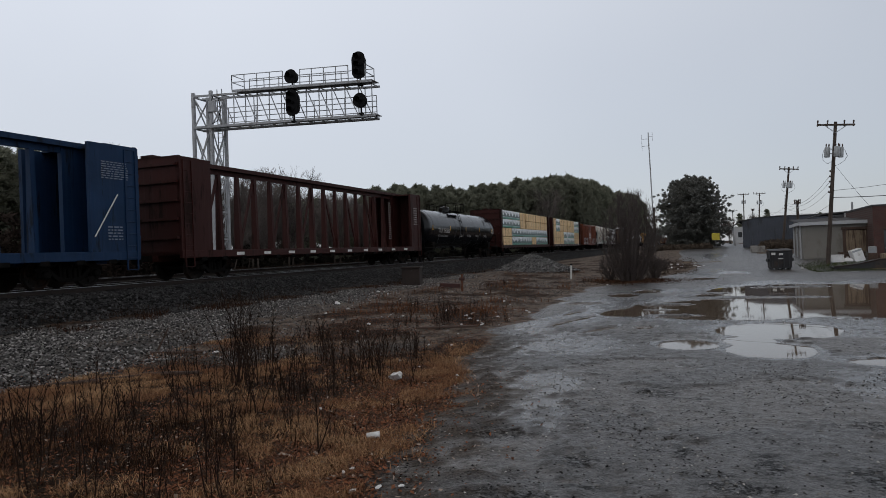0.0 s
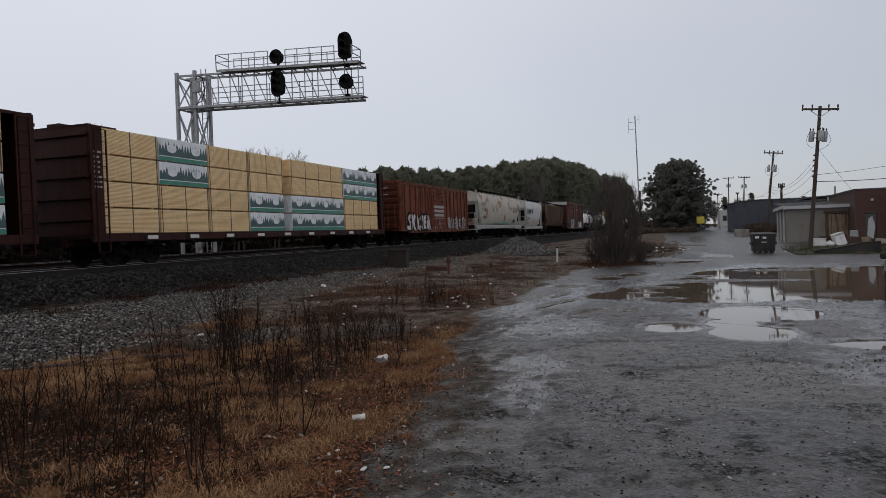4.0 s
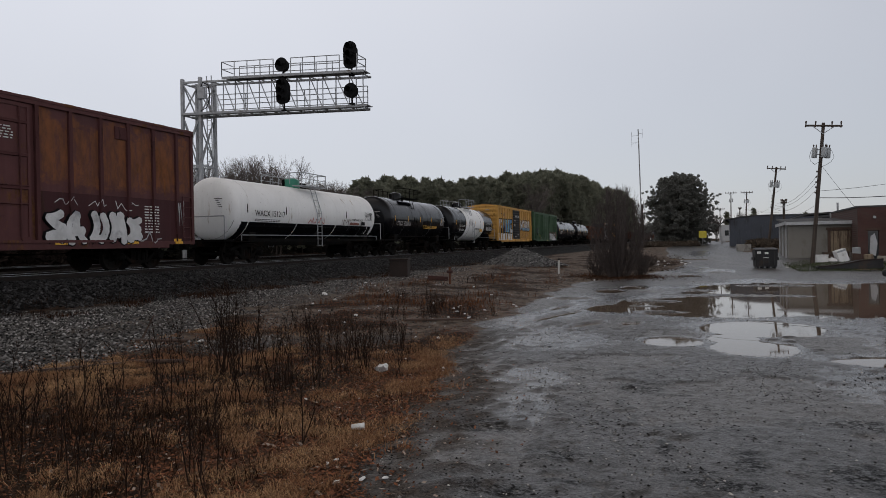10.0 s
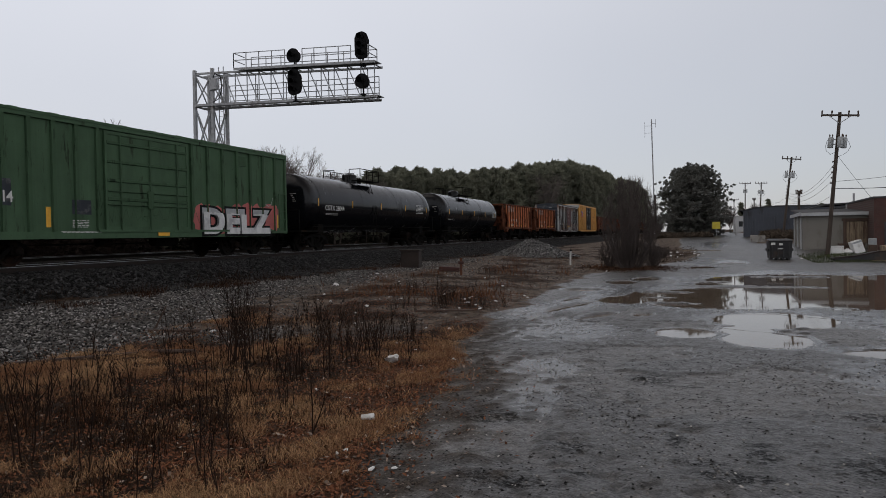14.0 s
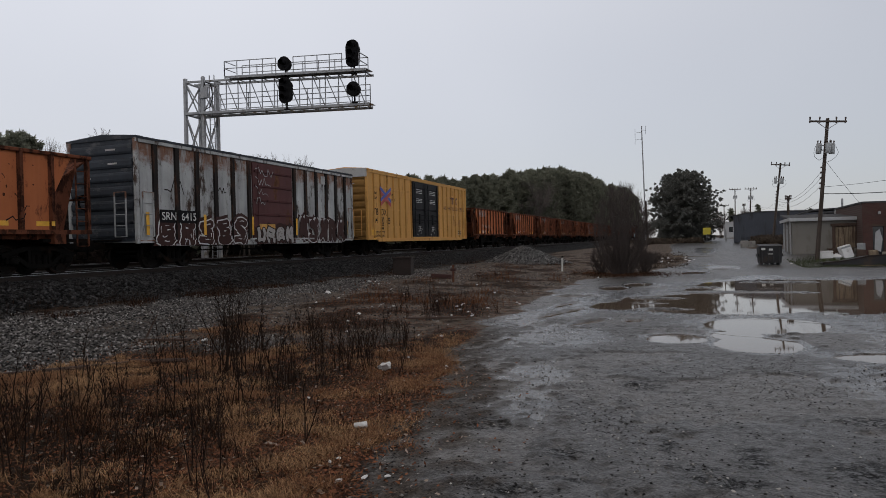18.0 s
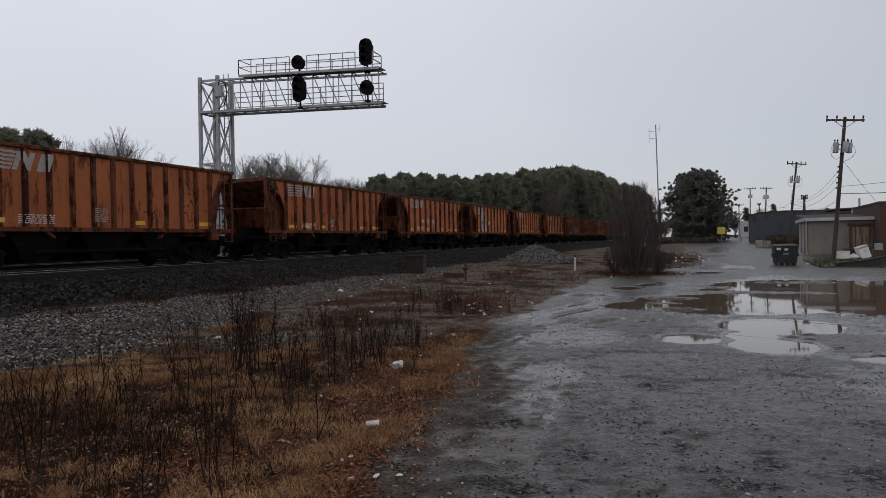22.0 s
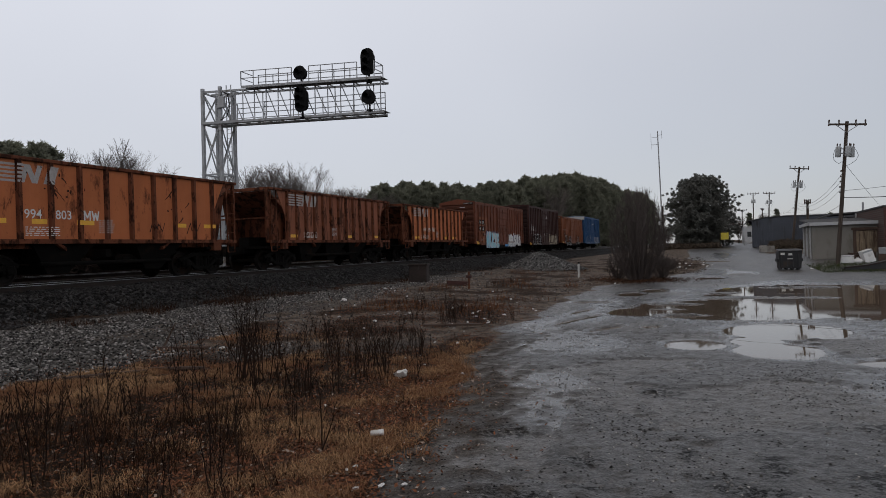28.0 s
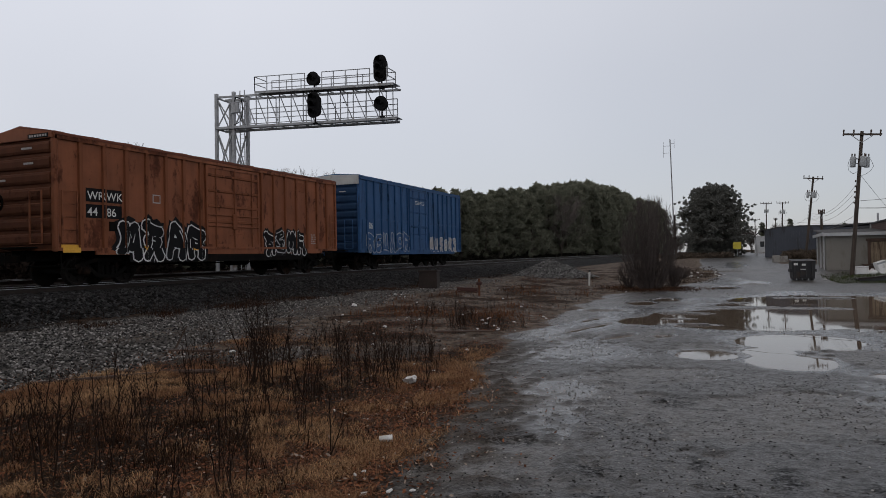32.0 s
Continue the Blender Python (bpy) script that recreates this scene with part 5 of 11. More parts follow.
def covered_hopper(label, L, low, eave, body, sill_mat, posts=0, roof_mat=None, bulge=0.12, bays=3, walk_mat=None, sill=0.36):
    """A covered hopper: shell with sloped ends, roof walk on brackets, side sill, bays and ladders."""
    car = thing("covered_hopper", label, "hopper car", "cars of the freight train")
    h = L / 2
    roof_mat, walk_mat = roof_mat or body, walk_mat or iron_dark
    def ring(zb):
        k = 1.46
        pts = [(k * 0.80, low), (k, low + 0.28), (k + bulge * 0.8, low + (eave - low) * 0.35), (k + bulge, low + (eave - low) * 0.62), (k + bulge * 0.6, eave - 0.25), (k - 0.12, eave), (k * 0.45, eave + 0.2)]
        pts = [(x, max(z, zb + 0.02 * i)) for i, (x, z) in enumerate(pts)]
        return pts + [(-x, z) for x, z in reversed(pts)]
    secs = [(-h + 0.75, eave - 0.75), (-h + 1.0, eave - 1.0), (-h + 2.35, low), (h - 2.35, low), (h - 1.0, eave - 1.0), (h - 0.75, eave - 0.75)]
    sh = Shape()
    m = 14
    v = [(x, y, z) for y, zb in secs for x, z in ring(zb)]
    f = [(k * m + i, k * m + (i + 1) % m, (k + 1) * m + (i + 1) % m, (k + 1) * m + i) for k in range(len(secs) - 1) for i in range(m)]
    sh.add(v, f + [tuple(range(m))[::-1], tuple(range((len(secs) - 1) * m, len(secs) * m))])
    part("shell", sh, body, car, smooth=not posts)
    for s in (-1, 1):
        part("side_sill", Shape().box(min(s * 1.36, s * 1.58), max(s * 1.36, s * 1.58), -h + 0.35, h - 0.35, low - 0.02 - sill, low - 0.02, 0.02), sill_mat, car)
        for k in range(posts):
            y = -h + 2.5 + (L - 5.0) * k / max(1, posts - 1)
            pm = once(("cpost", round(eave - low, 2), body.name), lambda: Shape().prism([(0, -0.06), (0.07, -0.035), (0.07, 0.035), (0, 0.06)], "z", low, eave - 0.1).mesh("side_post", grimed(body)))
            part("side_post", pm, body, car, at=(s * (1.46 + bulge * 0.75), y, 0)).rotation_euler = (0, 0, 0 if s > 0 else math.pi)
        br = once(("bracket", walk_mat.name), lambda: Shape().bar((0, 0, 0), (0, 0, 0.32), 0.05).bar((-0.35, 0, 0.3), (0.05, 0, 0.3), 0.05).mesh("walk_bracket", walk_mat))
        n = round(L / 1.6)
        for k in range(n + 1):
            part("walk_bracket", br, walk_mat, car, at=(s * 1.2, -h + 0.8 + (L - 1.6) * k / n, eave - 0.02)).rotation_euler = (0, 0, 0 if s > 0 else math.pi)
        part("roof_walk", Shape().box(min(s * 0.85, s * 1.28), max(s * 0.85, s * 1.28), -h + 0.4, h - 0.4, eave + 0.27, eave + 0.33), walk_mat, car)
        for e in (-1, 1):
            part("ladder", ladder_mesh("cov", low - 0.7, eave + 0.3, 0.45, sill_mat), sill_mat, car, at=(s * 1.5, e * (h - 0.6), 0))
            part("end_post", once(("cend", round(eave, 2), sill_mat.name), lambda: Shape().box(-0.05, 0.05, -0.07, 0.07, low - 0.3, eave + 0.25).mesh("end_post", sill_mat)), sill_mat, car, at=(s * 1.42, e * (h - 1.02), 0))
    for e in (-1, 1):
        part("end_frame", Shape().bar((-1.4, e * (h - 0.4), low + 1.1), (1.4, e * (h - 0.4), low + 1.1), 0.06).bar((-1.4, e * (h - 0.4), low - 0.1), (-1.4, e * (h - 0.4), low + 1.1), 0.06).bar((1.4, e * (h - 0.4), low - 0.1), (1.4, e * (h - 0.4), low + 1.1), 0.06).box(-1.4, 1.4, min(e * (h - 2.2), e * (h - 0.3)), max(e * (h - 2.2), e * (h - 0.3)), 0.95, 1.05), sill_mat, car)
        # Dark sheet laid over the sloped end, standing in for the shade there.
        part("slope_sheet", Shape().add([(x, e * (y - 0.02 * (k + 1)), z) for k in (0, 1) for x, y, z in ((-1.44, h - 1.05, eave - 1.05), (1.44, h - 1.05, eave - 1.05), (1.2, h - 2.42, low + 0.02), (-1.2, h - 2.42, low + 0.02))], [(0, 1, 2, 3), (7, 6, 5, 4), (0, 4, 5, 1), (1, 5, 6, 2), (2, 6, 7, 3), (3, 7, 4, 0)]).move(0, e * 0.06, -0.03), shade_print_grey, car)
        part("end_sheet", Shape().box(-1.2, 1.2, min(e * (h - 2.5), e * (h - 2.4)), max(e * (h - 2.5), e * (h - 2.4)), 1.05, low + 0.9), iron_dark, car)
    bay = once(("cbay", round(low, 2)), lambda: Shape().add([(-1.25, -1.6, low), (1.25, -1.6, low), (1.25, 1.6, low), (-1.25, 1.6, low), (-0.5, -0.4, 0.35), (0.5, -0.4, 0.35), (0.5, 0.4, 0.35), (-0.5, 0.4, 0.35)], [(3, 2, 1, 0), (4, 5, 6, 7), (0, 1, 5, 4), (1, 2, 6, 5), (2, 3, 7, 6), (3, 0, 4, 7)]).mesh("hopper_bay", iron_dark))
    for k in range(bays):
        part("hopper_bay", bay, iron_dark if not posts else body, car, at=(0, (k - (bays - 1) / 2) * (L - 5.4) / bays, 0))
    for k in range(bays * 2):
        part("roof_hatch", Shape().box(-0.35, 0.35, -0.5, 0.5, eave + 0.18, eave + 0.3, 0.03), roof_mat, car, at=(0, (k - bays + 0.5) * (L - 3) / (2 * bays), 0))
    add_ends(car, L, 1.9, zb=1.0)
    return car


def tank_car(label, L, body, r=1.45, zc=2.45, rail=None, deck=None, platform_at=0.0, lower=None, band=None, dome=None, stripes=yellow_mark, full_sill=False):
    """A tank car: barrel with dished heads, saddles, side rails, ladder, top platform with railing and dome."""
    car = thing("tank_car", label, "tank car", "cars of the freight train")
    rail, deck, dome = rail or iron_dark, deck or iron_dark, dome or body
    h = L / 2 - 0.75
    head = [(-h, 0.02), (-h + 0.03, r * 0.35), (-h + 0.10, r * 0.65), (-h + 0.17, r * 0.82), (-h + 0.24, r * 0.92), (-h + 0.32, r * 0.975), (-h + 0.42, r)]
    prof = head + [(-h + 0.8 + (2 * h - 1.6) * k / 5, r) for k in range(6)] + [(-a, b) for a, b in reversed(head)]
    part("barrel", Shape().lathe(prof, "y", 40).move(0, 0, zc), body, car, smooth=True)
    seam = once(("seam_ring", round(r, 2), body.name), lambda: Shape().lathe([(-0.03, r), (-0.02, r + 0.012), (0.02, r + 0.012), (0.03, r)], "y", 40, False).mesh("weld_seam", body, True))
    for k in range(4):
        part("weld_seam", seam, body, car, at=(0, -h + 1.2 + (2 * h - 2.4) * k / 3, zc))
    for k in range(5):
        part("head_stencil", Shape().box(0.3, 0.8 - 0.06 * (k * 3 % 4), -h + 0.045, -h + 0.06, 0.42 - 0.09 * k, 0.445 - 0.09 * k), worn_stencil if body is not tank_white else shade_print_grey, car, at=(0, 0, zc))
    if lower:
        v, f = [], []
        n = 16
        ys = [-h + 0.25, -h + 0.75, h - 0.75, h - 0.25]
        for y, k in zip(ys, (0.94, 1.006, 1.006, 0.94)):
            for i in range(n + 1):
                a = math.pi * 1.13 + (math.pi * 0.74) * i / n
                v.append((math.cos(a) * r * k, y, math.sin(a) * r * k))
        for k in range(3):
            f += [(k * (n + 1) + i, k * (n + 1) + i + 1, (k + 1) * (n + 1) + i + 1, (k + 1) * (n + 1) + i) for i in range(n)]
        part("lower_jacket", Shape().add(v, f).move(0, 0, zc), lower, car, "black lower half", smooth=True)
    if band:
        a, b, m = band
        part("paint_band", Shape().lathe([(a, r + 0.008), (b, r + 0.008)], "y", 40, False).move(0, 0, zc), m, car, "white middle band", smooth=True)
    for e in (-1, 1):
        part("saddle", Shape().box(-1.3, 1.3, e * (h - 1.5) - 0.28, e * (h - 1.5) + 0.28, 0.9, zc - r * 0.72, 0.03).box(-1.5, 1.5, min(e * (h - 0.9), e * (h + 0.7)), max(e * (h - 0.9), e * (h + 0.7)), 0.98, 1.06), iron_dark, car)
        part("end_rail", Shape().tube((-1.35, e * (h + 0.55), 1.05), (-1.35, e * (h + 0.55), 2.05), 0.025, n=5).tube((1.35, e * (h + 0.55), 1.05), (1.35, e * (h + 0.55), 2.05), 0.025, n=5).tube((-1.35, e * (h + 0.55), 2.05), (1.35, e * (h + 0.55), 2.05), 0.025, n=5), rail, car)
        part("step", Shape().tube((1.45, e * (h + 0.3), 1.0), (1.45, e * (h + 0.3), 0.42), 0.02, n=5).tube((1.45, e * (h + 0.65), 1.0), (1.45, e * (h + 0.65), 0.42), 0.02, n=5).tube((1.45, e * (h + 0.3), 0.45), (1.45, e * (h + 0.65), 0.45), 0.02, n=5), iron_dark, car)
        part("end_sill", Shape().box(-0.35, 0.35, min(e * (h - 3.0), e * (h + 0.75)), max(e * (h - 3.0), e * (h + 0.75)), 0.78, 1.05), iron_dark, car)
    for s in (-1, 1):
        part("side_handrail", Shape().tube((s * 1.5, -h + 0.4, 1.25), (s * 1.5, h - 0.4, 1.25), 0.022, n=5).tube((s * 1.5, -h + 0.4, 1.0), (s * 1.5, -h + 0.4, 1.25), 0.02, n=5).tube((s * 1.5, h - 0.4, 1.0), (s * 1.5, h - 0.4, 1.25), 0.02, n=5), rail, car)
        p = platform_at
        z = zc + r
        part("ladder", Shape().tube((s * 1.5, p - 0.22, 0.7), (s * 1.5, p - 0.22, zc), 0.022, n=5).tube((s * 1.5, p + 0.22, 0.7), (s * 1.5, p + 0.22, zc), 0.022, n=5).tube((s * 1.5, p - 0.22, zc), (s * 1.05, p - 0.22, z + 0.05), 0.022, n=5).tube((s * 1.5, p + 0.22, zc), (s * 1.05, p + 0.22, z + 0.05), 0.022, n=5)
             .merge(rung_shape(s, p, zc, z)), rail, car)
        part("platform", Shape().box(min(s * 0.65, s * 1.2), max(s * 0.65, s * 1.2), p - 1.2, p + 1.2, z - 0.02, z + 0.03), rail, car)
        rl = Shape()
        for y in (p - 1.2, p - 0.4, p + 0.4, p + 1.2):
            rl.tube((s * 1.2, y, z), (s * 1.2, y, z + 0.66), 0.024, n=5)
        rl.tube((s * 1.2, p - 1.2, z + 0.66), (s * 1.2, p + 1.2, z + 0.66), 0.026, n=6).tube((s * 1.2, p - 1.2, z + 0.36), (s * 1.2, p + 1.2, z + 0.36), 0.018, n=5)
        for y in (p - 1.2, p + 1.2):
            rl.tube((s * 1.2, y, z + 0.66), (s * 0.5, y, z + 0.66), 0.024, n=5).tube((s * 0.5, y, z + 0.66), (s * 0.5, y, z + 0.1), 0.022, n=5)
        part("railing", rl, rail, car)
        for k in range(5):
            y = -h + 1.0 + (2 * h - 2.0) * k / 4
            part("reflector", Shape().box(min(s * (r + 0.004), s * (r + 0.012)), max(s * (r + 0.004), s * (r + 0.012)), y - 0.03, y + 0.03, -0.16, 0.22), stripes, car, at=(0, 0, zc))
    part("dome", Shape().lathe([(0, 0.42), (0.42, 0.42), (0.48, 0.36), (0.55, 0.1)], "z", 18).move(0, platform_at - 0.25, zc + r - 0.06), dome, car, smooth=True)
    part("valve_box", Shape().box(-0.25, 0.25, 0.35, 0.8, 0, 0.32, 0.04).tube((0, -1.0, 0), (0, -1.0, 0.4), 0.07, n=8), deck, car, at=(0, platform_at, zc + r - 0.04))
    if full_sill:
        part("centre_sill", Shape().box(-0.4, 0.4, -h, h, 0.78, 1.05).box(-1.5, -1.4, -h, h, 0.95, 1.1).box(1.4, 1.5, -h, h, 0.95, 1.1), iron_dark, car)
    else:
        part("outlet_valve", Shape().tube((0, 0.6, zc - r), (0, 0.6, 0.55), 0.12, n=8).tube((0.5, -2.5, 0.75), (0.5, 2.0, 0.75), 0.03, n=5), iron_dark, car)
    add_ends(car, L, 2.1, sill=False)
    return car


def rung_shape(s, p, zc, z):
    sh = Shape()
    for k in range(6):
        zz = 0.75 + (zc - 0.75) * k / 5
        sh.tube((s * 1.5, p - 0.22, zz), (s * 1.5, p + 0.22, zz), 0.014, n=5)
    for k in range(4):
        t = (k + 1) / 4
        sh.tube((s * (1.5 - 0.45 * t), p - 0.22, zc + (z - zc) * t), (s * (1.5 - 0.45 * t), p + 0.22, zc + (z - zc) * t), 0.014, n=5)
    return sh


def centre_beam(label, L, body, panel=None, n_posts=15, loads=(), low=0.95, top=4.72, wing=1.25):
    """A centre-beam flat car: deck, end bulkheads, centre wall of posts and braces, and its lumber if loaded."""
    car = thing("centre_beam_car", label, "flat car", "cars of the freight train")
    panel = panel or body
    h = L / 2
    part("deck", Shape().box(-1.42, 1.42, -h, h, low, low + 0.14).box(-0.4, 0.4, -h, h, 0.72, low), body, car)
    for s in (-1, 1):
        part("side_sill", Shape().box(min(s * 1.42, s * 1.56), max(s * 1.42, s * 1.56), -h, h, low - 0.12, low + 0.17, 0.015), body, car)
        for k in range(18):
            part("stake_winch", once(("winch", body.name), lambda: Shape().box(-0.07, 0.07, -0.16, 0.16, -0.08, 0.08, 0.02).mesh("stake_winch", iron_dark)), iron_dark, car, at=(s * 1.5, -h + 1.2 + (L - 2.4) * k / 17, low - 0.16))
    part("top_chord", Shape().box(-0.28, 0.28, -h, h, top - 0.12, top + 0.05).box(-0.05, 0.05, -h, h, top - 0.32, top - 0.12), body, car)
    pm = once(("cbpost", body.name), lambda: Shape().prism([(-0.17, low + 0.14), (-0.08, top - 0.3), (0.08, top - 0.3), (0.17, low + 0.14)], "y", -0.085, 0.085).mesh("centre_post", body))
    step = (L - 5.6) / (n_posts - 1)
    ys = [-h + 2.8 + step * k for k in range(n_posts)]
    for y in ys:
        part("centre_post", pm, body, car, at=(0, y, 0))
    for k, y in enumerate(ys[:-1]):
        if k % 2 == 0:
            a, b = (low + 0.3, top - 0.5) if y < 0 else (top - 0.5, low + 0.3)
            part("brace", Shape().bar((0, y + 0.1, a), (0, y + step - 0.1, b), 0.07, 0.13), body, car)
    for e in (-1, 1):
        part("bulkhead", Shape().box(-1.5, 1.5, min(e * (h - 0.12), e * h), max(e * (h - 0.12), e * h), low, top - 0.05)
             .box(-1.4, 1.4, min(e * (h - 1.25), e * h), max(e * (h - 1.25), e * h), top - 0.14, top - 0.05), panel, car)
        for s in (-1, 1):
            part("bulkhead_wing", Shape().box(min(s * 1.4, s * 1.55), max(s * 1.4, s * 1.55), min(e * (h - wing), e * h), max(e * (h - wing), e * h), low, top - 0.1), panel, car)
        rib = once(("bulkrib", panel.name), lambda: Shape().box(-1.45, 1.45, 0, 0.12, -0.05, 0.05).mesh("bulkhead_rib", panel))
        for z in (1.6, 2.3, 3.0, 3.7, 4.35):
            part("bulkhead_rib", rib, panel, car, at=(0, e * h if e > 0 else -h - 0.12, z))
        part("end_plate", Shape().box(-0.09, 0.09, min(e * (h - 1.75), e * (h - 0.12)), max(e * (h - 1.75), e * (h - 0.12)), low + 0.14, top - 0.12), panel, car)
        part("ladder", ladder_mesh("cb", 0.5, top - 0.2, 0.45, panel), panel, car, at=(1.57, e * (h - 0.38), 0))
    for y0, y1, z0, z1, wrapped, inset in loads:
        lumber_pack(car, y0 - h, y1 - h, z0, z1, wrapped, inset)
    add_ends(car, L, 2.4, sill=False)
    return car


timber = bpy.data.materials.new("sawn_timber")
timber.use_nodes = True
tn, tl = timber.node_tree.nodes, timber.node_tree.links
tco = tn.new("ShaderNodeTexCoord")
tbk = tn.new("ShaderNodeTexBrick")
tmp = tn.new("ShaderNodeMapping")
tmp.inputs["Rotation"].default_value = (0, radians(90), radians(90))
tl.new(tco.outputs["Object"], tmp.inputs[0])
tl.new(tmp.outputs[0], tbk.inputs["Vector"])
for key, val in (("Scale", 1.0), ("Mortar Size", 0.005), ("Brick Width", 4.9), ("Row Height", 0.045), ("Bias", 0.0)):
    tbk.inputs[key].default_value = val
tbk.inputs["Color1"].default_value, tbk.inputs["Color2"].default_value, tbk.inputs["Mortar"].default_value = (0.86, 0.63, 0.345, 1), (0.77, 0.54, 0.285, 1), (0.36, 0.22, 0.11, 1)
tnz = tn.new("ShaderNodeTexNoise")
tnz.inputs["Scale"].default_value, tnz.inputs["Detail"].default_value = 1.3, 6
tl.new(tco.outputs["Object"], tnz.inputs["Vector"])
tmx = tn.new("ShaderNodeMix")
tmx.data_type, tmx.blend_type = "RGBA", "OVERLAY"
tmx.inputs[0].default_value = 0.4
tl.new(tbk.outputs[0], tmx.inputs[6])
tl.new(tnz.outputs[0], tmx.inputs[7])
tl.new(tmx.outputs[2], tn["Principled BSDF"].inputs["Base Color"])
tn["Principled BSDF"].inputs["Roughness"].default_value = 0.8
tbp = tn.new("ShaderNodeBump")
tbp.inputs["Strength"].default_value, tbp.inputs["Distance"].default_value = 0.5, 0.01
tl.new(tbk.outputs["Fac"], tbp.inputs["Height"])
tbp.invert = True
tl.new(tbp.outputs[0], tn["Principled BSDF"].inputs["Normal"])
wrap_white = surface("white_lumber_wrap", (0.78, 0.81, 0.83), 0.35, 0, 0.12, 1.5, 8, 0.35, (0.42, 0.45, 0.48), 0.35, (2.5, 2.5, 0.9))
wrap_teal = surface("dark_teal_print", (0.035, 0.085, 0.09), 0.35, 0, 0.2, 2, 20, 0.1)
wrap_green = surface("green_print", (0.03, 0.22, 0.15), 0.35, 0, 0.2, 2, 20, 0.1)
strap_mat = surface("dark_strap", (0.03, 0.026, 0.022), 0.5, 0, 0.2)


def lumber_pack(car, y0, y1, z0, z1, wrapped, inset=0.0):
    """Both sides of one stack: a pack of boards, strapped, bare or in printed wrap."""
    for s in (-1, 1):
        x0, x1 = min(s * 0.3, s * (1.42 - inset)), max(s * 0.3, s * (1.42 - inset))
        ym, zm, hh, hw = (y0 + y1) / 2, (z0 + z1) / 2, (z1 - z0) / 2 - 0.025, (y1 - y0) / 2 - 0.012
        pk = part("lumber_pack", Shape().box(x0, x1, -hw, hw, -hh, hh, 0.012), wrap_white if wrapped else timber, car, "pack in printed white wrap" if wrapped else "pack of bare boards", at=(0, ym, zm))
        part("batten", Shape().box(x0, x1, -hw + 0.3, -hw + 0.4, -hh - 0.035, -hh).box(x0, x1, hw - 0.4, hw - 0.3, -hh - 0.035, -hh), timber, pk)
        if s < 0:
            continue
        n = max(2, round((y1 - y0) / 1.25))
        if not wrapped:
            part("strap", strap_shape(x1, hw, hh, n), strap_mat, pk)
            continue
        trees, green, badge = Shape(), Shape(), Shape()
        rnd = random.Random(int(y0 * 100 + z0 * 10))
        for k in range(n):
            a, b = -hw + 2 * hw * k / n, -hw + 2 * hw * (k + 1) / n
            pts = [(a, -hh * 0.55)]
            m = 9
            for i in range(m):
                u = a + (b - a) * i / m
                pts += [(u, hh * rnd.uniform(-0.1, 0.15)), (u + (b - a) / m * 0.5, hh * rnd.uniform(0.3, 0.8))]
            pts += [(b, -hh * 0.15), (b, -hh * 0.55)]
            for p, q in zip(pts[1:-1], pts[2:]):
                trees.add([(x1 + 0.006, p[0], -hh * 0.55), (x1 + 0.006, q[0], -hh * 0.55), (x1 + 0.006, q[0], q[1]), (x1 + 0.006, p[0], p[1])], [(0, 1, 2, 3)])
            c = (a + b) / 2
            badge.add([(x1 + 0.012, c + math.cos(t) * 0.2 * (b - a), hh * 0.12 + math.sin(t) * 0.16) for t in np.linspace(0, 2 * math.pi, 9)[:-1]], [tuple(range(8))])
        green.box(x1, x1 + 0.008, -hw, hw, -hh * 0.98, -hh * 0.62)
        part("printed_forest", trees, wrap_teal, pk)
        part("printed_band", green, wrap_green, pk)
        part("printed_badge", badge, wrap_white, pk)


def strap_shape(x, hw, hh, n):
    sh = Shape()
    for k in range(n + 1):
        y = -hw + 0.06 + (2 * hw - 0.12) * k / n
        sh.box(x, x + 0.008, y - 0.018, y + 0.018, -hh, hh)
    return sh

# ---- the freight train, front to rear: (car, middle along the train at the start) ----
TRAIN = []


def couple(car, front, rear):
    TRAIN.append((car, (front + rear) / 2))
    return car


SIDE = 1.604
pale_stencil = surface("faded_pale_stencil", (0.16, 0.19, 0.24), 0.6, 0, 0.2, 8, 80, 0.05)
worn_stencil = surface("worn_white_stencil", (0.34, 0.32, 0.31), 0.6, 0, 0.2, 8, 80, 0.05)
blue_steel = paint("faded_blue_steel", (0.008, 0.027, 0.070), 0.35, (0.012, 0.018, 0.030))
brown_steel = paint("brown_steel", (0.036, 0.0095, 0.0078), 0.3, (0.020, 0.009, 0.007))
tank_black = paint("black_tank_paint", (0.0042, 0.0046, 0.0062), 0.16, (0.010, 0.010, 0.011), 0.2, 0.11, (1, 1, 0.4), 0.22, 0.3, 0.05)
tank_white = paint("white_tank_paint", (0.86, 0.86, 0.85), 0.02, (0.55, 0.48, 0.40), 0.05, 0.4, grime=0.10)
rust_box = paint("rust_brown_paint", (0.17, 0.050, 0.026), 0.5, (0.075, 0.024, 0.015))
tan_grey = paint("tan_grey_paint", (0.47, 0.445, 0.385), 0.36, (0.33, 0.165, 0.075), 0.08, 0.45, (0.5, 0.50, 0.62), grime=0.22, fade=0.25)
pale_grey = paint("pale_grey_paint", (0.55, 0.56, 0.55), 0.12, (0.25, 0.22, 0.19), 0.08, 0.45, grime=0.2)
rust_hopper = paint("rusted_brown_paint", (0.120, 0.084, 0.062), 0.58, (0.088, 0.036, 0.019), 0.5, 0.75, (1.3, 1.3, 0.42), grime=0.9, fade=0.75)
maroon = paint("maroon_paint", (0.098, 0.038, 0.038), 0.30, (0.14, 0.062, 0.028), 0.15, 0.5, (0.9, 0.9, 0.42))
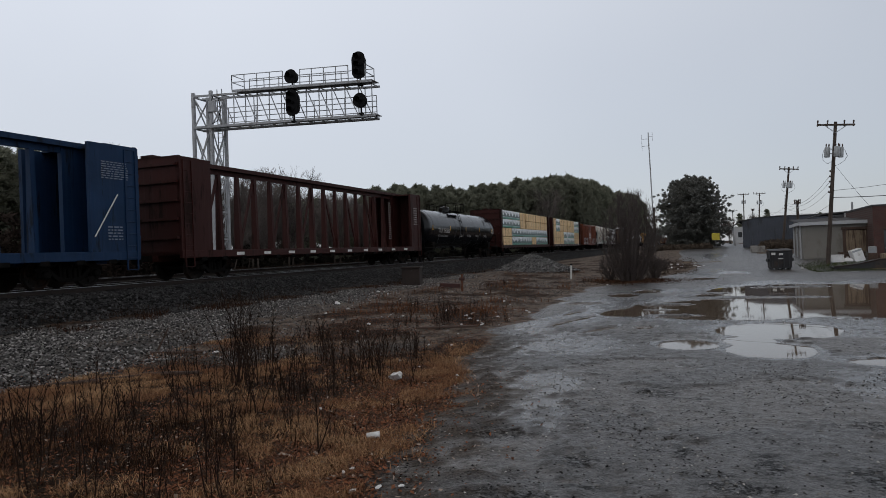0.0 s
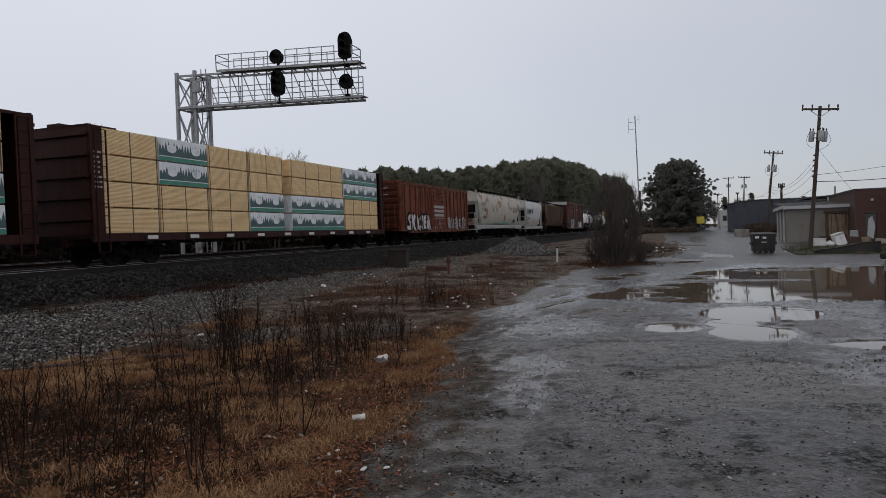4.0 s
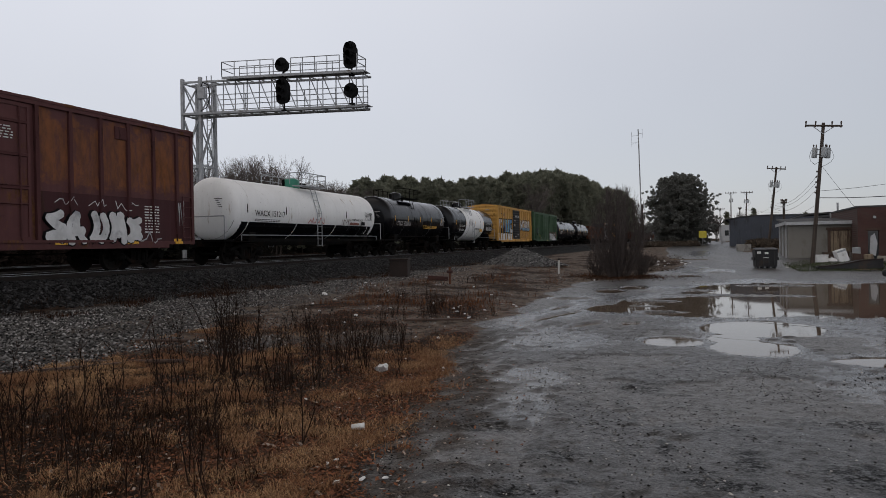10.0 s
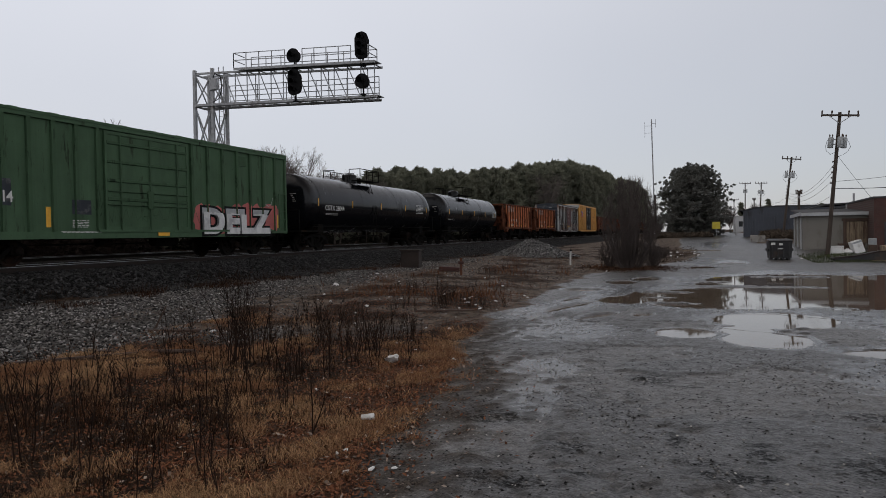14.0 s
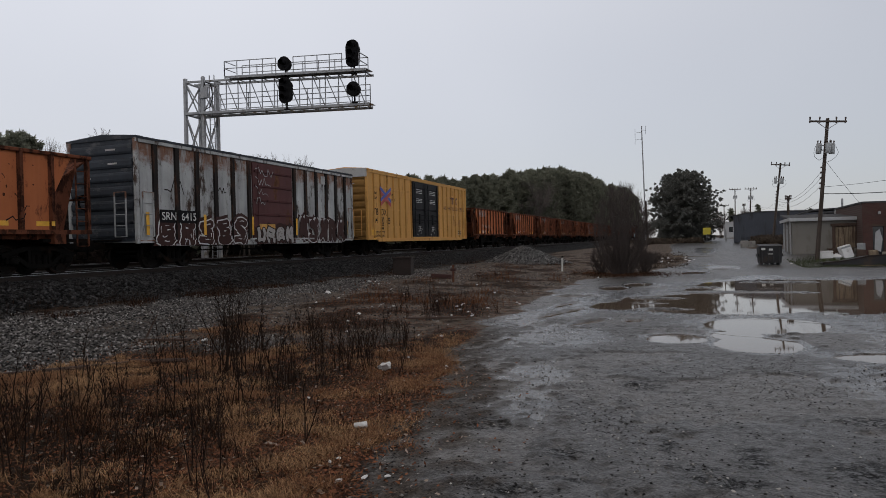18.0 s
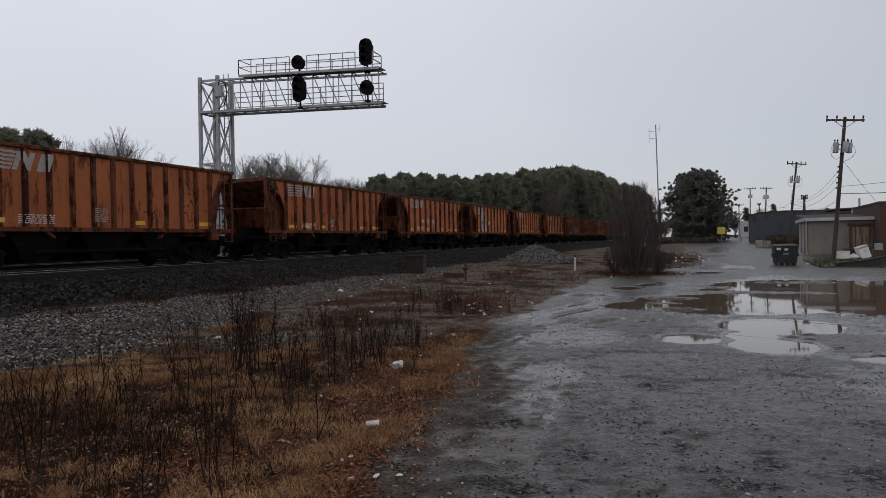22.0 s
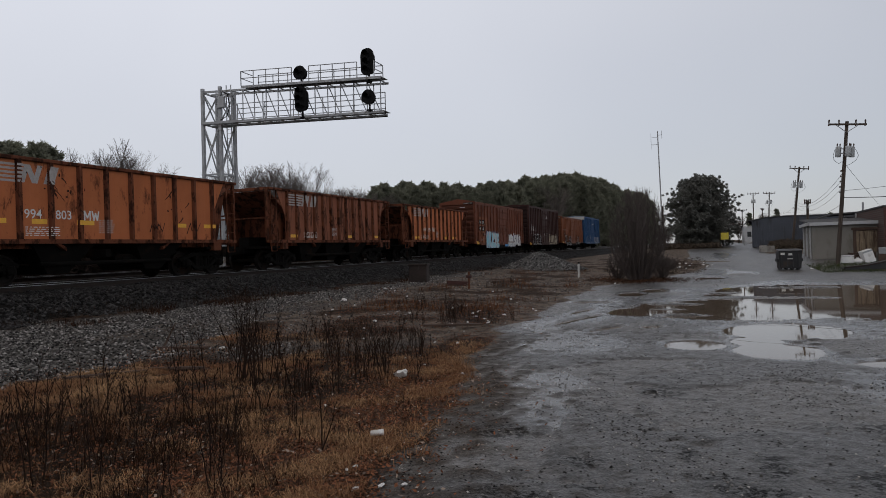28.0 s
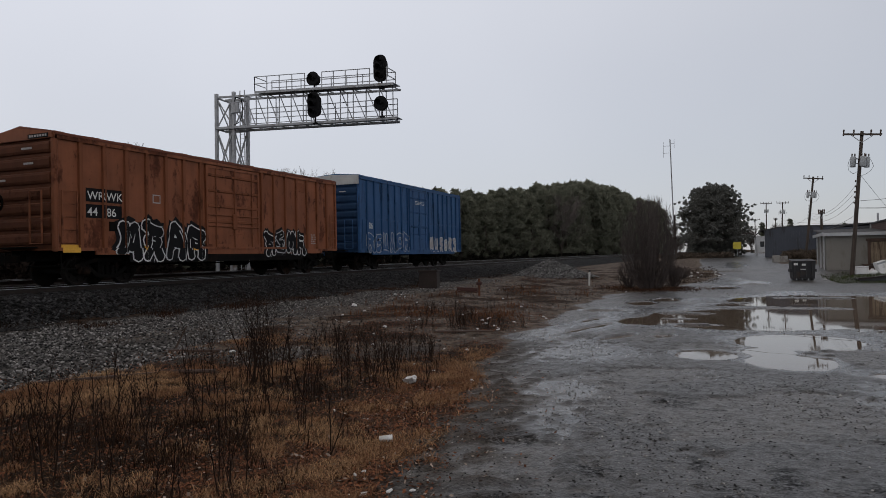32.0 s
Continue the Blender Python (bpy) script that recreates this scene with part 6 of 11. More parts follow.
maroon_rusted = paint("maroon_paint_eaten_by_rust", (0.098, 0.040, 0.040), 0.28, (0.14, 0.062, 0.028), 0.15, 0.5, (0.9, 0.9, 0.42), rust_band=(0.42, 0.97))
fresh_maroon = paint("fresh_maroon_patch", (0.060, 0.020, 0.022), 0.15, (0.06, 0.03, 0.02))
box_yellow = paint("yellow_boxcar_paint", (0.56, 0.31, 0.085), 0.25, (0.26, 0.125, 0.045), grime=0.3)
box_green = paint("green_boxcar_paint", (0.058, 0.110, 0.060), 0.12, (0.03, 0.045, 0.025), 0.16, 0.5, grime=0.3, fade=0.12)
door_black = paint("black_door_paint", (0.014, 0.014, 0.016), 0.2, (0.04, 0.03, 0.025))
orange_a = paint("orange_hopper_paint", (0.44, 0.138, 0.053), 0.26, (0.20, 0.065, 0.030), 0.14, 0.55, (2.0, 2.0, 0.8))
orange_b = paint("deep_orange_hopper_paint", (0.35, 0.108, 0.042), 0.40, (0.15, 0.050, 0.024), 0.18, 0.55, (2.4, 2.4, 0.5))
orange_c = paint("brown_red_hopper_paint", (0.235, 0.084, 0.046), 0.5, (0.09, 0.034, 0.018))
worn_white = paint("worn_white_paint", (0.42, 0.43, 0.43), 0.34, (0.070, 0.048, 0.038), 0.25, 0.6, (1.5, 1.5, 0.6), grime=0.8, rust_band=(0.80, 1.2))
post_black = paint("rusted_black_posts", (0.020, 0.016, 0.015), 0.45, (0.085, 0.045, 0.032), 0.3, 0.7, (3, 3, 0.6))
worn_dark = paint("worn_blue_grey_paint", (0.040, 0.046, 0.056), 0.3, (0.11, 0.11, 0.115), 0.3, 0.6, (1.5, 1.5, 3.0))
tbox_yellow = paint("bright_yellow_paint", (0.63, 0.335, 0.100), 0.15, (0.36, 0.19, 0.06), 0.08, grime=0.22, fade=0.2)
red_brown = paint("red_brown_paint", (0.155, 0.050, 0.028), 0.30, (0.075, 0.026, 0.017), 0.22, 0.5, (0.9, 0.9, 0.5), grime=0.42, fade=0.12)
dark_brown = paint("dark_brown_paint", (0.046, 0.019, 0.016), 0.2, (0.035, 0.016, 0.012))
orange_brown = paint("orange_brown_paint", (0.23, 0.080, 0.038), 0.40, (0.115, 0.038, 0.020), 0.25, 0.5, (0.9, 0.9, 0.5), grime=0.35)
box_blue = paint("blue_boxcar_paint", (0.030, 0.088, 0.205), 0.25, (0.03, 0.05, 0.09))
grimy_white = surface("grimy_white_steel", (0.36, 0.36, 0.355), 0.5, 0, 0.15, 1.5, 40, 0.1, (0.2, 0.18, 0.16), 0.3)
dome_green = surface("green_dome_paint", (0.02, 0.20, 0.13), 0.4, 0, 0.1)

CREAM = surface("spray_cream", (0.42, 0.36, 0.26), 0.6, 0, 0.3, 2.5, 50, 0.05)
RED_BROWN_TAG = surface("red_brown_marker", (0.16, 0.05, 0.03), 0.6)
orange_rail = surface("orange_reflector", (0.40, 0.16, 0.04), 0.5)

# two empty centre-beam cars
c = couple(centre_beam("dark blue empty centre-beam lumber car", 23.3, blue_steel, wing=2.0), -5.2, 18.1)
small_print(c, 10.1, 11.2, 3.5, 4.1, 5, pale_stencil, 1.556, 3)
small_print(c, 10.3, 10.9, 1.5, 2.0, 3, pale_stencil, 1.556, 4)
part("grab_bar", Shape().tube((1.59, 9.75, 1.6), (1.59, 10.7, 3.0), 0.022, n=5), white_mark, c, "white painted grab bar")
c = couple(centre_beam("dark brown empty centre-beam lumber car", 23.3, brown_steel, wing=1.7), 20.1, 43.4)
small_print(c, 9.5, 9.9, 1.7, 4.2, 11, worn_stencil, 0.095, 5)
small_print(c, 10.4, 11.0, 2.6, 3.8, 5, worn_stencil, 1.556, 6)
for k in range(10):
    mark(c, -8.5 + k * 1.9, -8.0 + k * 1.9, 0.9, 1.02, white_mark, 1.562)

c = couple(tank_car("glossy black tank car with white stencils", 18.6, tank_black, platform_at=-0.9), 44.1, 62.75)
lettering(c, "TILX 252252", -6.4, 2.15, 0.33, worn_stencil, 1.447)
small_print(c, -6.4, -4.4, 1.85, 2.0, 1, worn_stencil, 1.42, 7)
small_print(c, 7.3, 8.3, 2.2, 2.6, 3, worn_stencil, 1.455, 8)
for y in (-1.6, 0.4, 2.6, 4.9):
    small_print(c, y, y + 0.9, 1.85, 2.05, 2, worn_stencil, 1.43, round(y * 10) + 200)


def lumber(plan, z0=1.1, z1=4.64):
    """Rows of (from, to, tiers, wrapped, set back)."""
    out = []
    h = (z1 - z0) / 4
    for a, b, tiers, wrapped, back in plan:
        for k in tiers:
            out.append((a, b, z0 + k * h, z0 + (k + 1) * h, wrapped, back))
    return out


loads = lumber([(0.85, 4.5, (2, 3), 1, 0), (4.5, 8.2, (2, 3), 1, 0), (8.3, 10.6, (2, 3), 0, 0), (11.1, 15.9, (2, 3), 0, 0), (16.0, 18.6, (2, 3), 0, 0), (18.65, 22.4, (2, 3), 0, 0),
                (0.85, 4.65, (0, 1), 0, 0), (4.75, 9.1, (0, 1), 1, 0), (9.15, 13.6, (0, 1), 1, 0), (13.7, 15.9, (0,), 0, 0), (13.7, 15.9, (1,), 1, 0), (16.0, 22.4, (0, 1), 1, 0)])
c = couple(centre_beam("brown centre-beam car loaded with wrapped and bare lumber", 23.3, brown_steel, loads=loads, wing=0.5), 63.8, 87.1)
loads = lumber([(0.5, 3.1, (0, 1, 2, 3), 0, 0), (3.15, 5.85, (2, 3), 1, 0), (3.15, 5.85, (0, 1), 0, 0), (5.9, 8.55, (0, 1, 2, 3), 0, 0), (8.6, 11.3, (2, 3), 0, 0), (8.6, 11.3, (0, 1), 1, 0),
                (12.0, 17.4, (2, 3), 0, 0), (12.0, 17.4, (0, 1), 1, 0), (17.45, 21.9, (2, 3), 1, 0), (17.45, 21.9, (0, 1), 0, 0)])
c = couple(centre_beam("brown centre-beam car stacked high with bare lumber", 22.6, brown_steel, loads=loads, wing=0.45), 89.1, 111.7)
for k in range(9):
    mark(c, -9 + k * 2.2, -8.5 + k * 2.2, 0.9, 1.03, white_mark, 1.562)
small_print(c, -11.2, -10.9, 2.6, 3.9, 5, worn_stencil, 1.556, 19)

c = couple(boxcar("rust-brown boxcar with white graffiti along its foot", 15.2, 0.85, 4.3, rust_box, posts_evenly(15.2, (-1.5, 1.7), 5, 5), (-1.5, 1.7), roof_mat=rust_box, ribs=9), 114.3, 129.5)
mark(c, -1.0, 1.2, 1.9, 2.9, worn_stencil, 1.604, "door_patch")
throw_up(c, -6.4, -1.8, 0.95, 2.25, 6, spray_white, spray_black, SIDE, 11, cloud=spray_black)
throw_up(c, 2.0, 6.9, 0.95, 2.15, 7, spray_grey, spray_black, SIDE, 12)
scrawl(c, -1.2, 1.4, 1.1, 1.8, spray_white, SIDE, 13)

c = couple(covered_hopper("pale tan covered hopper with rust stains", 19.0, 1.42, 4.4, tan_grey, grimy_white, bulge=0.14), 131.8, 150.8)
lettering(c, "CRDX", -7.3, 3.2, 0.36, black_mark, 1.598)
lettering(c, "11720", -7.3, 2.7, 0.36, black_mark, 1.606)
small_print(c, -7.3, -5.9, 2.0, 2.3, 2, black_mark, 1.606, 9)
small_print(c, 4.9, 6.9, 2.75, 3.35, 6, black_mark, 1.606, 10)
mark(c, -2.6, 2.9, 1.48, 1.62, dome_green, 1.52, "old_paint_band", "green remains of old paint")
mark(c, 5.0, 5.7, 1.62, 2.0, black_mark, 1.60, "data_panel")
scrawl(c, 3.4, 7.0, 1.1, 1.32, RED_BROWN_TAG, 1.588, 16, 0.03)
for y in (-1.2, 2.3):
    mark(c, y, y + 0.07, 1.5, 2.05, orange_rail, 1.585, "reflector")
for y in (-8.0, -4.5, 0.9, 4.4):
    small_print(c, y, y + 0.6, 1.12, 1.24, 1, black_mark, 1.586, 160 + round(y))
for y in (-3.9, 2.9):
    part("round_badge", Shape().lathe([(1.604, 0.15), (1.612, 0.15)], "x", 14).move(0, y, 2.9), white_mark, c)

c = couple(covered_hopper("pale grey two-bay covered hopper with black logo stripes", 11.2, 1.30, 4.28, pale_grey, grimy_white, bulge=0.12, bays=2), 152.4, 163.6)
for k in range(5):
    part("logo_stripe", Shape().add([(1.586, -4.35, 2.80 + k * 0.125), (1.586, -2.72 + 0.05 * k, 2.80 + k * 0.125), (1.586, -2.69 + 0.05 * k, 2.875 + k * 0.125), (1.586, -4.35, 2.875 + k * 0.125)], [(0, 1, 2, 3)]), black_mark, c)
for a, w in ((-2.72, 0.26), (-2.2, 0.26), (-1.62, 0.62)):
    part("logo_block", Shape().add([(1.587, a, 2.80), (1.587, a + w, 2.80), (1.587, a + w + 0.2, 3.375), (1.587, a + 0.2, 3.375)], [(0, 1, 2, 3)]), black_mark, c)
part("logo_block", Shape().add([(1.588, -2.5, 3.375), (1.588, -2.3, 3.375), (1.588, -1.95, 2.80), (1.588, -2.15, 2.80)], [(0, 1, 2, 3)]), black_mark, c)
lettering(c, "294314", -4.1, 2.02, 0.30, black_mark, 1.588)
small_print(c, -4.1, -3.3, 1.55, 1.75, 2, black_mark, 1.57, 15)
for k in range(5):
    scrawl(c, -2.5 + k * 1.15, -1.2 + k * 1.15, 1.5, 2.45, (spray_pink, maroon)[k % 2], 1.592, 140 + k, 0.028, "thin red sprayed outline")
scrawl(c, -2.0, 2.6, 1.08, 1.3, spray_pink, 1.588, 147, 0.022)
for y in (-4.55, -2.55, 0.0, 2.3, 4.2):
    mark(c, y, y + 0.12, 1.5, 2.2, yellow_mark, 1.578, "reflector")
for y in (-2.9, -0.6, 1.5):
    mark(c, y, y + 0.6, 1.06, 1.18, white_mark, 1.588, "sill_stencil")
mark(c, -1.95, -1.7, 1.0, 1.28, red_mark, 1.588, "sill_stencil")

c = couple(covered_hopper("rusty brown ribbed covered hopper", 17.5, 1.38, 4.25, rust_hopper, rust_dark, posts=17, bulge=0.03, sill=0.15), 165.0, 182.5)
lettering(c, "52", -4.3, 2.5, 0.34, black_mark, 1.54)
mark(c, 5.0, 5.4, 1.7, 2.02, black_mark, 1.57, "data_panel")
for z in (1.7, 1.85, 2.0):
    mark(c, 4.98, 5.42, z, z + 0.02, white_mark, 1.573, "data_panel_rule")

D11 = (-2.45, 2.45)
c = couple(boxcar("dark red boxcar with white graffiti and pale end cap", 18.8, 0.76, 5.14, maroon, posts_evenly(18.8, D11, 5, 5), D11, end_top=grimy_white, roof_mat=maroon, two_doors=True, split=True, ribs=4, panel_mat=maroon_rusted), 184.3, 203.1)
for a, b in ((-8.3, -2.7), (2.8, 9.2)):
    mark(c, a, b, 1.0, 2.5, fresh_maroon, SIDE, "repainted_band", "darker repainted lower band")
lettering(c, "TR", -8.05, 2.35, 0.33, white_mark, SIDE + 0.002)
lettering(c, "65", -8.05, 1.90, 0.33, white_mark, SIDE + 0.002)
lettering(c, "343", -7.3, 1.90, 0.33, white_mark, SIDE + 0.002)
small_print(c, -8.4, -7.0, 1.5, 1.75, 2, white_mark, SIDE + 0.002, 20)
small_print(c, 6.9, 7.6, 1.3, 2.3, 6, white_mark, SIDE + 0.002, 19)
for y, w in ((-8.9, 0.5), (-5.6, 0.35), (-3.1, 0.35), (3.2, 0.6), (6.0, 0.5), (8.3, 0.4)):
    mark(c, y, y + w, 0.9, 1.08, yellow_mark, SIDE + 0.02, "reflector")
for k in range(4):
    scrawl(c, -7.4, -6.5, 1.0 + 0.2 * k, 1.5 + 0.2 * k, spray_white, SIDE + 0.004, 205 + k, 0.022)
throw_up(c, -6.35, -2.4, 0.85, 2.55, 4, spray_grey, spray_black, SIDE + 0.003, 21, "grey sprayed letters in black and white outline", shade=spray_white, fat=0.46, line=0.07)
scrawl(c, -6.3, -2.4, 1.9, 2.75, spray_white, SIDE + 0.012, 24, 0.035)
throw_up(c, 2.85, 6.7, 0.85, 2.0, 5, spray_white, spray_black, SIDE + 0.003, 22, "white sprayed letters", fat=0.5, line=0.04)
scrawl(c, 3.3, 4.1, 2.1, 2.4, spray_white, SIDE + 0.004, 25, 0.025)
scrawl(c, 4.5, 5.2, 2.1, 2.4, spray_white, SIDE + 0.004, 26, 0.025)
scrawl(c, 5.6, 6.6, 2.0, 2.35, spray_white, SIDE + 0.004, 27, 0.03)
scrawl(c, 6.75, 7.7, 0.9, 1.5, spray_grey, SIDE + 0.004, 28, 0.05)
scrawl(c, 8.5, 8.9, 1.2, 2.6, spray_grey, SIDE + 0.004, 29, 0.05)
small_print(c, 0.6, 1.9, 3.9, 4.3, 3, white_mark, SIDE + 0.045, 24)
for y in (-1.6, 1.0):
    mark(c, y, y + 0.35, 1.9, 2.6, spray_grey, SIDE + 0.045, "lock_plate")

c = couple(tank_car("white tank car with black lower half and green dome", 15.8, tank_white, r=1.4, zc=2.4, lower=tank_black, dome=dome_green, rail=galv, platform_at=-0.1, full_sill=True, stripes=black_mark), 205.0, 220.8)
lettering(c, "WACX 151217", -5.6, 2.12, 0.27, black_mark, 1.402)
small_print(c, -5.6, -3.6, 1.88, 2.02, 1, black_mark, 1.385, 25)
scrawl(c, -1.1, 0.6, 1.85, 2.2, spray_pink, 1.405, 26, 0.045, "red sprayed tag")
scrawl(c, 2.6, 3.8, 1.85, 2.2, maroon, 1.405, 30, 0.04)
small_print(c, 5.4, 6.4, 2.2, 2.7, 4, black_mark, 1.405, 27)
mark(c, 4.9, 5.4, 1.88, 2.08, black_mark, 1.40, "data_panel")
mark(c, 3.5, 4.6, 1.88, 2.02, RED_BROWN_TAG, 1.40, "data_panel")
lettering(c, "PHOSPHORIC ACID", 3.7, 2.12, 0.115, black_mark, 1.402)
c = couple(tank_car("black tank car with white stencils and railing", 12.6, tank_black, r=1.48, platform_at=-0.9), 220.9, 233.5)
lettering(c, "UTLX 300083", -4.3, 2.0, 0.30, worn_stencil, 1.47)
small_print(c, 0.6, 3.4, 1.85, 2.1, 2, yellow_mark, 1.455, 31)
small_print(c, 4.2, 5.0, 2.1, 2.7, 4, worn_stencil, 1.485, 28)
c = couple(tank_car("black tank car with a broad white middle band", 14.4, tank_black, r=1.48, band=(-2.64, 2.85, tank_white), rail=galv, platform_at=-0.6), 233.6, 248.0)
lettering(c, "TGAX 131447", -4.65, 2.1, 0.205, white_mark, 1.472)
small_print(c, -4.65, -3.1, 1.8, 1.98, 2, white_mark, 1.45, 32)
small_print(c, -1.6, -0.6, 2.3, 2.9, 5, worn_stencil, 1.492, 33)
small_print(c, -0.4, 1.3, 1.95, 2.1, 1, black_mark, 1.475, 29)
mark(c, 1.4, 2.3, 1.75, 2.0, yellow_mark, 1.475, "warning_panel", "amber warning panel")
small_print(c, 3.6, 5.6, 1.9, 2.3, 3, white_mark, 1.475, 30)
small_print(c, 3.6, 5.2, 2.5, 2.62, 1, white_mark, 1.485, 34)

D15 = (-1.6, 1.6)
c = couple(boxcar("yellow boxcar with black door and blue graffiti", 15.9, 0.80, 4.46, box_yellow, posts_evenly(15.9, D15, 5, 5), D15, end_mat=grimed(box_yellow), roof_mat=box_yellow, door_mat=door_black, ribs=12), 248.5, 264.4)
lettering(c, "r ail", -6.6, 3.5, 0.42, maroon, SIDE, wide=1.75)
mark(c, -7.7, -1.65, 0.98, 1.72, spray_white, SIDE + 0.001, "sprayed_ground", "white sprayed ground under the letters")
block_letter(c, "G", -7.35, -6.2, 1.78, 3.12, spray_white, spray_black, 2.3, SIDE + 0.004, "white and black sprayed block letter")
block_letter(c, "L", -5.93, -5.1, 1.78, 3.12, spray_cyan, spray_black, 2.35, SIDE + 0.005, "pale blue and black sprayed block letter")
block_letter(c, "O", -5.12, -4.26, 1.80, 3.12, spray_cyan, spray_blue, 2.72, SIDE + 0.006, "blue sprayed block letter with drips")
block_letter(c, "B", -4.06, -3.30, 1.80, 3.16, spray_cyan, spray_blue, 2.80, SIDE + 0.007, "blue sprayed block letter with drips")
block_letter(c, "E", -3.08, -2.02, 1.78, 3.16, spray_blue, spray_white, 2.25, SIDE + 0.008, "blue and white sprayed block letter with drips")
rnd = random.Random(32)
drips = []
for k in range(46):
    y = -7.3 + k * 0.121 + rnd.uniform(-0.05, 0.05)
    d = 1.72 - rnd.uniform(0.03, 0.62) * rnd.random()
    drips.append([(y, d), (y + 0.02, d), (y + rnd.uniform(0.03, 0.09), 1.78), (y - rnd.uniform(0.0, 0.05), 1.78)])
part("paint_drip", painted(c, drips[::2] + drips[1::5], SIDE + 0.004), spray_black, c)
scrawl(c, -5.3, -4.5, 3.15, 3.5, spray_pink, SIDE + 0.002, 37, 0.05)
scrawl(c, -2.2, -1.7, 3.3, 3.8, maroon, SIDE + 0.002, 39, 0.02)
for k in range(9):
    scrawl(c, 1.9 + 0.45 * k, 2.7 + 0.45 * k, 0.95 + 0.1 * (k % 3), 1.7 + 0.15 * (k * 5 % 4), (spray_black, worn_stencil, maroon)[k % 3], SIDE + 0.001, 340 + k, (0.06, 0.035, 0.025)[k % 3])
fat_letters(c, "NOMiS", 1.95, 2.15, 1.08, spray_white, spray_black, SIDE + 0.012, 1.02, "white sprayed block letters with blue shade", spray_blue, 2.35)
for k in range(3):
    small_print(c, 6.45, 7.0, 2.2 + 0.35 * k, 2.45 + 0.35 * k, 2, maroon, SIDE + 0.002, 42 + k)
small_print(c, -0.9, 1.2, 3.5, 3.75, 2, white_mark, SIDE + 0.05, 35)
for y, z in ((-1.2, 3.05), (-1.4, 2.65), (-1.4, 2.5), (0.3, 1.5), (-0.9, 1.3)):
    mark(c, y, y + 0.7, z, z + 0.11, worn_stencil, SIDE + 0.05, "door_stencil")
for y in (-4.6, -2.0, 2.9, 5.2, 7.2):
    mark(c, y, y + 0.7, 0.9, 1.05, yellow_mark, 1.632, "reflector")
D16 = (-2.2, 1.6)
c = couple(boxcar("dark green boxcar with white and red graffiti", 16.2, 0.8, 4.45, box_green, posts_evenly(16.2, D16, 6, 6), D16, roof_mat=box_green, split=True, ribs=5), 266.0, 282.2)
sprayed = []
rnd = random.Random(38)
for k in range(16):
    sprayed.append(blob(rnd, 2.3 + 0.32 * k, 1.5 + rnd.uniform(-0.15, 0.2), 0.5, 0.55))
part("sprayed_ground", painted(c, sprayed, SIDE), spray_pink, c, "red sprayed ground")
fat_letters(c, "DELZ", 2.35, 0.98, 0.95, spray_grey, spray_black, SIDE + 0.008, 1.28, "white letters on a red sprayed ground", spray_white, 1.75)
for k in range(3):
    scrawl(c, -2.6 + 1.5 * k, -0.6 + 1.5 * k, 1.3, 2.0, grimed(box_green), SIDE + 0.004, 45 + k, 0.03)
scrawl(c, 6.5, 7.1, 2.1, 2.7, spray_grey, SIDE + 0.004, 48, 0.03)
mark(c, -7.2, -5.36, 1.75, 2.5, worn_dark, SIDE, "repainted_panel", "grey repainted number panel")
lettering(c, "14", -5.75, 1.85, 0.33, white_mark, SIDE + 0.003)
mark(c, -3.4, -2.7, 1.55, 2.0, worn_dark, SIDE, "data_panel")
small_print(c, -3.4, -2.8, 1.15, 1.4, 3, white_mark, SIDE, 38)
small_print(c, -3.8, -2.4, 0.98, 1.06, 1, white_mark, SIDE, 39)
for y in (-4.3, 7.3):
    mark(c, y, y + 0.16, 1.15, 1.75, yellow_mark, SIDE + 0.002, "reflector")
mark(c, 0.0, 0.55, 0.86, 0.98, yellow_mark, 1.632, "reflector")

for a, b, words, seed in ((283.4, 301.4, "CGTX 26044", 40), (302.7, 318.7, "", 41)):
    c = couple(tank_car("glossy black tank car with yellow reflectors", b - a, tank_black, r=1.5, platform_at=-0.9), a, b)
    if words:
        lettering(c, words, -6.6, 2.1, 0.26, white_mark, 1.492)
    small_print(c, -6.5, -5.2, 1.85, 1.98, 1, worn_stencil, 1.47, seed)
    small_print(c, 5.4, 6.6, 2.2, 2.8, 4, white_mark, 1.5, seed + 5)


def stripes_logo(c, y, z):
    """The faded logo: five stripes running into two slanted blocks."""
    bars = [[(y, z + k * 0.115), (y + 1.0 + 0.05 * k, z + k * 0.115), (y + 1.03 + 0.05 * k, z + 0.065 + k * 0.115), (y, z + 0.065 + k * 0.115)] for k in range(5)]
    part("logo_stripe", painted(c, bars, 1.604), worn_stencil, c)
    blocks = [[(y + a, z), (y + a + w, z), (y + a + w + 0.18, z + 0.525), (y + a + 0.18, z + 0.525)] for a, w in ((1.05, 0.16), (1.45, 0.16), (1.8, 0.34))]
    blocks.append([(y + 1.22, z + 0.525), (y + 1.4, z + 0.525), (y + 1.62, z), (y + 1.44, z)])
    part("logo_block", painted(c, blocks, 1.604), worn_stencil, c)


def mw_mark(c, y, z, size):
    """The two letters after the number, in straight bars."""
    bars = []
    for pts in (((0, 0), (0, 1)), ((0, 1), (0.38, 0.25)), ((0.38, 0.25), (0.76, 1)), ((0.76, 1), (0.76, 0)), ((1.05, 1), (1.27, 0)), ((1.27, 0), (1.5, 0.8)), ((1.5, 0.8), (1.73, 0)), ((1.73, 0), (1.95, 1))):
        bars += stroke([(y + u * size, z + v * size) for u, v in pts], 0.2 * size)
    part("lettering", painted(c, bars, SIDE), white_mark, c)


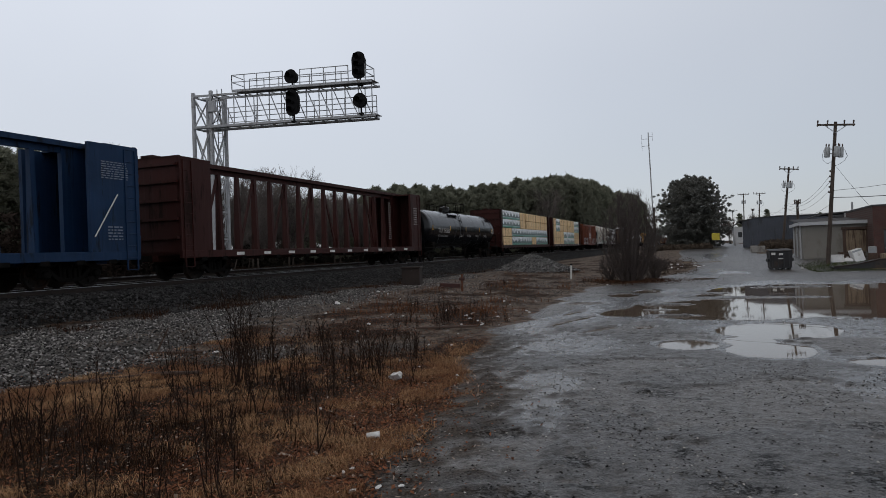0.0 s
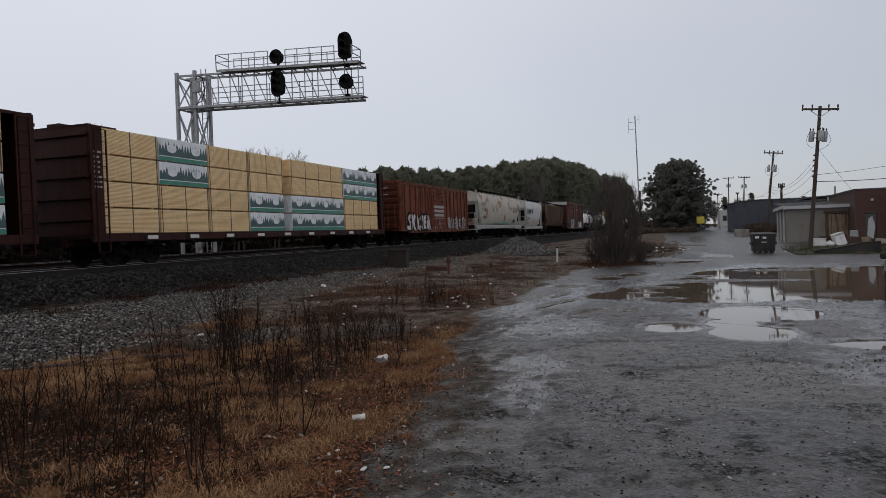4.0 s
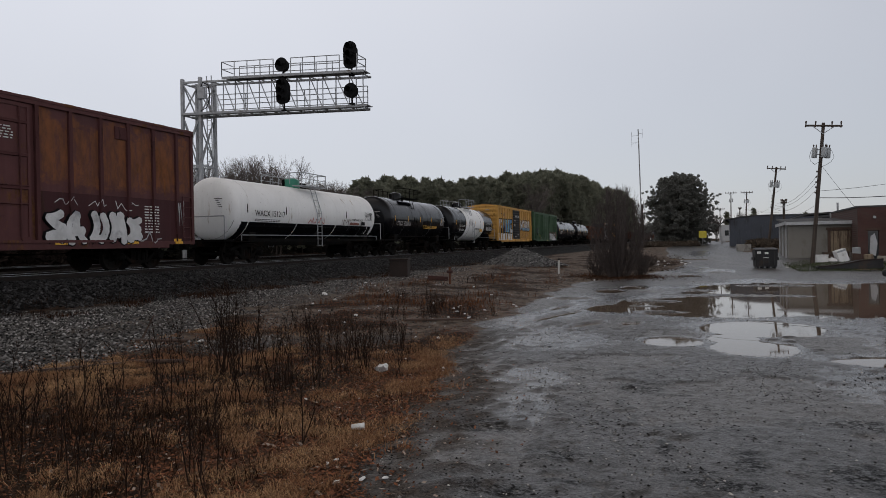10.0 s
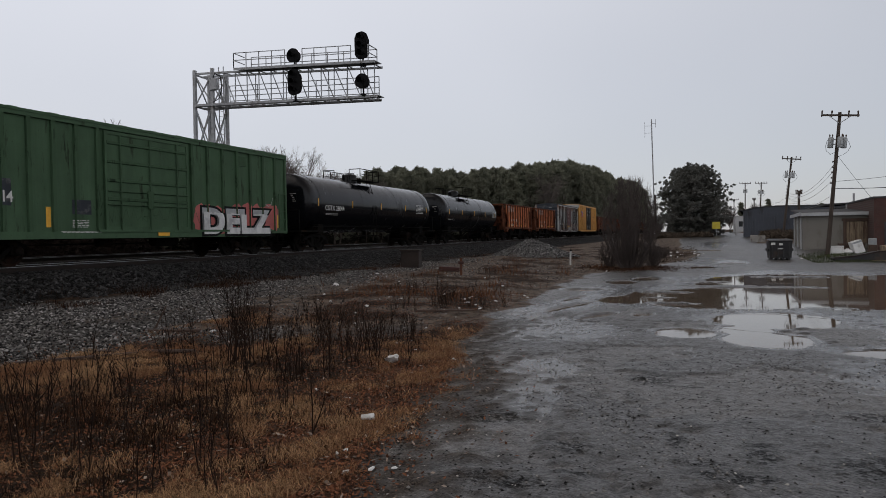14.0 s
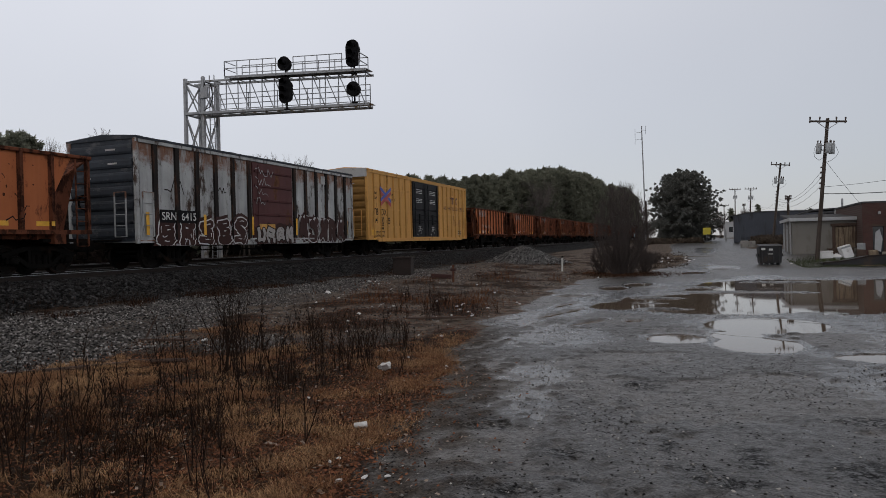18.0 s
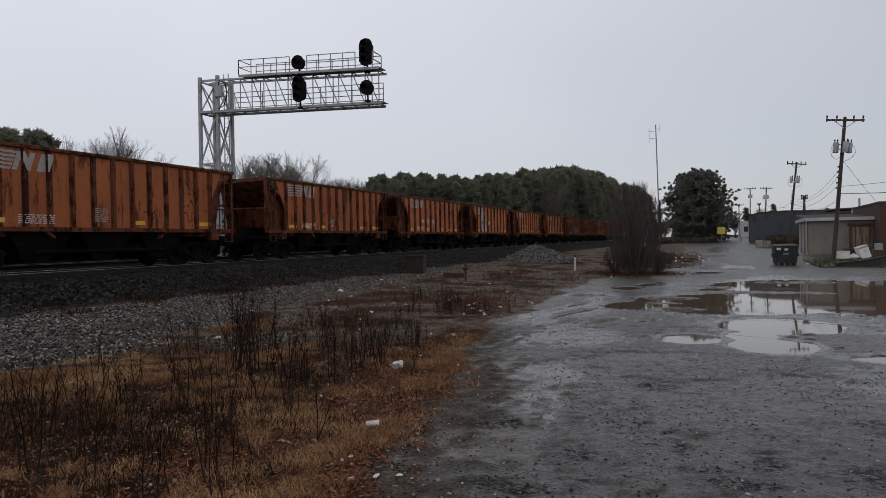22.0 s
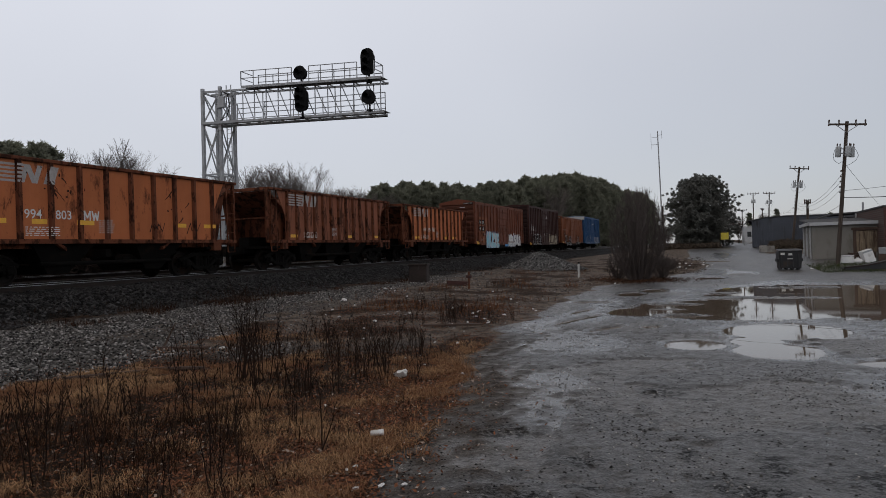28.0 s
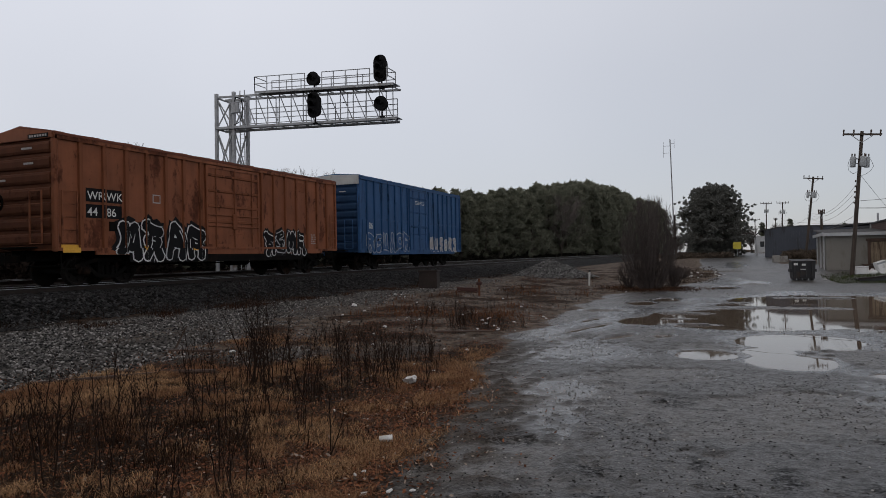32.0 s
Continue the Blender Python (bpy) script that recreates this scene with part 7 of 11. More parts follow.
def hopper_marks(c, digits, seed, L, n_posts, low=1.46):
    rnd = random.Random(seed)
    stripes_logo(c, -4.5, 2.95)
    if digits:
        step = (L - 3.36) / (n_posts - 1)
        y = -L / 2 + 1.68 + step * math.ceil((L / 2 - 1.68 - 3.7) / step)
        for group in digits.split():
            if group == "MW":
                mw_mark(c, y + 0.16, 1.95, 0.27)
            else:
                lettering(c, group, y + 0.14, 1.95, 0.27, white_mark, SIDE)
            y += step
    small_print(c, -3.3, -2.2, 1.45, 1.74, 3, white_mark, SIDE, seed)
    small_print(c, -0.8, -0.2, 1.55, 2.0, 4, worn_stencil, SIDE, seed + 100)
    for y in (1.3, 3.1):
        if rnd.random() < 0.6:
            scrawl(c, y, y + 0.7, 1.55, 2.05, spray_black, SIDE + 0.004, seed + 300 + round(y), 0.035, "black sprayed tag")
    for y in (-4.4, -3.1, -1.6, 0.9, 2.6, 4.0):
        if rnd.random() < 0.75:
            mark(c, y, y + rnd.uniform(0.4, 0.65), low, low + 0.14, yellow_mark, SIDE, "reflector")


pale_panel = surface("pale_blue_grey_patch", (0.34, 0.38, 0.42), 0.6, 0, 0.15, 2, 50, 0.05, RUST, 0.3)
HOPPERS = [(319.8, 332.3, orange_a, 10, "994 797 MW"), (333.8, 346.2, orange_a, 10, "994 855 MW")]
for k, (a, b, m, n, words) in enumerate(HOPPERS):
    c = couple(open_hopper("faded orange open hopper car with white logo stripes", b - a, m, n), a, b)
    hopper_marks(c, words, 50 + k, b - a, n)

D21 = (-1.35, 1.75)
c = couple(boxcar("weathered white boxcar with maroon door and graffiti", 16.0, 0.80, 4.57, worn_white, posts_evenly(16.0, D21, 5, 5), D21, roof_mat=worn_dark, end_mat=worn_dark, door_mat=maroon, ribs=5, post_w=0.2, post_mat=post_black), 347.8, 363.8)
part("number_panel", painted(c, [[(-6.95, 1.65), (-4.95, 1.65), (-4.95, 2.12), (-6.95, 2.12)]], SIDE + 0.050), spray_black, c)
lettering(c, "SRN", -6.85, 1.75, 0.30, white_mark, SIDE + 0.054)
lettering(c, "6415", -5.85, 1.75, 0.30, white_mark, SIDE + 0.054)
throw_up(c, -7.2, -1.8, 0.80, 1.9, 5, dark_brown, spray_white, SIDE + 0.008, 61, "dark brown sprayed letters in white outline", cloud=dark_brown, fat=0.60, line=0.05)
throw_up(c, 2.2, 6.9, 0.85, 2.1, 5, dark_brown, spray_white, SIDE + 0.002, 62, "dark brown sprayed letters in white outline", cloud=dark_brown, fat=0.60, line=0.04)
throw_up(c, -1.3, 1.7, 0.85, 1.6, 4, worn_stencil, post_black, SIDE + 0.045, 64, fat=0.5, cloud=dark_brown)
for k in range(4):
    scrawl(c, -1.2, 0.1 - 0.2 * k, 3.8 - 0.42 * k, 4.2 - 0.42 * k, spray_grey, SIDE + 0.045, 65 + k, 0.03)
scrawl(c, -6.6, -5.6, 2.7, 3.3, post_black, SIDE + 0.002, 71, 0.05)
scrawl(c, -3.6, -3.1, 2.9, 3.2, post_black, SIDE + 0.002, 72, 0.05)
for y in (-7.6, -4.6, -1.5, 1.9, 4.8, 7.3):
    mark(c, y, y + 0.15, 1.2, 2.0, yellow_mark, SIDE + 0.060, "reflector")
mark(c, -1.0, 0.2, 1.45, 1.7, box_yellow, SIDE + 0.05, "sprayed_ground")

D22 = (-2.45, 2.5)
c = couple(boxcar("bright yellow high boxcar with black double doors", 18.9, 0.82, 5.12, tbox_yellow, posts_evenly(18.9, D22, 6, 6), D22, end_top=grimy_white, roof_mat=tbox_yellow, door_mat=door_black, two_doors=True, split=True, ribs=5, horizontals=(1.75, 2.85, 4.15), post_w=0.08), 365.7, 384.6)
lettering(c, "TB  OX", -8.6, 2.45, 0.42, black_mark, SIDE)
lettering(c, "64  30  68", -8.6, 1.93, 0.42, black_mark, SIDE)
lettering(c, "next", -8.6, 3.72, 0.22, black_mark, SIDE)
lettering(c, "load", -8.6, 3.40, 0.22, black_mark, SIDE)
lettering(c, "any", -5.9, 3.72, 0.22, black_mark, SIDE)
lettering(c, "road", -5.9, 3.40, 0.22, black_mark, SIDE)
for m, flip, low_end, xx in ((blue_mark, 1, 0.40, 0.0), (red_mark, 1, 0.14, 0.004), (red_mark, -1, 0.40, 0.008), (blue_mark, -1, 0.14, 0.012)):
    k = [(-7.7, 3.62 + flip * low_end), (-6.15, 3.62 - flip * (0.78 - low_end)), (-6.15, 3.62 - flip * (0.56 - low_end)), (-7.7, 3.62 + flip * (low_end + 0.22))]
    part("logo_cross", Shape().prism(k, "x", SIDE + xx, SIDE + xx + 0.004), m, c, "crossed red and blue logo bars")
small_print(c, -8.4, -7.0, 1.1, 1.5, 3, black_mark, SIDE, 70)
mark(c, -8.75, -8.3, 0.95, 1.05, yellow_mark, SIDE, "reflector")
mark(c, -8.9, -8.45, 1.2, 1.6, yellow_mark, SIDE, "reflector")
for y in (-1.9, 0.7):
    small_print(c, y, y + 1.1, 4.15, 4.5, 2, white_mark, SIDE + 0.05, 71)
    small_print(c, y, y + 1.1, 3.5, 3.85, 2, white_mark, SIDE + 0.05, 72)
    small_print(c, y + 0.3, y + 0.8, 1.5, 1.9, 2, white_mark, SIDE + 0.05, 73)
    for k in range(5):
        mark(c, y + 0.1 + 0.2 * k, y + 0.2 + 0.2 * k, 1.2 + 0.13 * (k * 7 % 5), 1.32 + 0.13 * (k * 7 % 5), worn_stencil, SIDE + 0.05, "door_stencil")
for a, b, z0, z1 in ((5.45, 6.45, 4.08, 4.25), (5.65, 5.85, 3.7, 4.08), (6.1, 6.3, 3.7, 4.08)):
    mark(c, a, b, z0, z1, maroon, SIDE, "faded_logo_block")
for flip in (1, -1):
    part("faded_logo_block", painted(c, [[(6.55, 3.975 - flip * 0.275), (6.72, 3.975 - flip * 0.275), (7.2, 3.975 + flip * 0.275), (7.03, 3.975 + flip * 0.275)]], SIDE + 0.001 * flip + 0.001), maroon, c)
lettering(c, "RAILCAR POOLING EXPERTS", 3.85, 3.2, 0.30, maroon, SIDE, wide=0.94)
mark(c, 7.42, 8.0, 1.26, 1.62, black_mark, SIDE, "data_panel")
for z in (1.26, 1.43, 1.6):
    mark(c, 7.40, 8.02, z, z + 0.025, white_mark, SIDE + 0.003, "data_panel_rule")
mark(c, 8.55, 8.75, 1.2, 1.7, yellow_mark, SIDE, "reflector")
for y in (6.3, 7.4):
    small_print(c, y, y + 0.6, 1.95, 2.5, 4, RED_BROWN_TAG, SIDE, 76 + round(y))

STRING = [(386.6, 399.0, orange_a, 10, "994 646 MW"), (400.6, 413.1, orange_a, 10, ""), (414.6, 427.2, orange_b, 13, ""), (429.0, 441.6, orange_b, 13, ""), (443.0, 455.7, orange_a, 11, "994 872 MW"),
          (457.3, 469.8, orange_a, 10, ""), (471.3, 483.9, orange_a, 10, "994 942 MW"), (485.5, 497.8, orange_a, 10, "994 825 MW"), (499.6, 512.1, orange_b, 13, ""), (513.6, 526.4, orange_b, 13, ""),
          (527.9, 540.2, orange_a, 10, "994 803 MW"), (541.9, 554.6, orange_c, 13, ""), (556.2, 569.0, orange_a, 13, "994 539 MW")]
for k, (a, b, m, n, words) in enumerate(STRING):
    look_of = {orange_a: "faded orange open hopper car with dented sides", orange_b: "deep orange open hopper car with close-set posts", orange_c: "brown-red open hopper car with white stencils"}[m]
    c = couple(open_hopper(look_of, b - a, m, n), a, b)
    hopper_marks(c, words, 80 + k, b - a, n, 1.79 if k == 10 else 1.46)
    if k == 5:
        mark(c, -3.6, -2.75, 1.45, 3.0, pale_panel, SIDE, "repainted_panel", "pale blue-grey repainted panel")
        mark(c, -2.6, -1.85, 1.45, 2.5, pale_panel, SIDE, "repainted_panel", "pale blue-grey repainted panel")
        lettering(c, "994", -3.55, 2.05, 0.36, black_mark, SIDE + 0.004)
        lettering(c, "776", -2.58, 2.05, 0.36, black_mark, SIDE + 0.004)
        mw_mark(c, -1.5, 2.05, 0.32)
    if k == 8:
        throw_up(c, -0.6, 2.6, 1.45, 2.4, 4, spray_blue, spray_white, SIDE, 200, "blue sprayed letters", line=0.03)

D36 = (-1.4, 1.9)
c = couple(boxcar("red-brown boxcar with pale blue graffiti", 15.7, 0.95, 4.5, red_brown, posts_evenly(15.7, D36, 6, 6), D36, roof_mat=red_brown, split=True, ribs=5, ridge=0.3, post_w=0.1, deep=0.28), 570.7, 586.4)
part("pale_patch", painted(c, [[(-6.8, 1.15), (-5.2, 1.15), (-5.2, 3.35), (-6.8, 3.35)], [(-5.2, 2.08), (-4.35, 2.08), (-4.35, 3.35), (-5.2, 3.35)]], SIDE), orange_brown, c, "paler repainted patch")
for w1, w2, zz in (("WR", "WK", 2.78), ("44", "40", 2.22)):
    for w, y in ((w1, -6.62), (w2, -5.88)):
        mark(c, y - 0.05, y + 0.62, zz - 0.07, zz + 0.34, black_mark, SIDE + 0.003, "number_panel")
        lettering(c, w, y, zz, 0.26, white_mark, SIDE + 0.006)
throw_up(c, -4.95, -1.2, 0.66, 2.1, 4, spray_cyan, spray_white, SIDE + 0.004, 90, "pale blue and white sprayed letters on purple shade", shade=spray_blue, cloud=spray_purple, fat=0.46, line=0.06)
throw_up(c, 2.0, 6.5, 0.74, 1.9, 5, spray_white, spray_purple, SIDE + 0.004, 91, "white sprayed letters", cloud=spray_white, fat=0.56, line=0.035)
mark(c, 0.8, 2.0, 0.78, 1.0, spray_blue, SIDE + 0.012, "sprayed_ground")
scrawl(c, -5.4, -4.9, 1.8, 2.1, spray_white, SIDE + 0.004, 89, 0.03)
small_print(c, -6.3, -5.6, 1.35, 1.5, 2, white_mark, SIDE + 0.003, 88)
mark(c, -7.6, -7.0, 1.02, 1.26, yellow_mark, SIDE, "reflector")
for y in (-4.4, -2.6, 3.9, 5.4):
    mark(c, y, y + 0.4, 1.1, 1.22, yellow_mark, SIDE + 0.025, "reflector")
D37 = (-1.8, 1.8)
c = couple(boxcar("dark brown high boxcar with white graffiti", 15.7, 0.85, 5.1, dark_brown, posts_evenly(15.7, D37, 6, 6), D37, roof_mat=dark_brown, split=True, ribs=5), 589.0, 604.7)
lettering(c, "NO  KL", -6.95, 2.78, 0.33, white_mark, SIDE)
lettering(c, "571  801", -6.95, 2.38, 0.33, white_mark, SIDE)
small_print(c, -6.95, -6.3, 2.05, 2.25, 2, worn_stencil, SIDE, 92)
small_print(c, -6.1, -5.6, 1.6, 2.25, 5, worn_stencil, SIDE, 87)
mark(c, -4.85, -4.55, 2.42, 2.68, worn_stencil, SIDE, "data_panel")
mark(c, -4.82, -4.58, 2.45, 2.65, dark_brown, SIDE + 0.003, "data_panel")
throw_up(c, -5.75, -1.85, 0.68, 2.15, 4, spray_black, spray_white, SIDE, 93, "black sprayed letters in white outline", cloud=dark_brown, fat=0.52, line=0.05)
throw_up(c, 2.0, 6.3, 0.85, 2.0, 5, CREAM, spray_black, SIDE, 94, "cream sprayed letters", cloud=CREAM, fat=0.56, line=0.035)
scrawl(c, -1.1, 0.9, 1.8, 2.3, spray_white, SIDE + 0.05, 86, 0.03)
small_print(c, 0.2, 1.1, 3.95, 4.3, 3, white_mark, SIDE + 0.05, 95)
for y, w in ((-7.6, 0.6), (-4.4, 0.5), (-2.6, 0.5)):
    mark(c, y, y + w, 0.9, 1.12, yellow_mark, SIDE + 0.02, "reflector")
scrawl(c, 6.6, 7.2, 0.9, 2.3, spray_grey, SIDE, 85, 0.04)
D38 = (-1.55, 1.6)
c = couple(boxcar("orange-brown boxcar with black and white graffiti", 15.7, 0.95, 4.5, orange_brown, posts_evenly(15.7, D38, 6, 6), D38, roof_mat=red_brown, split=True, ribs=5, ridge=0.3, deep=0.28), 607.2, 622.9)
for w1, w2, zz in (("WR", "WK", 2.66), ("44", "86", 2.16)):
    for w, y in ((w1, -6.7), (w2, -6.0)):
        mark(c, y - 0.05, y + 0.6, zz - 0.07, zz + 0.35, black_mark, SIDE, "number_panel")
        lettering(c, w, y, zz, 0.27, white_mark, SIDE + 0.004)
mark(c, -4.1, -3.75, 2.7, 3.0, worn_stencil, SIDE, "data_panel")
mark(c, -4.06, -3.79, 2.74, 2.96, orange_brown, SIDE + 0.003, "data_panel")
throw_up(c, -5.7, -1.6, 0.75, 2.15, 4, spray_black, spray_white, SIDE, 96, "black sprayed letters in white outline", cloud=spray_black, fat=0.46, line=0.05)
throw_up(c, 1.95, 5.0, 0.85, 2.0, 4, spray_black, spray_white, SIDE, 97, "black sprayed letters in white outline", cloud=spray_black, fat=0.42, line=0.04)
mark(c, -7.6, -7.0, 1.02, 1.26, yellow_mark, SIDE, "reflector")
for y in (-4.5, -2.4):
    mark(c, y, y + 0.5, 1.1, 1.22, yellow_mark, SIDE + 0.025, "reflector")
small_print(c, 5.6, 6.0, 1.4, 1.9, 3, worn_stencil, SIDE, 83)
D39 = (-1.3, 1.5)
c = couple(boxcar("blue high boxcar with silver graffiti", 15.4, 0.85, 5.1, box_blue, posts_evenly(15.4, D39, 6, 6), D39, end_top=grimy_white, roof_mat=box_blue, split=True, ribs=4, horizontals=(2.85,)), 625.3, 640.7)
throw_up(c, -6.9, -1.5, 0.95, 2.2, 6, box_blue, spray_grey, SIDE, 98, "silver sprayed letters", line=0.05)
throw_up(c, 1.7, 6.8, 0.95, 2.0, 6, worn_stencil, spray_white, SIDE, 99, "white sprayed letters", line=0.04)
lettering(c, "86", -6.6, 2.3, 0.35, white_mark, SIDE)
small_print(c, -0.6, 0.8, 4.0, 4.25, 2, white_mark, 1.665, 101)


def place_along(u, t):
    """How far up the line a point of the train stands at t seconds."""
    return u - 17.995 * t - 0.01696 * t * t


def motions():
    tilt = math.degrees(math.atan(GRADE))
    for car, u in TRAIN:
        walk(car, [(t, pose(TRACK_X, place_along(u, t), rail_z(place_along(u, t)), tilt, 0, 0)) for t in range(33)])
    # all wheels roll alike: the first pair's turning serves every pair
    walk(WHEELSETS[0], [(k / 30, pose(0, 0, 0, math.degrees((17.995 * k / 30 + 0.01696 * (k / 30) ** 2) / 0.457) % 360, 0, 0)) for k in range(961)])
    rolling = WHEELSETS[0].animation_data
    for ws in WHEELSETS[1:]:
        ws.rotation_mode = "QUATERNION"
        ws.animation_data_create()
        ws.animation_data.action = rolling.action
        ws.animation_data.action_slot = rolling.action_slot

# ---- the two tracks ----
rail_rust = surface("rail_rust", (0.020, 0.013, 0.010), 0.7, 0.4, 0.3, 3, 50, 0.2)
rail_shine = surface("polished_rail_head", (0.36, 0.37, 0.385), 0.32, 1.0, 0.1, 6, 50, 0.02)
tie_wood = surface("creosoted_timber", (0.011, 0.009, 0.008), 0.85, 0, 0.4, 3, 30, 0.4)
rail_out = [(-0.075, -0.18), (0.075, -0.18), (0.075, -0.165), (0.012, -0.14), (0.012, -0.045), (0.037, -0.035), (0.037, -0.004), (-0.037, -0.004), (-0.037, -0.035), (-0.012, -0.045), (-0.012, -0.14), (-0.075, -0.165)]
rail_me = Shape().prism(rail_out, "y", -760, 900).mesh("rail", rail_rust)
head_me = Shape().box(-0.0385, 0.0385, -760, 900, -0.013, 0.0).mesh("rail_head", rail_shine)
tie_me = Shape().box(-1.3, 1.3, -0.115, 0.115, -0.36, -0.165, 0.012).mesh("tie", tie_wood)
for k, tx in enumerate((TRACK_X, TRACK2_X)):
    lift = 0.0 if k == 0 else 0.12
    track = thing("railway_track", "rust-sided steel rails on dark timber ties in ballast", "railway track", "tracks", at=pose(tx, 0, rail_z(0) + lift, math.degrees(math.atan(GRADE)), 0, 0))
    for s in (-1, 1):
        rl = part("rail", rail_me, rail_rust, track, at=(s * 0.755, 0, 0))
        part("rail_head", head_me, rail_shine, rl, "polished running surface")
    for i in range(220 if k == 0 else 120):
        part("tie", tie_me, tie_wood, track, at=(0, 8 + i * 0.52 + 0.03 * math.sin(i * 7.1), 0.01 * math.sin(i * 3.3)))

# ---- cantilever signal ----
sig_steel = surface("weathered_grey_steel", (0.33, 0.34, 0.355), 0.6, 0.0, 0.2, 1.5, 40, 0.1, (0.13, 0.11, 0.09), 0.25)
sig_black = surface("black_signal_paint", (0.005, 0.005, 0.006), 0.75, 0, 0.3, 4, 50, 0.1, spec=0.15)
concrete = surface("old_concrete", (0.30, 0.29, 0.27), 0.85, 0, 0.2, 1.2, 35, 0.3, (0.14, 0.13, 0.12), 0.4)
# Footing concrete, its colour lowered for the shade behind the train.
dark_concrete = surface("shade_toned_concrete", (0.075, 0.072, 0.068), 0.9, 0, 0.25, 1.2, 35, 0.3, (0.03, 0.03, 0.028), 0.5)
SY = 38.2
signal = thing("cantilever_signal", "grey steel cantilever signal bridge with four black heads over both tracks", "railway signal")
XT, XB, XE = -32.6, -31.1, -18.75
AD = 0.95


def low_z(x):
    return 11.25 + (x + 32.5) * (-0.59 / 14.4)


def top_z(x):
    return 13.5 + (x + 32.5) * (-0.80 / 14.4)


legs = [(XT, SY), (XB, SY), (XT, SY + 1.5), (XB, SY + 1.5)]
base = ground_at(-32, SY) - 0.1
for x, y in legs:
    part("tower_leg", Shape().box(x - 0.11, x + 0.11, y - 0.11, y + 0.11, base + 0.35, 13.75, 0.02), sig_steel, signal)
    part("footing", Shape().box(x - 0.3, x + 0.3, y - 0.3, y + 0.3, base - 0.3, base + 0.3, 0.04), dark_concrete, signal)
levels = [base + 2.1, base + 3.3, base + 5.2, base + 7.5, 11.25, 13.45]
for (ax, ay), (bx, by) in ((legs[0], legs[1]), (legs[2], legs[3]), (legs[0], legs[2]), (legs[1], legs[3])):
    for z in levels:
        part("tower_strut", Shape().bar((ax, ay, z), (bx, by, z), 0.08, 0.1), sig_steel, signal)
    for z, z2 in zip(levels, levels[1:]):
        part("tower_brace", Shape().bar((ax, ay, z), (bx, by, z2), 0.06, 0.07), sig_steel, signal)
        part("tower_brace", Shape().bar((bx, by, z), (ax, ay, z2), 0.06, 0.07), sig_steel, signal)
lad = Shape()
LX, LY = XB - 0.35, SY + 1.35
for s in (-0.2, 0.2):
    lad.bar((LX + s, LY, base + 0.3), (LX + s, LY, 14.2), 0.05)
for k in range(40):
    lad.tube((LX - 0.2, LY, base + 0.6 + k * 0.32), (LX + 0.2, LY, base + 0.6 + k * 0.32), 0.015, n=5)
part("tower_ladder", lad, sig_steel, signal)
for y in (SY, SY + AD):
    part("lower_chord", Shape().bar((XT, y, low_z(XT)), (XE, y, low_z(XE)), 0.12, 0.16), sig_steel, signal)
    part("upper_chord", Shape().bar((XT, y, top_z(XT)), (XE + 0.1, y, top_z(XE)), 0.1, 0.13), sig_steel, signal)
    n = 13
    for k in range(n + 1):
        if y > SY and k % 3:
            continue
        x = XB + (XE - XB) * k / n
        part("truss_post", Shape().bar((x, y, low_z(x)), (x, y, top_z(x)), 0.05, 0.05), sig_steel, signal)
        if k < n and y == SY:
            x2 = XB + (XE - XB) * (k + 1) / n
            part("truss_diagonal", Shape().bar((x, y, top_z(x)), (x2, y, low_z(x2)), 0.05, 0.05), sig_steel, signal)
for k in range(14):
    x = XB + (XE - XB) * k / 13
    for zf in (low_z, top_z):
        part("cross_tie", Shape().bar((x, SY, zf(x)), (x, SY + AD, zf(x)), 0.06), sig_steel, signal)


def deck(x0, x1, zf, y0, y1):
    for k in range(6):
        y = y0 + (y1 - y0) * (k + 0.5) / 6
        w = (y1 - y0) / 6 * 0.8
        part("walkway_plank", Shape().bar((x0, y, zf(x0)), (x1, y, zf(x1)), w, 0.04), sig_steel, signal)
    part("walkway_edge", Shape().bar((x0, y0, zf(x0) - 0.06), (x1, y0, zf(x1) - 0.06), 0.05, 0.16), sig_steel, signal)


deck(XT, XE + 0.3, lambda x: low_z(x) + 0.1, SY - 0.15, SY + 0.75)
deck(-28.9, XE + 0.3, lambda x: top_z(x) + 0.1, SY - 0.55, SY + 0.45)


def railing(x0, x1, zf, y, rails=(0.5, 0.98), n=4):
    for k in range(n + 1):
        x = x0 + (x1 - x0) * k / n
        part("rail_post", Shape().bar((x, y, zf(x)), (x, y, zf(x) + rails[-1]), 0.045), sig_steel, signal)
    for r in rails:
        part("handrail", Shape().bar((x0, y, zf(x0) + r), (x1, y, zf(x1) + r), 0.045), sig_steel, signal)


def walk_top(x):
    return top_z(x) + 0.12


railing(-28.9, -24.9, walk_top, SY - 0.55)
railing(-23.6, -20.1, walk_top, SY - 0.55)
railing(-28.4, -18.9, walk_top, SY + 0.7, n=8)
for x in (-28.9, -18.9):
    part("end_rail", Shape().bar((x, SY - 0.55, walk_top(x) + 0.98), (x, SY + 0.7, walk_top(x) + 0.98), 0.045).bar((x, SY - 0.55, walk_top(x) + 0.5), (x, SY + 0.7, walk_top(x) + 0.5), 0.045).bar((x, SY - 0.55, walk_top(x)), (x, SY - 0.55, walk_top(x) + 0.98), 0.045), sig_steel, signal)
railing(-30.4, -18.9, lambda x: low_z(x) + 0.1, SY + AD, (0.35, 0.7, 1.05, 1.4), 5)


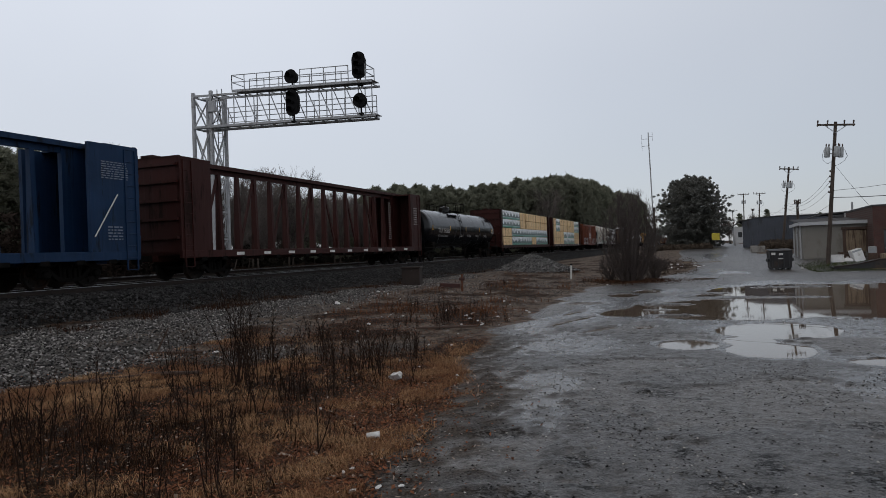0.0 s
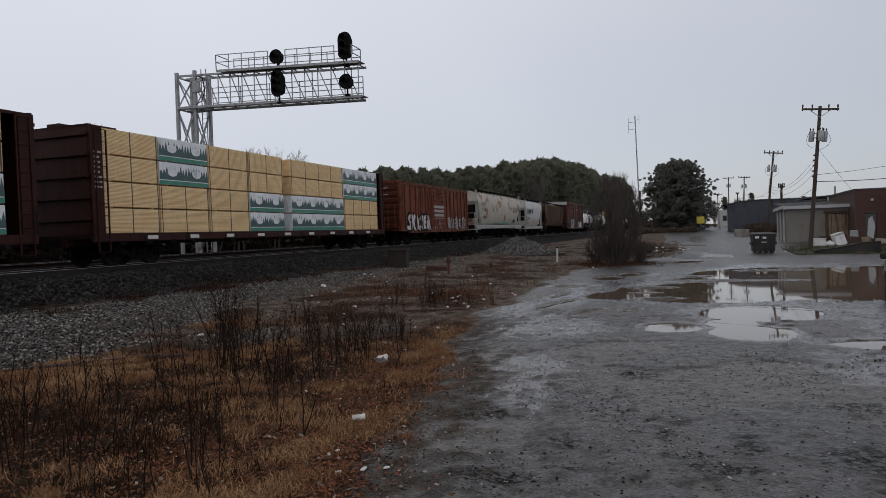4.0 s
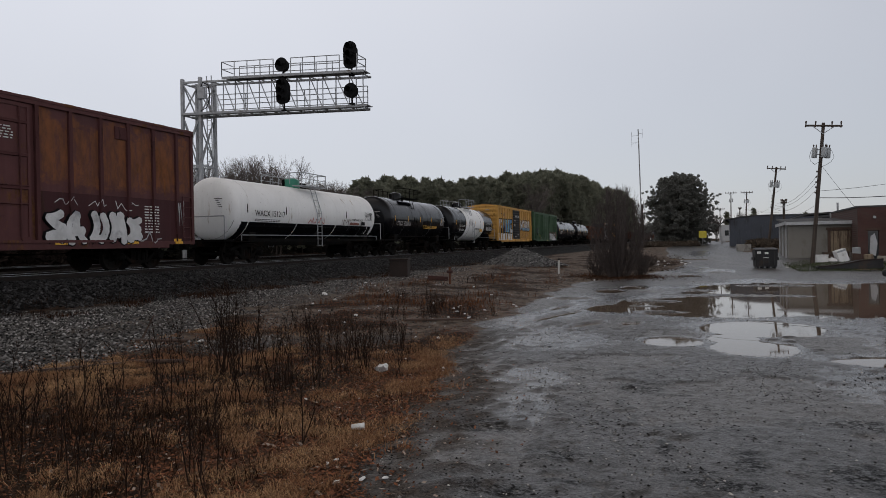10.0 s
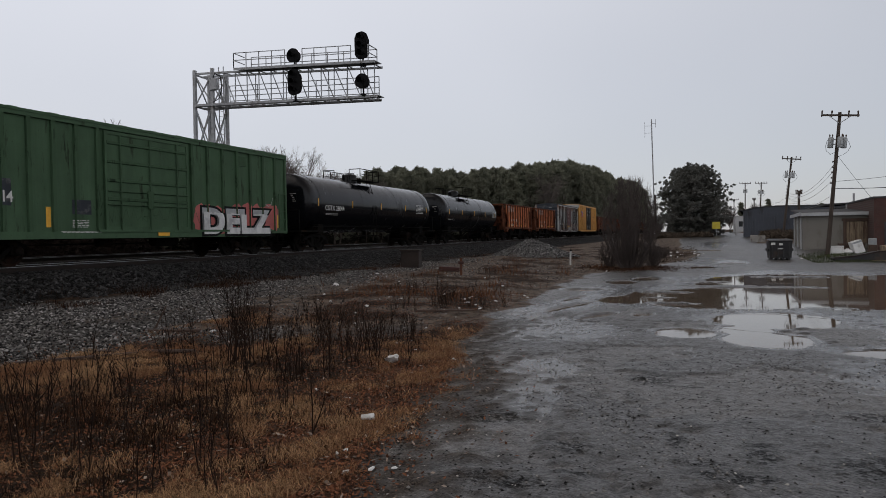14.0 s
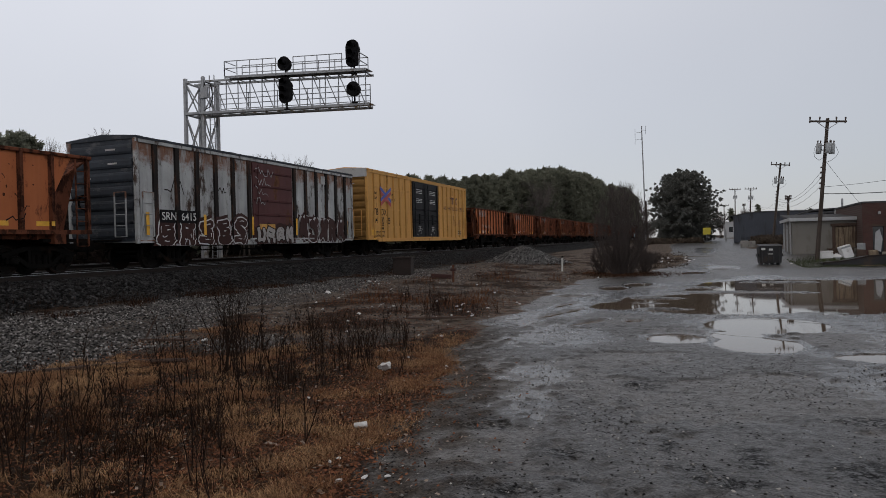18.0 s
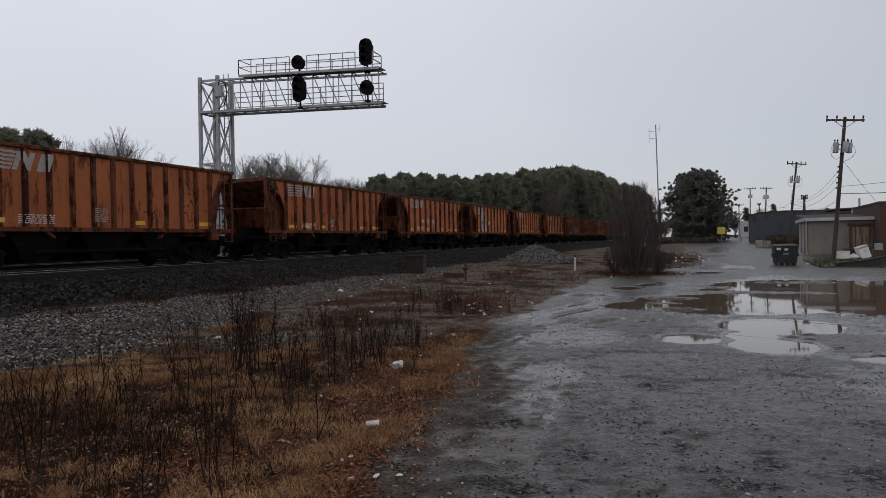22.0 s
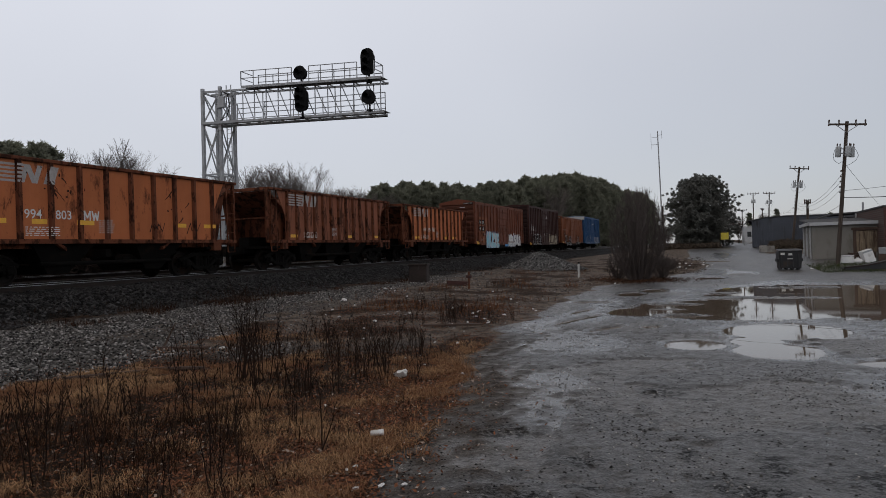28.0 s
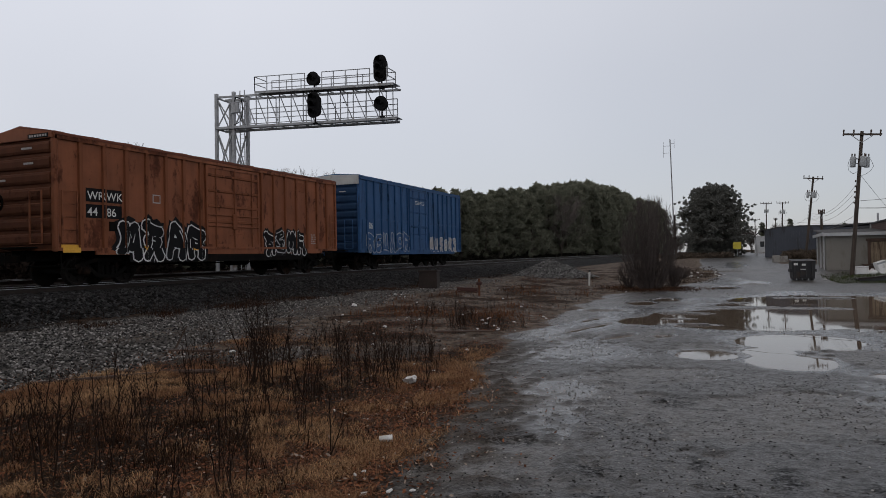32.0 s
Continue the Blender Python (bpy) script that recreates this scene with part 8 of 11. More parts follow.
def head(x, zc, tall, label):
    """A searchlight or colour-light head: target board, housing, hoods and bracket."""
    hh = 0.46 if not tall else 0.86
    w = 0.46
    rim = []
    for k in range(24):
        a = 2 * math.pi * k / 24
        rim.append((math.cos(a) * w, (math.sin(a) * w) + (0 if not tall else (hh - w) * (1 if math.sin(a) >= 0 else -1))))
    hd = part("signal_head", Shape().prism(rim, "y", -0.05, 0.0), sig_black, signal, label, at=(x, SY - 0.45, zc))
    part("housing", Shape().prism([(a * 0.72, b * 0.8) for a, b in rim], "y", 0.0, 0.42), sig_black, hd)
    for z in ((-0.5, 0.0, 0.5) if tall else (0.0,)):
        v, f = [], []
        for i in range(13):
            a = math.pi * (i / 12) * 1.25 - math.pi * 0.125
            for r, yy in ((0.17, -0.05), (0.19, -0.42)):
                v.append((math.cos(a) * r, yy, z + math.sin(a) * r))
        f = [(2 * i, 2 * i + 1, 2 * i + 3, 2 * i + 2) for i in range(12)]
        part("hood", Shape().add(v, f), sig_black, hd)
        part("lens", Shape().lathe([(-0.06, 0.13), (-0.04, 0.13)], "y", 14).move(0, 0, z), sig_black, hd)
    part("bracket", Shape().tube((0, 0.2, -hh - 0.35), (0, 0.2, -hh + 0.1), 0.06, n=8).box(-0.14, 0.14, 0.06, 0.34, -hh - 0.38, -hh - 0.3), sig_black, hd)


head(-19.4, 13.85, True, "tall black three-lens head")
head(-24.35, 13.78, False, "round black single-lens head")
head(-24.3, 12.05, True, "tall black three-lens head")
head(-19.4, 11.66, False, "round black single-lens head")
part("junction_box", Shape().box(-31.2, -30.6, SY - 0.25, SY - 0.02, 12.2, 13.0, 0.04), sig_steel, signal)
cable = Shape()
pts = [(-30.9, SY - 0.2, 13.0), (-30.7, SY - 0.25, 13.3), (-30.3, SY - 0.2, 13.1), (-30.2, SY - 0.15, 12.2), (-30.5, SY - 0.1, 11.6), (-31.0, SY - 0.1, 11.4)]
for p, q in zip(pts, pts[1:]):
    cable.tube(p, q, 0.03, n=5)
part("cable", cable, sig_black, signal)

# ---- trackside things ----
can_grey_old = surface("weathered_aluminium", (0.16, 0.165, 0.17), 0.6, 0.3, 0.2, 3, 40, 0.1)
case = thing("signal_case", "grey signal equipment case behind the tracks", "equipment case", at=pose(-28.2, 41.5, ground_at(-28.2, 41.5) - 0.1))
part("cabinet", Shape().box(-0.5, 0.5, -0.4, 0.4, 0.15, 0.8, 0.03), can_grey_old, case)
part("plinth", Shape().box(-0.6, 0.6, -0.5, 0.5, -0.1, 0.15, 0.02), concrete, case)

rusty_iron = surface("rusty_iron", (0.024, 0.015, 0.012), 0.8, 0.2, 0.4, 3, 30, 0.3)
crate = thing("rusty_trackside_box", "dark rusted steel box standing in the ballast foot", "steel box", at=pose(-12.6, 29.3, ground_at(-12.6, 29.3) - 0.04, 0, 0, 12))
part("shell", Shape().box(-0.42, 0.42, -0.4, 0.4, 0.0, 0.78, 0.03), rusty_iron, crate)
part("lid", Shape().box(-0.47, 0.47, -0.45, 0.45, 0.78, 0.86, 0.02), rusty_iron, crate)
part("hasp", Shape().box(-0.06, 0.06, -0.47, -0.45, 0.6, 0.8), rusty_iron, crate)

mk = thing("marker_post", "thin white plastic marker post with dark cap", "marker post", at=pose(-6.75, 38.4, ground_at(-6.75, 38.4) - 0.05, 0, 1.5, 0))
part("shaft", Shape().lathe([(0, 0.05), (0.82, 0.05)], "z", 10), white_mark, mk)
part("cap", Shape().lathe([(0.82, 0.055), (0.9, 0.055), (0.93, 0.03)], "z", 10), sig_black, mk)

redp = thing("red_stand_pipe", "short red rusted stand pipe with a valve", "stand pipe", at=pose(-9.1, 26.3, ground_at(-9.1, 26.3) - 0.04))
red_old = surface("faded_red_paint", (0.050, 0.015, 0.011), 0.7, 0, 0.25, 4, 40, 0.2, RUST, 0.5)
part("pipe", Shape().tube((0, 0, 0), (0, 0, 0.75), 0.05, n=8), red_old, redp)
part("valve", Shape().lathe([(-0.12, 0.03), (-0.1, 0.07), (0.1, 0.07), (0.12, 0.03)], "x", 10).move(0, 0, 0.55), red_old, redp)
redb = thing("fallen_red_barrier", "red painted board lying on the gravel", "board", at=pose(-10.1, 27.6, ground_at(-10.1, 27.6) + 0.02, 6, 4, 20))
part("board", Shape().box(-0.45, 0.45, -0.06, 0.06, 0, 0.16, 0.015), red_old, redb)
part("foot", Shape().box(-0.4, -0.3, -0.2, 0.2, -0.03, 0.03).box(0.3, 0.4, -0.2, 0.2, -0.03, 0.03), red_old, redb)

# a heap of loose ballast
def leaf_like(name, dark, lite):
    """Loose stone, each piece of its own tone."""
    m = bpy.data.materials.new(name)
    m.use_nodes = True
    n, l = m.node_tree.nodes, m.node_tree.links
    geo = n.new("ShaderNodeNewGeometry")
    ramp = n.new("ShaderNodeValToRGB")
    ramp.color_ramp.elements[0].color, ramp.color_ramp.elements[1].color = (*dark, 1), (*(1.7 * c for c in lite), 1)
    ramp.color_ramp.elements[0].position = 0.2
    ramp.color_ramp.elements.new(0.82).color = (*(0.72 * c for c in lite), 1)
    l.new(geo.outputs["Random Per Island"], ramp.inputs[0])
    l.new(ramp.outputs[0], n["Principled BSDF"].inputs["Base Color"])
    n["Principled BSDF"].inputs["Roughness"].default_value = 0.6
    n["Principled BSDF"].inputs["Specular IOR Level"].default_value = 0.2
    return m


stone_mat = leaf_like("crushed_stone", (0.008, 0.008, 0.008), (0.25, 0.238, 0.228))
heap_stone = leaf_like("grey_heap_stone", (0.02, 0.02, 0.02), (0.24, 0.235, 0.23))
dark_stone = leaf_like("dark_ballast_stone", (0.002, 0.002, 0.002), (0.047, 0.046, 0.047))


def pebbles(points, sizes, seed):
    """Many small angular stones in one mesh."""
    rnd = np.random.RandomState(seed)
    n = len(points)
    o = np.array([(1, 0, 0), (-1, 0, 0), (0, 1, 0), (0, -1, 0), (0, 0, 1), (0, 0, -1)], float)
    v = o[None] * (sizes[:, None, None] * rnd.uniform(0.55, 1.25, (n, 6, 1)))
    a = rnd.uniform(0, 6.28, n)
    c, s = np.cos(a)[:, None], np.sin(a)[:, None]
    x, y = v[..., 0] * c - v[..., 1] * s, v[..., 0] * s + v[..., 1] * c
    v = np.stack([x, y, v[..., 2] * 0.7 + v[..., 0] * 0.3], -1) + points[:, None, :]
    t = np.array([(0, 2, 4), (2, 1, 4), (1, 3, 4), (3, 0, 4), (2, 0, 5), (1, 2, 5), (3, 1, 5), (0, 3, 5)])
    f = (t[None] + 6 * np.arange(n)[:, None, None]).reshape(-1, 3)
    return v.reshape(-1, 3), f


def tri_mesh(name, v, f, material):
    me = bpy.data.meshes.new(name)
    me.vertices.add(len(v))
    me.vertices.foreach_set("co", np.asarray(v, np.float32).ravel())
    me.loops.add(f.size)
    me.loops.foreach_set("vertex_index", f.ravel().astype(np.int32))
    me.polygons.add(len(f))
    me.polygons.foreach_set("loop_start", np.arange(0, f.size, f.shape[1], dtype=np.int32))
    me.update(calc_edges=True)
    me.materials.append(material)
    return me


rs = np.random.RandomState(5)
PX, PY, PZ = -11.3, 48.5, ground_at(-11.3, 48.5)
hv, hf = [], []
NR, NA = 14, 40
for i in range(NR + 1):
    for j in range(NA):
        r, a = i / NR, 2 * math.pi * j / NA
        x, y = math.cos(a) * r * 3.3, math.sin(a) * r * 3.6
        hv.append((x, y, 1.35 * (1 - r) ** 1.1 * (1 + 0.12 * noise.noise((x, y, 1))) - 0.1 + 0.05 * noise.noise((x * 3, y * 3, 2))))
for i in range(NR):
    for j in range(NA):
        hf.append((i * NA + j, i * NA + (j + 1) % NA, (i + 1) * NA + (j + 1) % NA, (i + 1) * NA + j))
heap = thing("gravel_heap", "heap of loose grey crushed stone beside the track", "gravel heap", at=pose(PX, PY, PZ))
part("core", Shape().add(hv, hf), heap_stone, heap)
a, r = rs.uniform(0, 6.28, 4200), np.sqrt(rs.uniform(0, 1, 4200))
pts = np.stack([np.cos(a) * r * 3.4, np.sin(a) * r * 3.7, 1.35 * (1 - r) ** 1.1 - 0.08 + rs.uniform(-0.03, 0.03, 4200)], -1)
v, f = pebbles(pts, rs.uniform(0.03, 0.08, 4200), 6)
tagged(new("stone_cover", tri_mesh("stone_cover", v, f, heap_stone)), kind="stuff").parent = heap


def scatter(n, x0, x1, y0, y1, seed, keep=None):
    rr = np.random.RandomState(seed)
    u = rr.uniform(0, 1, n)
    y = y0 + (y1 - y0) * u ** 1.5
    x = rr.uniform(x0, x1, n)
    i = np.clip(np.searchsorted(gx, x) - 1, 0, nx - 2)
    j = np.clip(np.searchsorted(gy, y) - 1, 0, ny - 2)
    fx, fy = (x - gx[i]) / (gx[i + 1] - gx[i]), (y - gy[j]) / (gy[j + 1] - gy[j])
    z = (GZ[j, i] * (1 - fx) + GZ[j, i + 1] * fx) * (1 - fy) + (GZ[j + 1, i] * (1 - fx) + GZ[j + 1, i + 1] * fx) * fy
    g, lot = GRASS[j, i], ON_LOT[j, i]
    p = np.stack([x, y, z], -1)
    if keep is not None:
        m = keep(x, y, g, lot, rr)
        p = p[m]
    return p


# loose stones: track ballast, pale gravel at its foot, grit on the lot
p = scatter(72000, -18.6, -12.9, 6, 75, 21, lambda x, y, g, lot, rr: rr.uniform(0, 1, len(x)) < np.clip((-13.9 + 0.5 * np.sin(y * 0.9) + 0.4 * np.sin(y * 2.7 + x) - x) / 0.9, 0, 1))
v, f = pebbles(p + (0, 0, 0.01), np.random.RandomState(1).uniform(0.03, 0.07, len(p)), 22)
tagged(new("track_ballast", tri_mesh("track_ballast", v, f, dark_stone)), "dark crushed stone on the track bank", "ballast", kind="stuff")
p = scatter(110000, -14.5, -5.0, 4.0, 40, 23, lambda x, y, g, lot, rr: (g < 0.35) & (lot < 0.3) & (rr.uniform(0, 1, len(x)) > 0.9 * np.clip((y - 8.0) / 4.5 + (x + 9.5) * 0.12 + 0.5 * np.sin(x * 1.1 + y * 0.7), 0, 1) * np.clip((x + 10.0 + 0.10 * y + 0.6 * np.sin(y * 0.8)) / 1.8, 0.15, 1)))
v, f = pebbles(p + (0, 0, 0.006), np.random.RandomState(2).uniform(0.011, 0.04, len(p)), 24)
tagged(new("pale_gravel", tri_mesh("pale_gravel", v, f, stone_mat)), "pale grey gravel along the ballast foot", "gravel", kind="stuff")
p = scatter(45000, -4.5, 7, 3, 26, 25, lambda x, y, g, lot, rr: (lot > 0.5) & (rr.uniform(0, 1, len(x)) < 0.25 + 0.9 * np.clip(np.sin(x * 1.7 + 0.6 * np.sin(y)) * np.sin(y * 0.8 + x), 0, 1)))
v, f = pebbles(p, np.random.RandomState(3).uniform(0.004, 0.017, len(p)) ** 1.0, 26)
tagged(new("loose_grit", tri_mesh("loose_grit", v, f, leaf_like("wet_grit", (0.010, 0.010, 0.010), (0.33, 0.315, 0.295)))), "loose wet grit on the asphalt", "grit", kind="stuff")

p = scatter(44000, -4.0, 7, 3, 22, 27, lambda x, y, g, lot, rr: (lot > 0.6) & (puddle_dip(x, y) < -0.15) & (rr.uniform(0, 1, len(x)) < 0.045 + 0.95 * np.clip(2.4 * np.sin(x * 2.9 + 1.6 * np.sin(y * 1.1)) * np.sin(y * 2.0 + 1.4 * np.sin(x * 1.9)) - 0.75, 0, 1)))
sz = 0.005 + 0.017 * np.random.RandomState(4).uniform(0, 1, len(p)) ** 2.5
v, f = pebbles(p * (1, 1, 0), sz, 28)
v = v * (1, 1, 0.45) + np.repeat(p * (0, 0, 1), 6, 0)
tagged(new("asphalt_crumbs", tri_mesh("asphalt_crumbs", v, f, leaf_like("black_asphalt_crumb", (0.006, 0.006, 0.006), (0.035, 0.033, 0.032)))), "black crumbs broken from the asphalt", "rubble", kind="stuff")

# ---- poles and wires ----
pole_wood = surface("weathered_pole_wood", (0.058, 0.043, 0.034), 0.85, 0, 0.3, 1.2, 30, 0.3, (0.04, 0.03, 0.024), 0.5, (6, 6, 0.3))
can_grey = surface("transformer_grey", (0.33, 0.35, 0.36), 0.5, 0.1, 0.15, 2, 40, 0.1)
ceramic = surface("brown_glazed_ceramic", (0.05, 0.03, 0.022), 0.25, 0, 0.1)
wire_mat = surface("black_cable", (0.015, 0.015, 0.016), 0.6, 0, 0.1)


def utility_pole(x, y, top, lean, arm, cans, label):
    g = ground_at(x, y) - 0.1
    h = top - g
    p = thing("utility_pole", label, "utility pole", "utility poles", at=pose(x, y, g) @ Matrix.Rotation(math.atan(lean / h), 4, "Y"))
    part("shaft", Shape().lathe([(0, 0.145), (h * 0.5, 0.12), (h, 0.10)], "z", 12), pole_wood, p, smooth=True)
    part("crossarm", Shape().box(-arm / 2, arm / 2, -0.19, -0.1, h - 0.28, h - 0.16, 0.01), pole_wood, p)
    for u in (-0.48, -0.22, 0.22, 0.46):
        part("insulator", Shape().lathe([(-0.28, 0.03), (-0.22, 0.06), (-0.1, 0.035), (0.0, 0.05), (0.1, 0.06), (0.14, 0.03)], "z", 8).move(u * arm, -0.145, h - 0.05), ceramic, p)
    part("arm_brace", Shape().bar((-arm * 0.28, -0.15, h - 0.28), (0, -0.15, h - 0.75), 0.04).bar((arm * 0.28, -0.15, h - 0.28), (0, -0.15, h - 0.75), 0.04), sig_steel, p)
    cs = 0.66 if y < 60 else 0.60
    for k in range(cans):
        u = cs * ((-0.62, 0.12, 0.55) if cans == 3 else (-0.5, 0.5))[k]
        v = (-0.12, -0.5, -0.15)[k]
        c = part("transformer", Shape().lathe([(0, 0.16), (0.03, 0.26 * cs), (0.95 * cs, 0.26 * cs), (1.02 * cs, 0.22 * cs), (1.05 * cs, 0.05)], "z", 16).move(u, v, h - 2.35), can_grey, p, "grey transformer can", smooth=True)
        part("bushing", Shape().lathe([(0, 0.05), (0.08, 0.03), (0.16, 0.05), (0.24, 0.02)], "z", 8).move(u - 0.08, v, h - 2.35 + 0.98 * cs).merge(Shape().lathe([(0, 0.05), (0.08, 0.03), (0.16, 0.05), (0.24, 0.02)], "z", 8).move(u + 0.08, v, h - 2.35 + 0.98 * cs)), ceramic, c)
        part("hanger", Shape().bar((0, 0, h - 1.8), (u, v, h - 1.8), 0.06).bar((0, 0, h - 2.1), (u, v, h - 2.1), 0.06), sig_steel, c)
    if cans == 3:
        loop = Shape()
        for s in (-1, 1):
            q = [(s * 0.40, -0.1, h - 1.65), (s * 0.62, -0.1, h - 1.9), (s * (0.72 + 0.04 * s), -0.1, h - 2.25), (s * 0.62, -0.1, h - 2.55), (s * 0.35, -0.1, h - 2.78), (0, -0.12, h - 2.75 - 0.2 * s)]
            for a, b in zip(q, q[1:]):
                loop.tube(a, b, 0.015, n=4)
        part("drop_wire", loop, wire_mat, p)
        for k in range(5):
            part("wire_rack", Shape().lathe([(0, 0.03), (0.04, 0.05), (0.08, 0.05), (0.12, 0.03)], "z", 8).move(-0.17, -0.05, h - 3.3 - k * 0.35), ceramic, p)
    return p


def sagging(a, b, sag, r=0.012, n=14):
    w = thing("overhead_wire", "black overhead wire sagging between poles and roofs", "wire", "overhead wires")
    a, b = Vector(a), Vector(b)
    sh = Shape()
    pt = [a.lerp(b, k / n) - Vector((0, 0, sag * 4 * (k / n) * (1 - k / n))) for k in range(n + 1)]
    side = (b - a).cross(Vector((0, 0, 1))).normalized() * r
    up = Vector((0, 0, r))
    sh.add([c for p in pt for c in (p - side, p - up, p + side, p + up)], [(4 * k + i, 4 * k + (i + 1) % 4, 4 * k + 4 + (i + 1) % 4, 4 * k + 4 + i) for k in range(n) for i in range(4)])
    part("strand", sh, wire_mat, w)


utility_pole(8.0, 50.8, 9.75, 0.8, 2.2, 3, "leaning brown wooden utility pole with three grey transformers")
utility_pole(9.0, 85.0, 10.6, 0.95, 1.95, 3, "leaning dark wooden utility pole with three transformers")
utility_pole(11.7, 150, 12.7, 0.35, 2.2, 3, "wooden utility pole far up the road")
utility_pole(10.2, 170, 14.2, 0.1, 2.4, 2, "wooden utility pole behind the dark warehouse")
utility_pole(9.3, 200, 12.1, 0.0, 2.4, 0, "plain wooden utility pole at the end of the road")
utility_pole(10.7, 150, 9.5, 0.0, 0.6, 0, "short wooden pole behind the warehouse roof")
utility_pole(8.75, 70, 5.85, 0.0, 0.5, 0, "short wooden service pole behind the shed")
for z0, z1, s in ((6.3, 6.6, 0.9), (5.9, 6.3, 0.8), (5.4, 5.9, 0.8)):
    sagging((8.4, 50.7, z0), (9.55, 85, z1), s)
sagging((8.45, 50.7, 5.2), (22, 50.0, 7.6), 0.5)
sagging((8.45, 50.7, 4.75), (22, 49.5, 6.1), 0.55, 0.022)
sagging((8.55, 50.7, 7.0), (11.9, 57.5, 4.4), 0.05)
sagging((8.4, 50.8, 4.4), (7.9, 60.0, 3.9), 0.15)
sagging((9.6, 85, 6.4), (11.9, 150, 9.5), 1.2)
sagging((9.6, 85, 6.0), (8.8, 70, 5.5), 0.3)
sagging((11.9, 150, 9.0), (22, 96, 6.0), 0.6)

mast = thing("radio_mast", "thin grey radio mast with dipole antennas", "radio mast", at=pose(-5.6, 100, ground_at(-5.6, 100) - 0.1))
part("tube", Shape().tube((0, 0, 0), (-0.35, 0, 16.9), 0.10, 0.075, n=8), sig_steel, mast)
for dx, dz in ((-0.9, 16.0), (-0.9, 15.0), (0.55, 16.3)):
    part("antenna", Shape().tube((-0.35, 0, dz), (dx - 0.35, 0, dz), 0.025, n=5).tube((dx - 0.35, 0, dz - 0.6), (dx - 0.35, 0, dz + 0.6), 0.025, n=5), sig_steel, mast)
tele = thing("plain_pole", "plain grey pole behind the bare bush", "pole", at=pose(-5.2, 95, ground_at(-5.2, 95) - 0.1))
part("shaft", Shape().tube((0, 0, 0), (-0.1, 0, 6.0), 0.13, 0.11, n=8), pole_wood, tele)
part("cap", Shape().lathe([(5.98, 0.12), (6.04, 0.12)], "z", 8).move(-0.1, 0, 0), sig_steel, tele)

# ---- buildings ----
block_wall = surface("grey_block_wall", (0.185, 0.175, 0.155), 0.85, 0, 0.1, 0.7, 30, 0.2, (0.14, 0.13, 0.11), 0.3, (1.0, 1.0, 0.4))
white_trim = surface("white_fascia", (0.42, 0.43, 0.44), 0.6, 0, 0.1, 2, 40, 0.1, (0.3, 0.29, 0.27), 0.3)
tar_roof = surface("dark_roofing", (0.05, 0.05, 0.052), 0.8, 0, 0.25, 2, 40, 0.2)
navy_metal = surface("dark_slate_metal", (0.045, 0.052, 0.068), 0.55, 0.1, 0.15, 0.8, 40, 0.1, (0.03, 0.03, 0.035), 0.3, (1, 1, 0.3))
old_wood = surface("weathered_boards", (0.24, 0.185, 0.125), 0.85, 0, 0.3, 1.5, 40, 0.3, (0.08, 0.05, 0.035), 0.5, (6, 6, 0.6))
dark_wood = surface("dark_timber", (0.07, 0.042, 0.03), 0.85, 0, 0.3, 2, 40, 0.3)
brick_mat = surface("dark_red_brick", (0.115, 0.033, 0.024), 0.85, 0, 0.35, 3, 40, 0.3)
bt = brick_mat.node_tree
btx, bco, bmp = bt.nodes.new("ShaderNodeTexBrick"), bt.nodes.new("ShaderNodeTexCoord"), bt.nodes.new("ShaderNodeMapping")
bmp.inputs["Rotation"].default_value = (radians(90), 0, 0)
for key, val in (("Scale", 1.0), ("Mortar Size", 0.006), ("Brick Width", 0.21), ("Row Height", 0.075)):
    btx.inputs[key].default_value = val
btx.inputs["Color1"].default_value, btx.inputs["Color2"].default_value, btx.inputs["Mortar"].default_value = (0.078, 0.030, 0.024, 1), (0.055, 0.022, 0.018, 1), (0.075, 0.056, 0.048, 1)
bt.links.new(bco.outputs["Object"], bmp.inputs[0])
bt.links.new(bmp.outputs[0], btx.inputs["Vector"])
bt.links.new(btx.outputs[0], bt.nodes["Principled BSDF"].inputs["Base Color"])
dark_glass = surface("dirty_dark_glass", (0.03, 0.033, 0.036), 0.15, 0, 0.3, 3, 20, 0.05)
tan_wall = surface("tan_wall_panel", (0.30, 0.27, 0.22), 0.7, 0, 0.1, 1, 30, 0.1)

SG = ground_at(9.5, 57) - 0.08
shed = thing("block_shed", "low grey block shed with white fascia and boarded door", "shed", at=pose(7.4, 57, SG, 0, 0, -1.5))
EV = 3.24 - SG
wf = Shape().box(0, 2.75, 0, 0.2, 0, EV).box(4.12, 4.75, 0, 0.2, 0, EV).box(2.75, 4.12, 0, 0.2, 0, 0.5).box(2.75, 4.12, 0, 0.2, 2.12, EV)
part("front_wall", wf, block_wall, shed)
part("side_wall", Shape().box(0, 0.2, 0.2, 7, 0, EV), block_wall, shed)
part("back_wall", Shape().box(0.2, 4.75, 6.8, 7, 0, EV), block_wall, shed)
part("end_wall", Shape().box(4.55, 4.75, 0.2, 6.8, 0, EV), block_wall, shed)
part("roof", Shape().prism([(-0.25, EV + 0.02), (7.2, EV + 0.55), (7.2, EV + 0.65), (-0.25, EV + 0.12)], "x", -0.2, 4.9), tar_roof, shed)
part("fascia", Shape().box(-0.22, 4.92, -0.3, -0.25, EV - 0.1, EV + 0.14).box(-0.25, -0.2, -0.3, 7.2, EV - 0.06, EV + 0.18), white_trim, shed)
